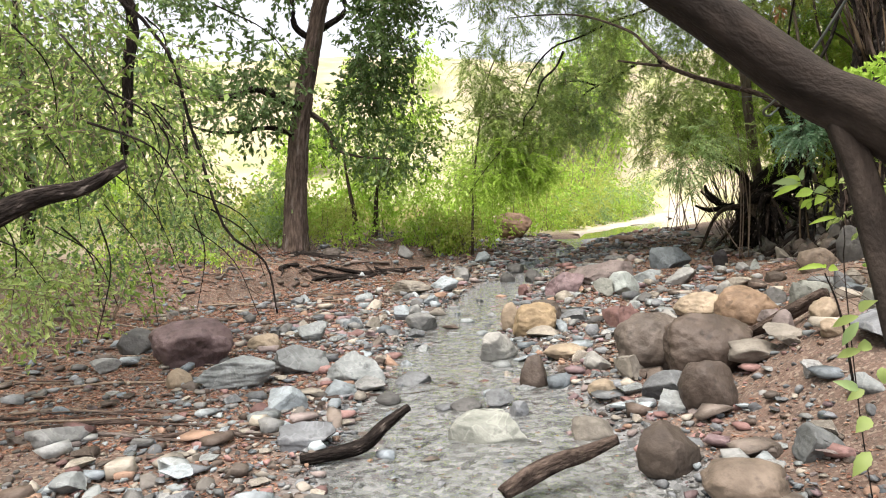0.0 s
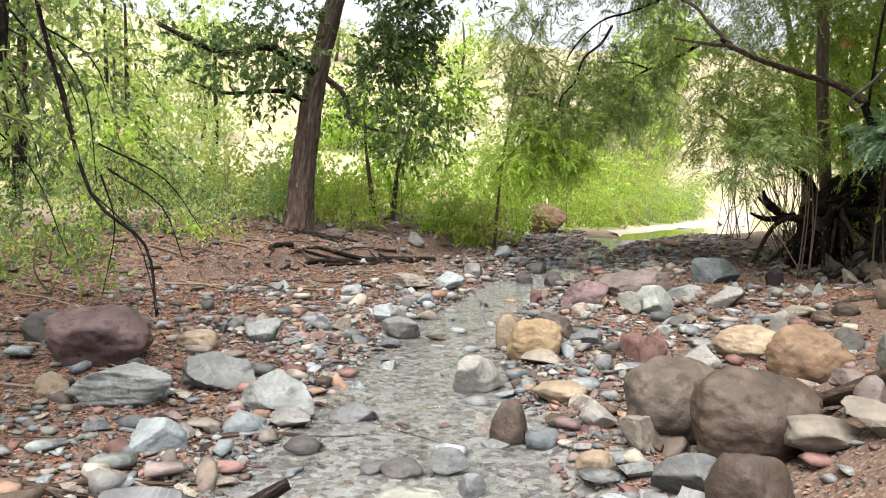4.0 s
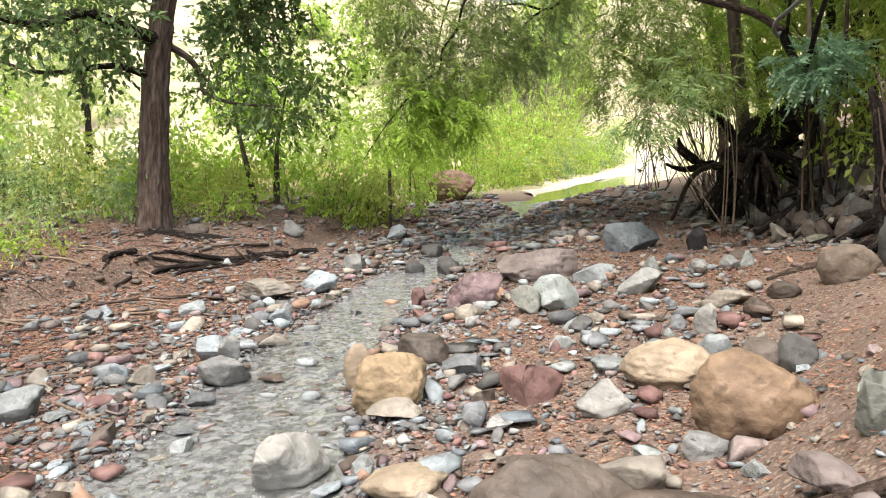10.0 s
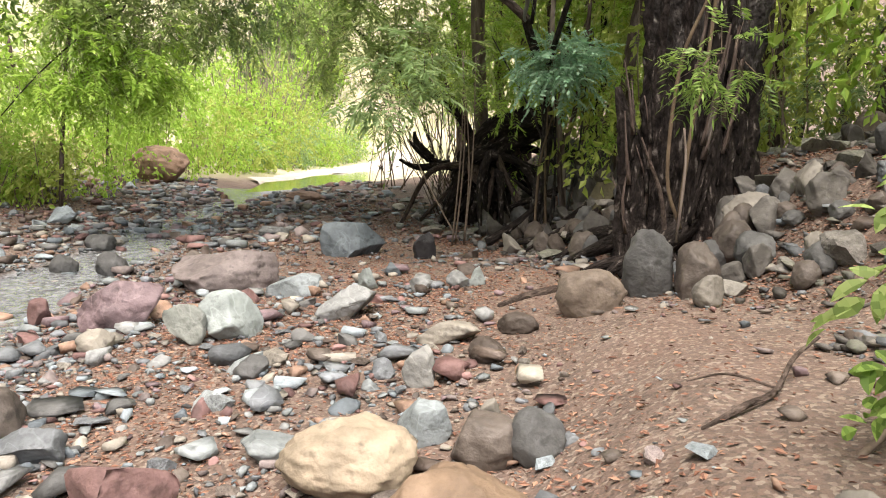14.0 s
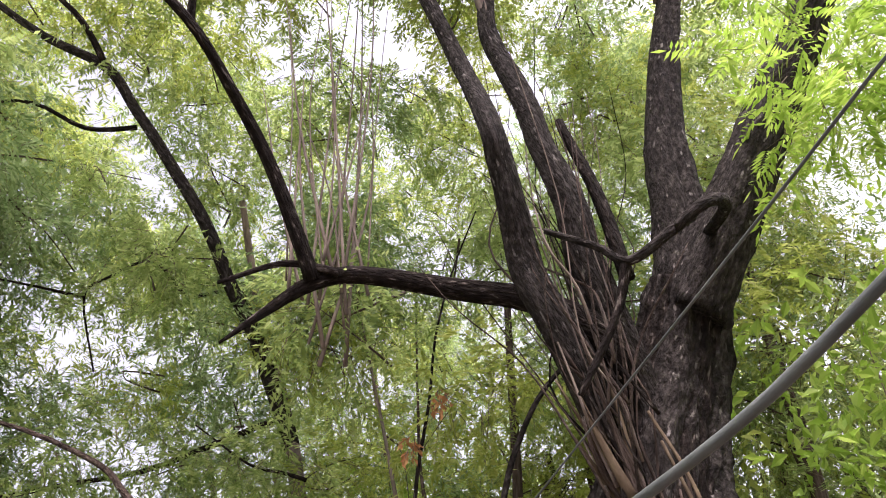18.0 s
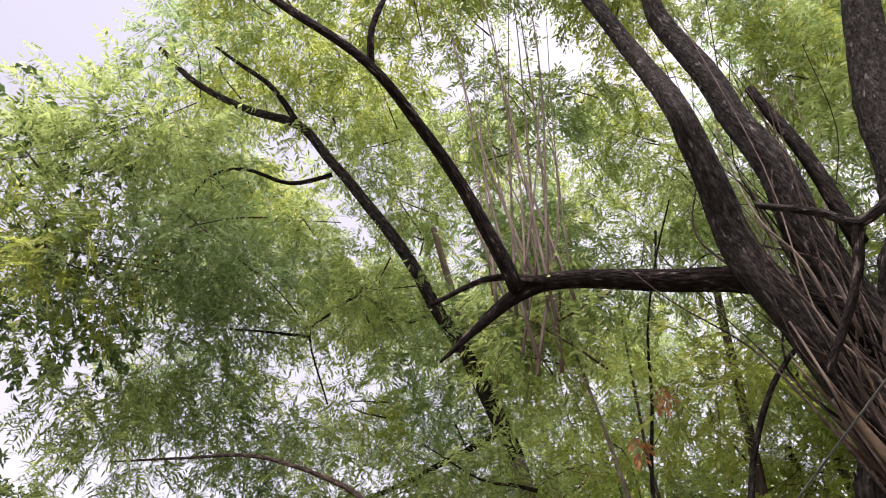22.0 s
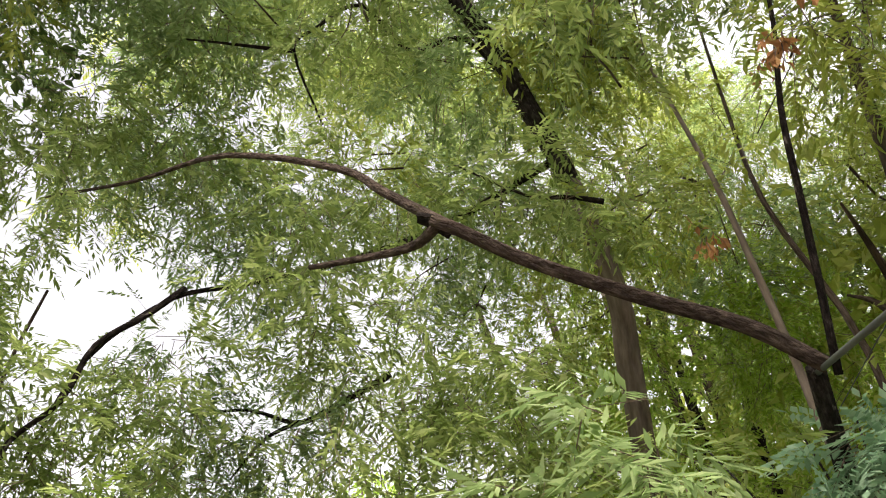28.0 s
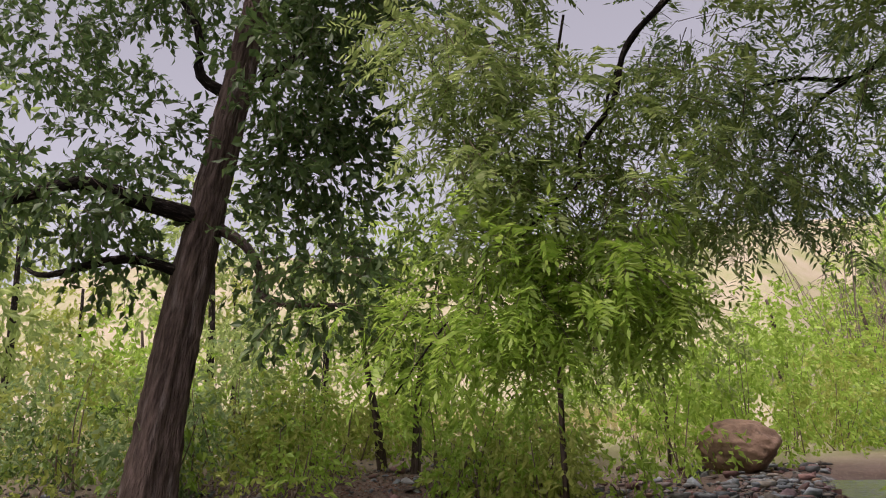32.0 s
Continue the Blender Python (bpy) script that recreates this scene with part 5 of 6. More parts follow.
# stump with a mass of dark roots and a bare branch at the water
stump = thing("root_stump", "dark uprooted stump with tangled roots at the bank", "stump", at=(7.05, 16.6, fine_z(7.05, 16.6)))
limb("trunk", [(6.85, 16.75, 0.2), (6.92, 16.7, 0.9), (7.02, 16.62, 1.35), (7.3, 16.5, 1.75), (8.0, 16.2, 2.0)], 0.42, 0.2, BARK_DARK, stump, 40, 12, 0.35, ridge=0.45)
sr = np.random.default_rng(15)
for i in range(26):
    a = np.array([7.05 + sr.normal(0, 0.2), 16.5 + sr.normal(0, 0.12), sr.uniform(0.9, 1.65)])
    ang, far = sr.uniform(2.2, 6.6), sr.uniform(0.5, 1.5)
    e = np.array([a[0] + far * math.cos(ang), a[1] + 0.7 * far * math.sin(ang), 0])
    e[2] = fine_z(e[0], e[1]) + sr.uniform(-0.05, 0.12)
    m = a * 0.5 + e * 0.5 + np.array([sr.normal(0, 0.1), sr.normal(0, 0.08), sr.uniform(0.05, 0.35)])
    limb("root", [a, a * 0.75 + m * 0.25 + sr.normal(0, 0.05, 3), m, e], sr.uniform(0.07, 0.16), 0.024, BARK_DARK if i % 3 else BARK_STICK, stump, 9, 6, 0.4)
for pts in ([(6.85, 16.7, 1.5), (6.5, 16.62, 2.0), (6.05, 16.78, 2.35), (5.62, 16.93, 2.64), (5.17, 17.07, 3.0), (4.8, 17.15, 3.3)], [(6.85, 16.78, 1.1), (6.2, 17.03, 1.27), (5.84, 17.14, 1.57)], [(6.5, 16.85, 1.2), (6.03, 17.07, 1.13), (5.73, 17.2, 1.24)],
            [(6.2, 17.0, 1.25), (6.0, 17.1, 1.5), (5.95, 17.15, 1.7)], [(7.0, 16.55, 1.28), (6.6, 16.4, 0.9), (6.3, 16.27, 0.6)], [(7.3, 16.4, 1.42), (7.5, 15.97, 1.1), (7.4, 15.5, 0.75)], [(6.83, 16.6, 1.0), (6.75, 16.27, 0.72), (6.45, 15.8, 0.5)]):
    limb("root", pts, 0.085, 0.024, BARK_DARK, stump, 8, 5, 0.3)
barebush = thing("arching_bush", "leafless shrub with thin arching pale twigs by the stump", "shrub", at=(6.9, 17.6, fine_z(6.9, 17.6)))
for i in range(34):
    b0 = np.array([6.9 + sr.normal(0, 0.2), 17.6 + sr.normal(0, 0.2), fine_z(6.9, 17.6)])
    top = b0 + np.array([sr.uniform(-1.4, 0.3), sr.uniform(-0.2, 1.2), sr.uniform(1.8, 3.2)])
    out = top + np.array([sr.uniform(-1.3, -0.3), sr.uniform(-0.3, 0.6), sr.uniform(-0.9, 0.2)])
    limb("stem", [b0, (b0 + top) / 2 + sr.normal(0, 0.1, 3), top, (top + out) / 2 + np.array([0, 0, 0.15]), out], sr.uniform(0.005, 0.011), 0.0025, BARK_STICK if i % 3 else BARK_PALE, barebush, 5, 4, 0.2)
rootpile = thing("bank_root", "dark exposed roots running down the bank", "root", at=(6.5, 13.5, fine_z(6.5, 13.5)))
for pts in ([(6.2, 14.6, 0.2), (6.5, 14.35, 0.5), (6.8, 14.3, 0.8)], [(5.95, 12.3, 0.3), (6.4, 12.3, 0.6), (6.8, 12.2, 0.9)], [(6.9, 13.0, 0.8), (6.5, 13.3, 0.5), (6.2, 13.5, 0.25)], [(7.6, 15.2, 0.9), (7.2, 15.9, 0.6), (6.9, 16.6, 0.35)], [(7.3, 13.6, 1.0), (6.9, 13.6, 0.7), (6.6, 13.9, 0.4)]):
    limb("root", pts, 0.06, 0.02, BARK_DARK, rootpile, 9, 6, 0.4)

# crowns of the grove
# lime leaves down here brighten the grove's inside by colour, not by lamp
foliage(tb2, [(7.0, 15.6, 2.5, 0.5, 0.4, 0.4, 1), (7.7, 16.1, 2.9, 0.5, 0.4, 0.4, 1), (8.0, 17.0, 2.0, 0.5, 0.4, 0.4, 1), (7.6, 16.4, 1.6, 0.4, 0.4, 0.3, 0.7), (6.9, 16.6, 3.4, 0.6, 0.5, 0.5, 1), (8.6, 18.5, 2.6, 0.7, 0.5, 0.5, 1), (7.4, 18.4, 2.2, 0.6, 0.5, 0.5, 0.8), (7.6, 14.4, 1.9, 0.35, 0.3, 0.3, 0.6), (7.9, 13.4, 2.4, 0.5, 0.4, 0.5, 0.8)], 17, LEAF_LIME, length=0.4, leaf=0.2, pairs=4, ll=0.1, lw=0.026, seed=66, name="low_crown")
def clear(x, y, z):
    """Keeps leaves off the walker's way and the open places under the limbs."""
    return not (x < 5.2 and y < 12.4 and z < 6.2) and not (x < 3.2 and z < 4.2 and y < 15) and not (z < 7.5 and (x - 5.6) ** 2 + (y - 10.6) ** 2 < 3.2)


def open_sky(x, y, z):
    return clear(x, y, z) and (y > 12.7 or (x > 7.6 and y > 10.5) or z > 11.0) and not (y < 13.6 and x < 4.4 and z < 9.0) and not (x < 3.4 and y > 13.8 and z < 4.4 + 0.4 * (y - 10.5)) and not (3.0 < x < 5.6 and y > 14.3 and z < 5.6)


canopy = fill([(0.8, 12.5), (8.5, 20.5), (5.2, 12.5)], 270, 0.62, 61, open_sky, 0.42)
canopy += fill([(1.5, 9.0), (9.0, 13.0), (9.8, 14.0)], 26, 0.6, 68, None, 0.42)
canopy += fill([(7.5, 15), (4.0, 12.0), (4.5, 11.0)], 50, 0.9, 64, clear, 0.7) + fill([(8.6, 14), (6.5, 13), (2.2, 5)], 26, 0.8, 65, clear, 0.7) + fill([(-1.0, 3.0), (13.8, 17), (6.6, 10.5)], 12, 0.6, 67, None, 0.6)
for k, (owner, mat) in enumerate(((tc, LEAF), (tb2, LEAF_COOL), (tg, LEAF), (te, LEAF_YELLOW))):
    foliage(owner, canopy[k::4], 38, mat, length=0.5, leaves=4, leaf=0.3, pairs=5, ll=0.115, lw=0.031, droop=0.3, seed=71 + k, name="upper_crown")
# lime again: light missing under the canopy is put into the leaf colour
foliage(te, fill([(5.4, 8.8), (14.8, 19.5), (2.6, 5.6)], 18, 0.75, 62), 34, LEAF_LIME, length=0.55, leaves=5, leaf=0.28, pairs=6, ll=0.095, lw=0.026, droop=0.35, seed=73)
foliage(te, [(6.35, 13.5, 2.66, 0.26, 0.22, 0.07, 1.0), (6.7, 13.55, 2.6, 0.22, 0.2, 0.07, 0.8), (6.5, 13.5, 2.45, 0.24, 0.2, 0.06, 0.7)], 22, LEAF_BLUE, length=0.26, leaves=4, leaf=0.34, pairs=8, ll=0.09, lw=0.04, droop=0.3, seed=74, name="blue_crown", label="pale bluish-green compound leaves")
foliage(tc, [(6.55, 8.6, 5.7, 0.4, 0.4, 0.5, 1.2), (6.9, 8.0, 6.4, 0.5, 0.5, 0.6, 1.4)], 20, LEAF_LIME, leaf=0.3, pairs=7, ll=0.12, lw=0.03, droop=0.25, seed=76, name="bright_sprays")
foliage(tc, [(5.33, 9.33, 2.10, 0.2, 0.18, 0.06, 1)], 13, LEAF_MID, length=0.2, leaves=4, leaf=0.2, pairs=6, ll=0.085, lw=0.018, droop=0.3, seed=77, name="low_spray")

def branch_mass(owner, clumps, hub, seed):
    """Fine crooked branches carrying the leaf clumps, too many to pick apart."""
    rng = np.random.default_rng(seed)
    vs, fs, gs, k = [], [], [], 0
    for c in clumps:
        p = np.array(c[:3])
        way = unit(p - np.array(hub) - np.array([0, 0, 1.5]))
        for _ in range(2):
            q = unit(way + rng.normal(0, 0.55, 3))
            a, e = p - q * c[3] * rng.uniform(0.7, 1.4), p + q * c[3] * rng.uniform(0.5, 1.0)
            r = rng.uniform(0.007, 0.017)
            v, f, g = tube_arrays([a, (a + e) / 2 + rng.normal(0, 0.12, 3), e], [r, r * 0.7, 0.003], 4, 3, 0.1)
            vs.append(v)
            gs.append(g)
            fs += [tuple(i + k for i in t) for t in f]
            k += len(v)
    tagged(part("branch_mass", tube_mesh("branch_mass", np.vstack(vs), fs, np.vstack(gs), BARK), owner), kind="stuff")


for k, (owner, hub) in enumerate(((tc, (6.4, 10.8, 5)), (tb2, (6.0, 15.5, 5.5)), (tg, (8.4, 12, 4)), (te, (6.9, 14.3, 3.5)))):
    branch_mass(owner, canopy[k::4], hub, 171 + k)

# withered leaf clusters caught in the branches
foliage(te, [(5.62, 12.49, 4.4, 0.07, 0.07, 0.12, 1), (5.74, 13.62, 3.93, 0.06, 0.06, 0.1, 0.7), (5.9, 12.4, 4.9, 0.06, 0.06, 0.1, 0.6)], 9, LEAF_DRY, "broad", 0.1, 5, 0.075, droop=1.2, seed=78, name="dry_leaves", label="withered orange-brown leaves")
foliage(tc, [(7.03, 13.83, 5.92, 0.09, 0.09, 0.12, 1)], 9, LEAF_DRY, "broad", 0.1, 5, 0.075, droop=1.2, seed=79, name="dry_leaves", label="withered orange-brown leaves")


# ---------- shrubs and background ----------
def shrub(name, label, x, y, clumps, per, mat, kind="broad", stems=5, seed=1, **k):
    t = thing(name, label, "shrub", at=(x, y, fine_z(x, y)))
    rng = np.random.default_rng(seed)
    for i in range(stems):
        c = clumps[rng.integers(len(clumps))]
        e = np.array(c[:3]) + rng.normal(0, 0.3, 3) * np.array(c[3:6])
        b = np.array([x + rng.normal(0, 0.12), y + rng.normal(0, 0.12), fine_z(x, y) - 0.05])
        limb("stem", [b, (b + e) / 2 + rng.normal(0, 0.08, 3), e], 0.013, 0.005, TWIG, t, 6)
    foliage(t, clumps, per, mat, kind, seed=seed, twig=False, name="foliage", **k)
    return t


# tree whose long sprays hang over the middle of the creek
th = tree("hanging_tree", "tree with long drooping leafy sprays over the creek", 0.6, 18.4)
limb("trunk", [(0.6, 18.4, 0.1), (0.7, 18.2, 2.0), (0.9, 17.8, 3.4), (1.1, 17.3, 4.4), (1.4, 16.8, 5.0)], 0.035, 0.012, BARK, th)
limb("limb", [(2.6, 15.9, 4.6), (2.39, 15.66, 4.23), (2.08, 15.63, 3.95), (1.94, 15.61, 3.53), (1.7, 15.57, 3.23), (1.64, 15.56, 2.94), (1.31, 15.48, 2.69), (0.76, 15.28, 2.09), (0.39, 15.11, 1.58)], 0.027, 0.006, BARK_DARK, th)
limb("limb", [(4.6, 17.4, 4.6), (3.98, 17.56, 4.26), (3.67, 17.61, 4.14), (3.23, 17.65, 4.27), (2.74, 17.67, 4.23)], 0.04, 0.01, BARK_DARK, th)
limb("limb", [(3.67, 17.61, 4.14), (3.37, 17.64, 3.96), (3.09, 17.66, 3.59)], 0.025, 0.008, BARK_DARK, th)
def bunches(points, r, flat=0.8):
    return [(x, y, z, r, r, r * flat, 1) for x, y, z in points]


CURTAIN = [(1.04, 15.39, 3.88), (0.94, 15.35, 3.35), (1.18, 15.44, 2.99), (1.53, 15.53, 2.59), (1.97, 15.62, 2.86), (0.85, 15.32, 2.52), (1.30, 15.47, 2.09), (1.76, 15.58, 1.87), (1.08, 15.40, 1.54), (1.64, 15.56, 1.36), (0.61, 15.21, 1.79), (1.97, 15.62, 1.56), (0.75, 15.28, 4.23)]
SIDE = [(2.54, 17.67, 4.22), (2.92, 17.67, 3.74), (3.44, 17.63, 4.10), (2.63, 17.67, 3.41), (3.18, 17.66, 3.30), (3.58, 17.62, 3.58), (2.46, 17.67, 4.83), (3.90, 17.57, 4.50)]
OVERHEAD = [(0.91, 15.65, 6.08), (1.50, 15.85, 5.51), (1.02, 15.69, 4.85), (0.97, 15.67, 4.07), (1.51, 15.85, 3.74), (2.06, 15.97, 3.47), (2.46, 16.02, 3.94), (2.66, 16.04, 3.09), (1.91, 15.94, 2.86), (1.23, 15.76, 3.32), (1.60, 15.87, 6.43), (2.49, 16.03, 6.30)]
INNER = [(3.41, 15.53, 4.59), (3.84, 15.47, 4.08), (4.28, 15.37, 3.72), (4.65, 15.25, 3.30), (5.05, 15.09, 3.54), (3.90, 15.46, 3.26), (4.38, 15.34, 2.79), (5.06, 15.09, 2.86), (3.47, 15.52, 5.31), (4.19, 15.39, 5.46), (5.03, 15.10, 5.33), (5.71, 14.73, 5.07)]
foliage(th, bunches([(x, y, max(z, 1.9 + 0.25 * x)) for x, y, z in CURTAIN if z < 2.7], 0.32), 20, LEAF_LIME, length=0.4, leaves=5, leaf=0.3, pairs=6, ll=0.105, lw=0.027, droop=0.6, seed=186, name="lower_crown")
foliage(th, bunches([p for p in CURTAIN if p[2] >= 2.7], 0.32), 20, LEAF, length=0.4, leaves=5, leaf=0.3, pairs=6, ll=0.105, lw=0.027, droop=0.6, seed=86)
foliage(th, bunches(SIDE, 0.45), 22, LEAF_COOL, length=0.45, leaves=5, leaf=0.3, pairs=6, ll=0.105, lw=0.027, droop=0.5, seed=88, name="outer_crown")
foliage(th, bunches(OVERHEAD[:6] + OVERHEAD[10:], 0.45), 22, LEAF, length=0.4, leaves=5, leaf=0.3, pairs=6, ll=0.105, lw=0.027, droop=0.5, seed=89, name="upper_crown")
foliage(th, bunches([(1.7, 17.2, 6.7), (2.6, 17.2, 6.35), (2.95, 17.2, 5.6), (3.5, 17.1, 5.85), (3.4, 17.2, 6.6), (2.1, 17.2, 7.2)], 0.5), 30, LEAF_COOL, length=0.4, leaves=5, leaf=0.3, pairs=6, ll=0.105, lw=0.027, droop=0.5, seed=189, name="back_crown")
foliage(te, bunches(INNER, 0.42), 20, LEAF, length=0.4, leaves=5, leaf=0.3, pairs=6, ll=0.105, lw=0.028, droop=0.45, seed=90, name="inner_crown")
foliage(te, bunches(OVERHEAD[6:10], 0.4), 20, LEAF, length=0.4, leaves=5, leaf=0.3, pairs=6, ll=0.105, lw=0.028, droop=0.45, seed=95, name="outer_sprays")

bg = np.random.default_rng(12)
for i in range(20):
    x, y = bg.uniform(-17, 2.6), bg.uniform(21.5, 33)
    if x > 0.6 and y < 24:
        continue
    s = bg.uniform(0.8, 1.7)
    if -7.5 < x < -3.0 and y > 21.5:
        s = bg.uniform(0.35, 0.6)
    z = fine_z(x, y)
    shrub("bush", "bright green leafy bush on the far bank", x, y, [(x, y, z + s * 0.6, s, s, s * 0.8, 1), (x + 0.5, y - 0.4, z + s * 1.3, s * 0.7, s * 0.7, s * 0.7, 0.6)], 46, LEAF_LIME if i % 3 else LEAF, leaf=0.2, leaves=8, seed=200 + i, stems=3)
for i in range(34):
    x, y = bg.uniform(-10, -4.0), bg.uniform(6, 19)
    if x > -4.6 and y > 12.5:
        continue
    s = bg.uniform(0.4, 1.0)
    z = fine_z(x, y)
    # darker leaf colours mixed in also stand for shadows among the bushes
    shrub("bush", "fine-leaved green bush on the shady bank", x, y, [(x, y, z + s * 0.7, s, s, s * 0.8, 1)], 54, (LEAF_MID, LEAF_COOL, LEAF_DARK)[i % 3], leaf=0.09, leaves=9, seed=300 + i, stems=3)
for i in range(30):
    x, y = bg.uniform(7.6, 15), bg.uniform(3, 19)
    s = bg.uniform(0.6, 1.5)
    z = fine_z(x, y)
    if bank_x(y) > x - 1.6:
        continue
    # bright leaf colours make up for the light these bushes lack
    shrub("bush", "yellow-green bush under the trees on the bank", x, y, [(x, y, z + s * 0.8, s, s, s, 1), (x, y, z + s * 2.1, s * 0.8, s * 0.8, s * 0.8, 0.6)], 48, LEAF_YELLOW if i % 3 else LEAF_LIME, leaf=0.14, leaves=9, seed=350 + i, stems=3)
for i in range(26):
    x, y = bg.uniform(-28, 34), bg.uniform(36, 66)
    if 3.5 < x < 20 and y < 31 + (x - 4) * 3.2:
        continue
    s = bg.uniform(1.2, 2.4)
    z = fine_z(x, y)
    t = tree("far_tree", "distant green tree on the far side of the creek", x, y)
    limb("trunk", [(x, y, z - 0.2), (x + 0.2, y, z + s), (x, y, z + 2 * s)], 0.16, 0.06, BARK, t, 7)
    foliage(t, [(x, y, z + 1.6 * s, s, s, s * 0.9, 1), (x + 0.6 * s, y, z + 1.0 * s, s * 0.7, s * 0.7, s * 0.6, 0.6), (x - 0.6 * s, y, z + 0.7 * s, s * 0.7, s * 0.7, s * 0.6, 0.6)], 60, LEAF_LIME if i % 2 else LEAF, "broad", 0.8, 8, 0.34, seed=400 + i, twig=False)
for i in range(50):
    x, y = (bg.uniform(10, 22), bg.uniform(-2, 26)) if i < 26 else (bg.uniform(-24, -8), bg.uniform(2, 34))
    s = bg.uniform(1.5, 2.6)
    z = fine_z(x, y)
    t = tree("woodland_tree", "tall leafy tree in the wood behind the bank", x, y)
    limb("trunk", [(x, y, z - 0.2), (x + 0.2, y, z + s), (x, y + 0.2, z + 3.2 * s)], 0.17, 0.05, BARK_DARK, t, 7)
    foliage(t, [(x, y, z + 3.0 * s, s, s, s * 0.8, 1), (x - 0.7 * s, y, z + 2.0 * s, s * 0.8, s * 0.8, s * 0.6, 0.7), (x + 0.4, y + 0.6 * s, z + 1.2 * s, s * 0.8, s * 0.8, s * 0.6, 0.6)], 80, LEAF if i % 2 else LEAF_YELLOW, "broad", 0.7, 8, 0.24, seed=700 + i, twig=False)
for i, (x, y, s) in enumerate(((2.2, 24.5, 1.2), (3.0, 27, 1.4), (1.2, 22.8, 0.9), (2.9, 29.5, 1.6), (0.4, 25, 1.4), (-0.8, 22.6, 0.8), (3.6, 32, 1.8), (-2.6, 22.0, 0.9), (-4.2, 20.8, 0.9))):
    z = fine_z(x, y)
    shrub("bush", "bright yellow-green leafy bush in the open light", x, y, [(x, y, z + s * 0.7, s, s, s * 0.8, 1), (x, y, z + s * 1.7, s * 0.7, s * 0.7, s * 0.6, 0.6)], 70, LEAF_LIME, leaf=0.13, leaves=8, seed=750 + i, stems=4)
for i in range(46):
    x, y = bg.uniform(-8.5, 0.8), bg.uniform(10.5, 22)
    if x - stream_x(y) > -4.6 + (y > 18) * 1.2:
        continue
    s = bg.uniform(0.2, 0.45)
    z = fine_z(x, y)
    shrub("low_plant", "low light green plant on the leafy bank", x, y, [(x, y, z + s * 0.6, s * 1.4, s * 1.4, s * 0.7, 1)], 26, LEAF_LIME if i % 2 else LEAF_YELLOW, leaf=0.08, leaves=7, length=0.25, seed=800 + i, stems=3)
for i in range(26):
    x, y = bg.uniform(-4.4, 0.9), bg.uniform(17.3, 21)
    if x - stream_x(y) > -2.2 or (x + 3.2) ** 2 + (y - 16.4) ** 2 < 1.2:
        continue
    s = bg.uniform(0.3, 0.62)
    z = fine_z(x, y)
    shrub("bush", "low yellow-green bush on the leafy bank", x, y, [(x, y, z + s * 0.8, s, s, s * 0.8, 1), (x + 0.2, y, z + s * 1.6, s * 0.6, s * 0.6, s * 0.5, 0.5)], 34, LEAF_YELLOW if i % 2 else LEAF_LIME, leaf=0.11, leaves=7, length=0.35, seed=850 + i, stems=4)
for i in range(14):
    x, y = bg.uniform(4.6, 7.0), bg.uniform(2.5, 8.4)
    if x < bank_x(y) + 1.3:
        x = float(bank_x(y)) + 1.3
    s = bg.uniform(0.35, 0.7)
    z = fine_z(x, y)
    shrub("bush", "green leafy bush on the steep bank beside the path", x, y, [(x, y, z + s * 0.6, s, s, s * 0.8, 1), (x, y, z + s * 1.6, s * 0.8, s * 0.8, s * 0.6, 0.7)], 45, LEAF if i % 2 else LEAF_LIME, leaf=0.10, leaves=8, length=0.4, seed=880 + i, stems=4)
for i in range(16):
    x = bg.uniform(7, 26)
    y = 34 + (x - 4) * 3.0 + bg.uniform(0, 10)
    s = bg.uniform(2.0, 3.4)
    z = fine_z(x, y)
    t = tree("far_tree", "distant green tree beyond the pool", x, y)
    limb("trunk", [(x, y, z - 0.2), (x + 0.2, y, z + s), (x, y, z + 2 * s)], 0.16, 0.06, BARK, t, 7)
    foliage(t, [(x, y, z + 1.5 * s, s, s, s * 0.9, 1), (x + 0.6 * s, y, z + 0.8 * s, s * 0.8, s * 0.7, s * 0.6, 0.7), (x - 0.6 * s, y, z + 0.6 * s, s * 0.8, s * 0.7, s * 0.6, 0.7)], 60, LEAF_LIME if i % 2 else LEAF, "broad", 0.8, 8, 0.4, seed=960 + i, twig=False)
for i in range(24):
    x = 3.6 + i * 0.62
    y = 29.5 + (x - 4) * 3.1 + bg.uniform(0, 5)
    s = bg.uniform(1.0, 2.0)
    z = fine_z(x, y)
    shrub("bush", "bright green bush behind the sandy bar", x, y, [(x, y, z + s * 0.6, s, s, s * 0.8, 1), (x, y, z + s * 1.5, s * 0.8, s * 0.8, s * 0.7, 0.7)], 60, LEAF_LIME if i % 2 else LEAF_YELLOW, leaf=0.22, leaves=7, seed=930 + i, stems=3)
for i in range(12):
    x, y = bg.uniform(-7.2, -3.7), bg.uniform(16.8, 20.5)
    s = bg.uniform(0.5, 0.95)
    z = fine_z(x, y)
    shrub("bush", "shady green bush behind the tall tree", x, y, [(x, y, z + s * 0.7, s, s, s * 0.8, 1), (x, y, z + s * 1.6, s * 0.7, s * 0.7, s * 0.6, 0.6)], 44, (LEAF_YELLOW, LEAF, LEAF_COOL)[i % 3], leaf=0.12, leaves=8, length=0.4, seed=985 + i, stems=4)
fg = np.random.default_rng(52)
blades = []
for i in range(9000):
    x, y = fg.uniform(-13, 1.2), fg.uniform(20.6, 36)
    if x > -1.0 and y < 25.5:
        continue
    blades.append((x, y, fine_z(x, y) - 0.02))
P = np.array(blades)
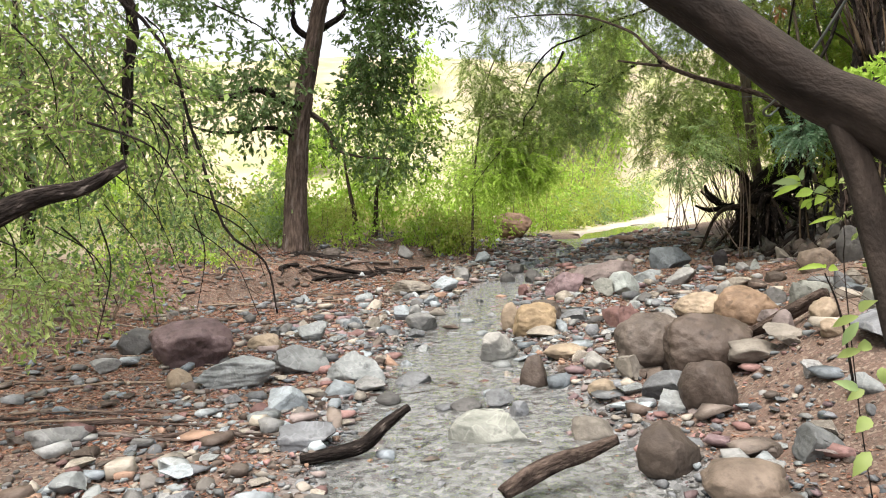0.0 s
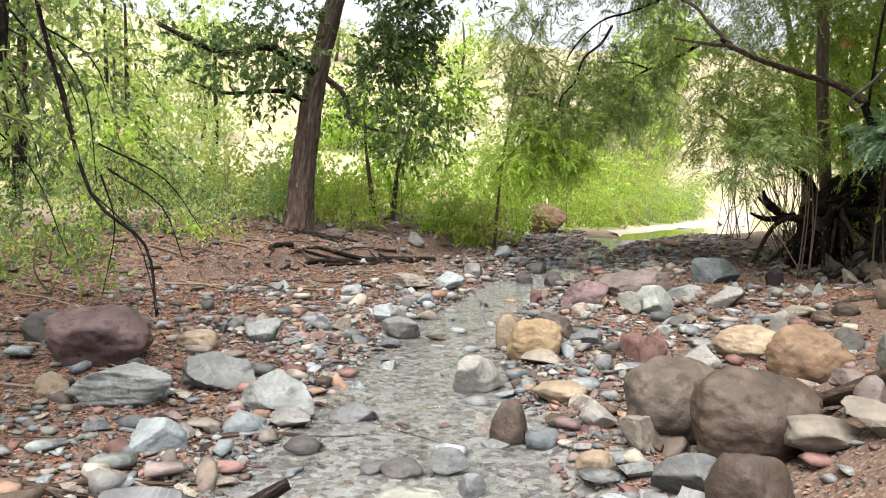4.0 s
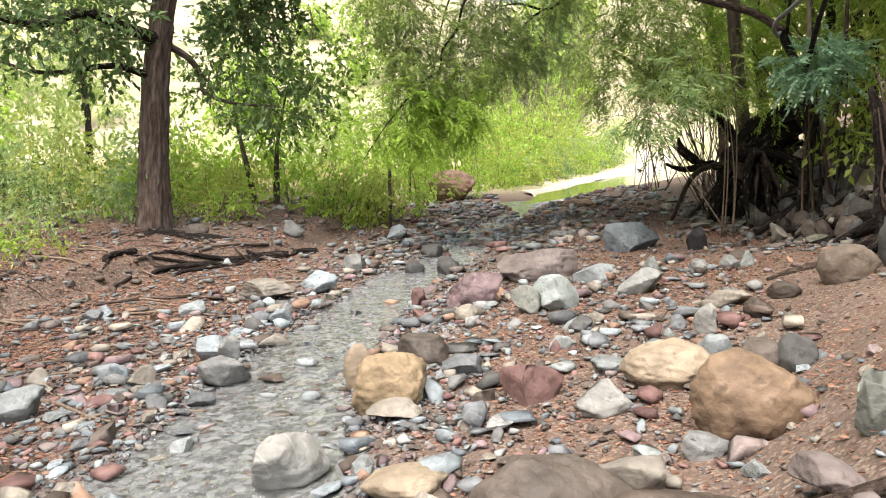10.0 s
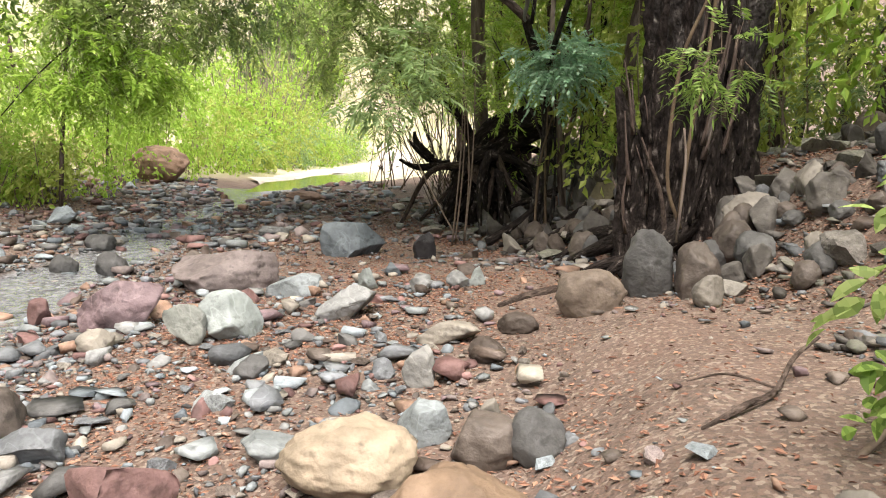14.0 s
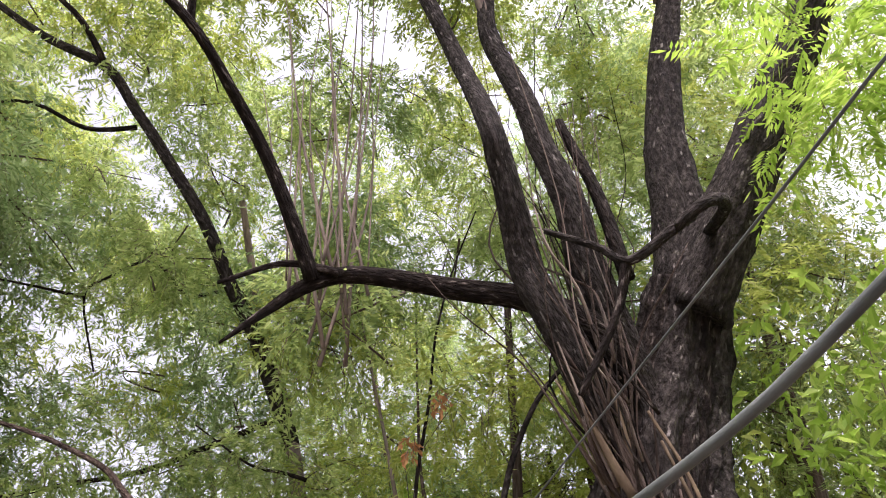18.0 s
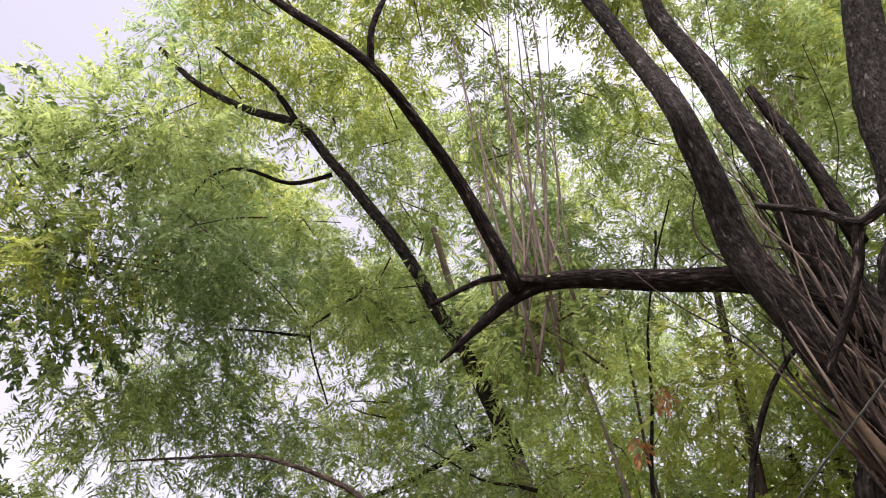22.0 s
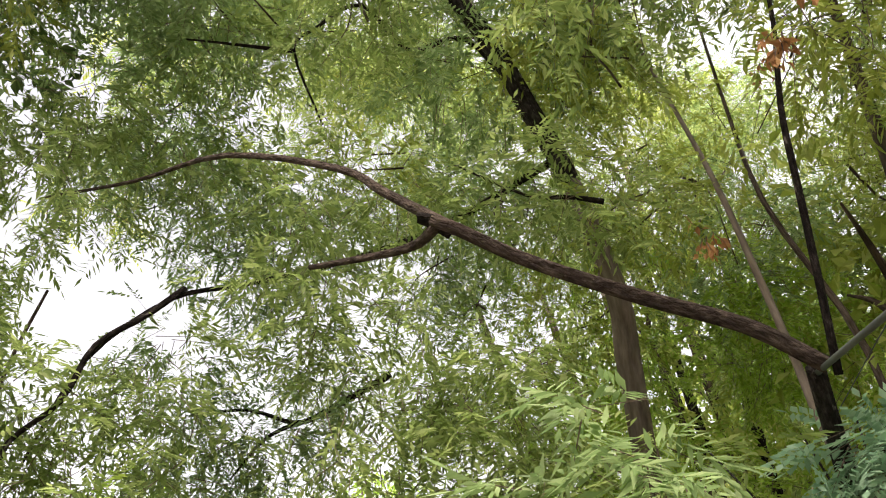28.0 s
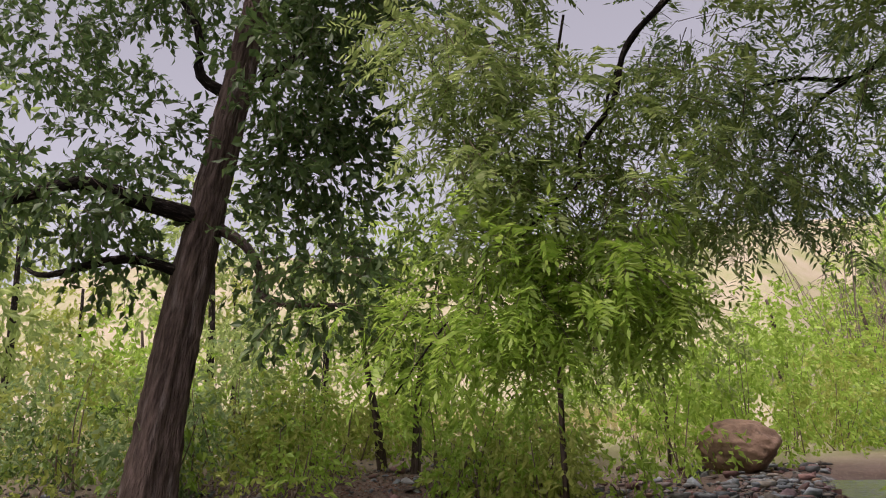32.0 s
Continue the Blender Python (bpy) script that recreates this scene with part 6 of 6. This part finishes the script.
lean = fg.normal(0, 0.16, (len(P), 3)) * np.array([1, 1, 0]) + np.array([0, 0, 1.0]) * fg.uniform(0.25, 0.65, (len(P), 1))
wide = unit(np.cross(lean, fg.normal(0, 1, (len(P), 3)))) * 0.009
tagged(new("dry_grass", quads_mesh("dry_grass", np.stack([P - wide, P + wide, P + lean + wide * 0.2, P + lean - wide * 0.2], 1), GRASS)), "pale dry grass in the open field", "grass", kind="stuff")
vs = np.random.default_rng(44)
cane = thing("cane_clump", "clump of thin upright stems behind the stump", "shrub", at=(8.2, 22.6, fine_z(8.2, 22.6)))
for i in range(36):
    x, y = vs.uniform(6.6, 10.4), vs.uniform(22.0, 24.0)
    z = max(fine_z(x, y), 0.35)
    q = np.array([x, y, z - 0.1])
    limb("stem", [q, q + np.array([vs.normal(-0.1, 0.3), 0, 2.0]), q + np.array([vs.normal(-0.8, 0.8), vs.normal(0, 0.4), vs.uniform(3.5, 5.5)])], vs.uniform(0.008, 0.02), 0.004, VINE if i % 3 else BARK_PALE, cane, 5, 3)
foliage(cane, [(8, 22.5, 4.2, 1.8, 1.2, 1.2, 1), (6.8, 22.4, 3.2, 1.0, 0.8, 0.8, 0.6)], 60, LEAF_YELLOW, "pinnate", length=0.5, leaf=0.2, pairs=3, ll=0.11, lw=0.028, seed=45, twig=False, name="foliage")

# low and overhead foliage on the left, near the start
tl = tree("left_tree", "dark-branched tree with fine light green leaves", -4.6, 5.2)
limb("trunk", [(-4.6, 5.2, -0.2), (-4.3, 5.0, 1.0), (-3.9, 5.0, 2.6), (-3.6, 5.4, 4.6)], 0.2, 0.1, BARK_DARK, tl)
limb("limb", [(-4.2, 4.9, 1.0), (-2.9, 4.5, 1.38), (-2.5, 4.6, 1.57), (-2.22, 4.72, 1.64), (-2.0, 4.8, 1.78)], 0.1, 0.03, BARK_DARK, tl)
limb("limb", [(-3.7, 5.3, 4.2), (-2.68, 6.42, 3.4), (-2.7, 6.58, 2.69), (-2.79, 6.63, 2.0)], 0.06, 0.04, BARK_DARK, tl)
limb("limb", [(-3.6, 5.4, 4.0), (-2.2, 5.7, 2.9), (-1.94, 5.88, 2.1), (-1.77, 5.97, 1.35), (-1.48, 6.04, 1.05), (-1.4, 6.02, 0.64)], 0.016, 0.007, BARK_DARK, tl)
foliage(tl, fill([(-6, -2.2), (5.0, 9.0), (1.6, 5.0)], 22, 0.7, 81, lambda x, y, z: x < -1.8 - 0.25 * (y - 5)), 44, LEAF_MID, "broad", 0.45, 10, 0.07, droop=0.4, seed=82)
# second set in darker leaves: the crown's shadowed gaps, put into leaf colour
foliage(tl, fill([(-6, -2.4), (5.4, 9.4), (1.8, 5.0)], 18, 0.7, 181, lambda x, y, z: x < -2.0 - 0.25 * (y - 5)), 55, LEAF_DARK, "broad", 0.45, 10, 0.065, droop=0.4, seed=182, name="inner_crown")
lt = np.random.default_rng(27)
for i in range(30):
    a = np.array([lt.uniform(-3.6, -2.0), lt.uniform(4.6, 7.5), lt.uniform(1.3, 3.4)])
    e = a + np.array([lt.uniform(-0.1, 0.7), lt.uniform(-0.3, 0.5), -lt.uniform(0.4, 1.1)])
    limb("twig", [a, (a + e) / 2 + np.array([0.08, 0.05, 0.08]), e], lt.uniform(0.005, 0.010), 0.003, BARK_DARK, tl, 5, 4, 0.2)
foliage(tl, fill([(-4.2, -2.4), (3.6, 6.0), (0.5, 1.3)], 5, 0.35, 83), 40, LEAF, "broad", 0.3, 8, 0.06, seed=84, name="low_leaves")

# leaning dark trunk close to the path at the start, with its upright neighbour
tn = tree("leaning_tree", "dark leaning trunk arching over the path", 1.75, 3.1)
limb("trunk", [(1.72, 2.9, -0.05), (1.70, 3.01, 0.65), (1.69, 3.07, 0.9), (1.66, 3.13, 1.19), (1.61, 3.17, 1.5), (1.54, 3.22, 1.76)], 0.06, 0.05, BARK_SMOOTH, tn, 16, 6, 0.25, ridge=0.15)
limb("trunk", [(2.6, 2.6, 0.1), (2.2, 2.85, 1.1), (1.75, 3.1, 1.62), (1.5, 3.24, 1.84), (1.19, 3.32, 2.1), (0.82, 3.4, 2.38), (0.2, 3.5, 2.9)], 0.13, 0.09, BARK_SMOOTH, tn, 24, 8, 0.1)

broadleaf = thing("broadleaf_shrub", "shrub with large bright yellow-green leaves beside the path", "shrub", at=(1.66, 3.14, fine_z(1.66, 3.14)))


def big_leaf(base, tip, width, mat):
    """One large oval leaf, folded along its midrib and slightly toothed."""
    p, q = np.array(base), np.array(tip)
    q = p + 0.86 * (q - p)
    ax, L = q - p, np.linalg.norm(q - p)
    w = np.cross(ax / L, np.array([-0.4, -0.8, 0.45]))
    w /= np.linalg.norm(w)
    nr = np.cross(w, ax / L)
    vs, fs = [], []
    for k in range(11):
        u = k / 10
        h = width * 0.41 * math.sin(math.pi * u ** 0.8) * (1 + 0.06 * (-1) ** k) + 0.0006
        m = p + ax * u + nr * L * (0.10 * math.sin(3.1 * u) - 0.12 * u * u)
        vs += [m - w * h + nr * h * 0.35, m, m + w * h + nr * h * 0.35]
    for k in range(10):
        fs += [(3 * k, 3 * k + 1, 3 * k + 4, 3 * k + 3), (3 * k + 1, 3 * k + 2, 3 * k + 5, 3 * k + 4)]
    part("leaf", mesh_from("leaf", [tuple(v) for v in vs], fs, [mat]), broadleaf)


limb("stem", [(1.66, 3.14, -0.02), (1.62, 3.2, 0.5), (1.61, 3.28, 1.08), (1.63, 3.31, 1.21), (1.63, 3.34, 1.36), (1.61, 3.36, 1.41), (1.56, 3.4, 1.45), (1.49, 3.42, 1.46)], 0.003, 0.0016, BARK_DARK, broadleaf, 7)
limb("stem", [(1.64, 3.31, 1.3), (1.6, 3.36, 1.38), (1.53, 3.38, 1.41)], 0.003, 0.002, BARK_DARK, broadleaf, 6)
limb("stem", [(1.61, 3.22, 0.6), (1.6, 3.3, 0.9), (1.58, 3.38, 1.06)], 0.006, 0.003, BARK_DARK, broadleaf, 6)
limb("stem", [(1.6, 2.55, 0.0), (1.55, 2.5, 0.4), (1.53, 2.5, 0.75), (1.52, 2.5, 1.1)], 0.008, 0.004, BARK_DARK, broadleaf, 6)
big_leaf((1.495, 3.417, 1.453), (1.389, 3.485, 1.461), 0.041, LEAF_COOL)
big_leaf((1.505, 3.424, 1.447), (1.446, 3.468, 1.491), 0.052, LEAF_LIME)
big_leaf((1.518, 3.443, 1.466), (1.505, 3.399, 1.525), 0.027, LEAF_COOL)
big_leaf((1.486, 3.398, 1.440), (1.385, 3.488, 1.391), 0.034, LEAF_LIME)
big_leaf((1.539, 3.383, 1.414), (1.460, 3.410, 1.394), 0.053, LEAF_LIME)
big_leaf((1.615, 3.406, 1.426), (1.555, 3.444, 1.401), 0.044, LEAF_COOL)
big_leaf((1.608, 3.393, 1.431), (1.624, 3.367, 1.481), 0.049, LEAF_LIME)
big_leaf((1.591, 3.382, 1.399), (1.534, 3.382, 1.350), 0.046, LEAF_LIME)
big_leaf((1.551, 3.415, 1.380), (1.510, 3.472, 1.334), 0.032, LEAF_LIME)
big_leaf((1.540, 3.410, 1.372), (1.532, 3.429, 1.329), 0.026, LEAF_LIME)
big_leaf((1.620, 3.347, 1.302), (1.500, 3.391, 1.272), 0.025, LEAF_LIME)
big_leaf((1.527, 3.451, 1.443), (1.409, 3.532, 1.424), 0.021, LEAF_COOL)
big_leaf((1.545, 3.307, 1.100), (1.426, 3.341, 1.086), 0.029, LEAF_LIME)
big_leaf((1.578, 3.343, 1.086), (1.603, 3.304, 1.080), 0.040, LEAF_LIME)
big_leaf((1.564, 3.337, 1.087), (1.562, 3.378, 1.096), 0.027, LEAF_LIME)
big_leaf((1.348, 2.709, 0.983), (1.280, 2.793, 0.930), 0.038, LEAF)
big_leaf((1.312, 2.645, 0.975), (1.265, 2.687, 0.873), 0.040, LEAF_COOL)
big_leaf((1.327, 2.639, 0.919), (1.346, 2.674, 0.856), 0.050, LEAF)
big_leaf((1.368, 2.743, 0.997), (1.385, 2.659, 1.047), 0.041, LEAF)
big_leaf((1.261, 2.559, 0.771), (1.171, 2.560, 0.808), 0.038, LEAF_COOL)
big_leaf((1.364, 2.709, 0.729), (1.296, 2.712, 0.689), 0.037, LEAF)
big_leaf((1.330, 2.618, 0.659), (1.263, 2.594, 0.615), 0.056, LEAF)
big_leaf((1.301, 2.570, 0.563), (1.223, 2.549, 0.480), 0.055, LEAF)
big_leaf((1.349, 2.583, 0.836), (1.350, 2.568, 0.773), 0.044, LEAF)
big_leaf((1.331, 2.664, 0.876), (1.269, 2.743, 0.835), 0.038, LEAF)

overhang = thing("overhanging_shrub", "leafy branch with bright green leaves over the path", "shrub", at=(4.2, 5.3, fine_z(4.2, 5.3)))
limb("stem", [(4.3, 5.2, 0.3), (4.1, 5.3, 1.2), (3.78, 5.47, 1.95), (3.47, 5.75, 1.93), (3.31, 5.85, 2.08), (3.17, 5.95, 2.11)], 0.022, 0.006, BARK_DARK, overhang, 8)
foliage(overhang, [(3.29, 6.04, 2.4, 0.16, 0.14, 0.1, 1), (3.18, 6.17, 2.16, 0.1, 0.1, 0.08, 0.7), (3.44, 5.96, 2.26, 0.14, 0.14, 0.1, 1), (3.64, 5.78, 2.34, 0.16, 0.16, 0.12, 1), (3.62, 5.86, 2.06, 0.14, 0.14, 0.1, 0.8), (3.79, 5.72, 1.98, 0.15, 0.15, 0.12, 0.8), (3.8, 5.65, 2.6, 0.2, 0.2, 0.12, 0.9)], 14, LEAF_LIME, "broad", 0.16, 5, 0.085, seed=97, fine=True, twig=False, name="foliage")
bare = thing("bare_twig_bush", "leafless thorny dark twig bush beside the path", "shrub", at=(2.97, 4.95, fine_z(2.97, 4.95)))
bt = np.random.default_rng(29)
for i in range(12):
    a = np.array([2.97 + bt.normal(0, 0.1), 4.95 + bt.normal(0, 0.1), fine_z(2.97, 4.95)])
    m = a + np.array([bt.normal(-0.1, 0.2), bt.normal(-0.05, 0.2), bt.uniform(0.12, 0.3)])
    e = m + np.array([bt.normal(-0.1, 0.25), bt.normal(-0.1, 0.25), bt.uniform(0.0, 0.25)])
    limb("twig", [a, m, e], 0.0028, 0.001, BARK_STICK, bare, 5, 4, 0.3)
fern = shrub("fern_shrub", "feathery green shrub hanging over the bank", 4.25, 6.95, [(3.62, 6.6, 1.32, 0.1, 0.05, 0.03, 0.6), (3.85, 6.66, 1.36, 0.1, 0.06, 0.03, 0.8), (4.1, 6.76, 1.40, 0.12, 0.1, 0.06, 1), (4.4, 6.85, 1.15, 0.16, 0.14, 0.12, 1), (4.6, 6.9, 1.4, 0.2, 0.16, 0.12, 1)], 9, LEAF, length=0.3, leaf=0.085, leaves=10, droop=0.1, seed=92, fine=True)
foliage(fern, [(4.1, 6.85, 0.84, 0.1, 0.1, 0.08, 1), (4.28, 6.95, 0.78, 0.14, 0.12, 0.1, 1), (4.12, 6.7, 0.72, 0.1, 0.1, 0.06, 0.8), (4.45, 6.8, 0.95, 0.14, 0.12, 0.1, 1)], 14, LEAF_MID, "broad", 0.26, 9, 0.085, droop=0.15, seed=192, fine=True, twig=False, name="lower_foliage")
shrub("lime_shrub", "tall shrub with bright light green leaves beside the path", 4.6, 5.1, [(4.3, 5.2, 2.3, 0.5, 0.5, 0.4, 1), (4.5, 5.0, 1.8, 0.5, 0.5, 0.4, 0.8), (4.5, 5.6, 2.8, 0.6, 0.6, 0.5, 1), (4.6, 6.2, 1.7, 0.4, 0.4, 0.3, 0.7)], 50, LEAF_LIME, leaf=0.065, leaves=7, length=0.4, seed=93, fine=True)
shrub("leafy_sapling", "sapling with long narrow bright leaves over the creek", 5.9, 14.8, [(5.7, 14.4, 2.6, 0.45, 0.4, 0.5, 1), (5.2, 14.9, 2.4, 0.45, 0.4, 0.5, 1), (4.9, 15.2, 2.1, 0.35, 0.35, 0.4, 0.7)], 9, LEAF, "pinnate", leaf=0.32, pairs=7, ll=0.12, lw=0.03, length=0.45, leaves=4, droop=0.25, seed=94)
foliage(te, [(4.6, 13.1, 2.5, 0.28, 0.25, 0.2, 1), (4.45, 13.2, 2.2, 0.3, 0.25, 0.22, 1), (4.25, 13.25, 1.95, 0.22, 0.22, 0.2, 0.7)], 10, LEAF_COOL, "pinnate", leaf=0.24, pairs=5, ll=0.15, lw=0.03, length=0.3, leaves=4, droop=0.4, seed=96, name="low_spray")


# ---------- logs and sticks ----------
def log(name, label, pts, r0, r1, mat, sides=12):
    radii = [(r0 + (r1 - r0) * i / (len(pts) - 1)) * (0.72 if i in (0, len(pts) - 1) else 1) for i in range(len(pts))]
    return tagged(new(name, tube_mesh(name, *tube_arrays(pts, radii, sides, 7, 0.34, len(name)), mat)), label, "driftwood")


log("log", "short dark brown log lying on the stones", [(2.34, 6.22, max(0.26, fine_z(2.34, 6.22) + 0.03)), (2.5, 6.06, 0.38), (2.65, 5.9, 0.52), (2.8, 5.73, max(0.66, fine_z(2.8, 5.73) + 0.05))], 0.042, 0.056, BARK_STICK)
log("log", "wet dark log lying in the creek", [(0.2, 4.02, -0.09), (0.34, 4.1, -0.04), (0.5, 4.11, 0.03), (0.66, 4.2, 0.04), (0.86, 4.24, 0.1)], 0.055, 0.038, BARK_STICK)
log("driftwood", "forked wet driftwood in the creek", [(-1.0, 4.7, -0.1), (-0.64, 4.85, -0.08), (-0.49, 4.92, 0.02), (-0.33, 5.0, 0.12)], 0.045, 0.03, BARK_DARK)
log("stick", "thin dark crooked stick on the path", [(u, w, fine_z(u, w) + h) for u, w, h in ((3.75, 7.47, 0.0), (3.95, 7.5, 0.03), (4.15, 7.56, 0.03), (4.4, 7.72, 0.08), (4.62, 7.8, 0.12))], 0.011, 0.008, BARK_STICK)
log("stick", "thin dark twig forking off on the bare path", [(u, w, fine_z(u, w) + h) for u, w, h in ((4.2, 7.6, 0.02), (4.1, 7.75, 0.05), (3.98, 7.84, 0.04))], 0.007, 0.004, BARK_STICK, 7)
log("stick", "root lying across the bare soil", [(u, w, fine_z(u, w) + 0.015) for u, w in ((4.38, 10.4, ), (4.6, 10.5), (4.85, 10.52), (5.1, 10.56))], 0.022, 0.034, BARK_STICK)
for i in range(70):
    x, y = bg.uniform(-5.2, -1.0), bg.uniform(5, 15.5)
    a, L = bg.uniform(-0.5, 0.5), bg.uniform(0.5, 1.5)
    z = lambda u, w: fine_z(u, w) + 0.02
    p = [(x + L * s * math.cos(a), y + L * s * math.sin(a) + 0.08 * math.sin(5 * s)) for s in (0, 0.35, 0.7, 1)]
    log("stick", "grey-brown dead stick lying on the leaf litter", [(u, w, z(u, w)) for u, w in p], bg.uniform(0.008, 0.025), 0.006, BARK if i % 2 else TWIG, 6)


# ---------- far pool, sand bar and dry thicket ----------
pv, pf = [], []
for j in range(15):
    t = j / 14
    n0, n1 = np.array([3.6, 20.5]) * (1 - t) + np.array([16.5, 38.0]) * t, np.array([4.5, 24.3]) * (1 - t) + np.array([17.5, 50.0]) * t
    for i in range(5):
        q = n0 + (n1 - n0) * i / 4
        pv.append((q[0] + 0.2 * math.sin(j * 1.7), q[1], 0.40))
pf = [(j * 5 + i, j * 5 + i + 1, j * 5 + i + 6, j * 5 + i + 5) for j in range(14) for i in range(4)]
still = WATER.copy()
still.name = "still_water"
for nd in still.node_tree.nodes:
    if nd.type == "BUMP":
        nd.inputs["Strength"].default_value = 0.05
tagged(new("pool_water", mesh_from("pool_water", pv, pf, [still])), "still pool reflecting the bank", "water", kind="structure")
SAND = material("sand", ramp3((0.26, 0.235, 0.20), (0.35, 0.32, 0.28), (0.43, 0.40, 0.35)), 0.95, 1.5, 0.5, 30)
sv = []
for j in range(21):
    t = j / 20
    n1, n2 = np.array([4.6, 24.0]) * (1 - t) + np.array([17.5, 49.6]) * t, np.array([4.3, 25.9]) * (1 - t) + np.array([17.0, 55.0]) * t
    for i in range(9):
        q = n1 + (n2 - n1) * i / 8 + np.array([0.3 * math.sin(j * 2.1), 0.3 * math.sin(j * 1.3 + i)])
        sv.append((q[0], q[1], fine_z(q[0], q[1]) + 0.09 + 0.03 * noise.noise((q[0], q[1], 5))))
sf = [(j * 9 + i, j * 9 + i + 1, j * 9 + i + 10, j * 9 + i + 9) for j in range(20) for i in range(8)]
tagged(new("sand_bar", mesh_from("sand_bar", sv, sf, [SAND])), "pale sandy bar beside the pool", "ground", kind="structure")
th2 = np.random.default_rng(33)
for i in range(30):
    t = i / 29
    x = 3.8 + 10.5 * t + th2.uniform(-0.3, 0.3)
    y = 27.6 + (x - 4) * 2.4 + th2.uniform(0, 2.5)
    s = th2.uniform(0.5, 1.0) * (1 + 0.6 * t)
    z = fine_z(x, y)
    shrub("bush", "pale yellow-green brush growing along the sandy bar", x, y, [(x, y, z + s * 0.6, s, s, s * 0.8, 1), (x + 0.3, y, z + s * 1.4, s * 0.7, s * 0.7, s * 0.6, 0.6)], 46, (LEAF_YELLOW, LEAF_LIME, LEAF_COOL)[i % 3], leaf=0.15, leaves=7, seed=1200 + i, stems=4)
for k in range(12):
    x, y = th2.uniform(2.0, 16), 0.0
    y = 30 + max(0, x - 4) * 3.3 + th2.uniform(0, 5)
    z = max(fine_z(x, y), 0.4)
    t = thing("thicket", "dry thicket of thin bare twigs with few yellow-green leaves", "shrub", at=(x, y, z))
    for i in range(24):
        b0 = np.array([x + th2.normal(0, 0.25), y + th2.normal(0, 0.25), z - 0.1])
        e = b0 + np.array([th2.normal(0, 1.2), th2.normal(0, 1.0), th2.uniform(2.5, 6.5)])
        g = e + np.array([th2.normal(0, 0.5) - 0.5, th2.normal(0, 0.4), -th2.uniform(0.2, 1.4)])
        limb("stem", [b0, (b0 + e) / 2 + th2.normal(0, 0.2, 3), e, g], 0.022, 0.004, BARK_PALE, t, 4, 3, 0.1)
    foliage(t, [(x, y, z + 3.0, 1.5, 1.3, 1.6, 1)], 60, LEAF_LIME, "broad", 0.5, 6, 0.12, seed=600 + k, twig=False)
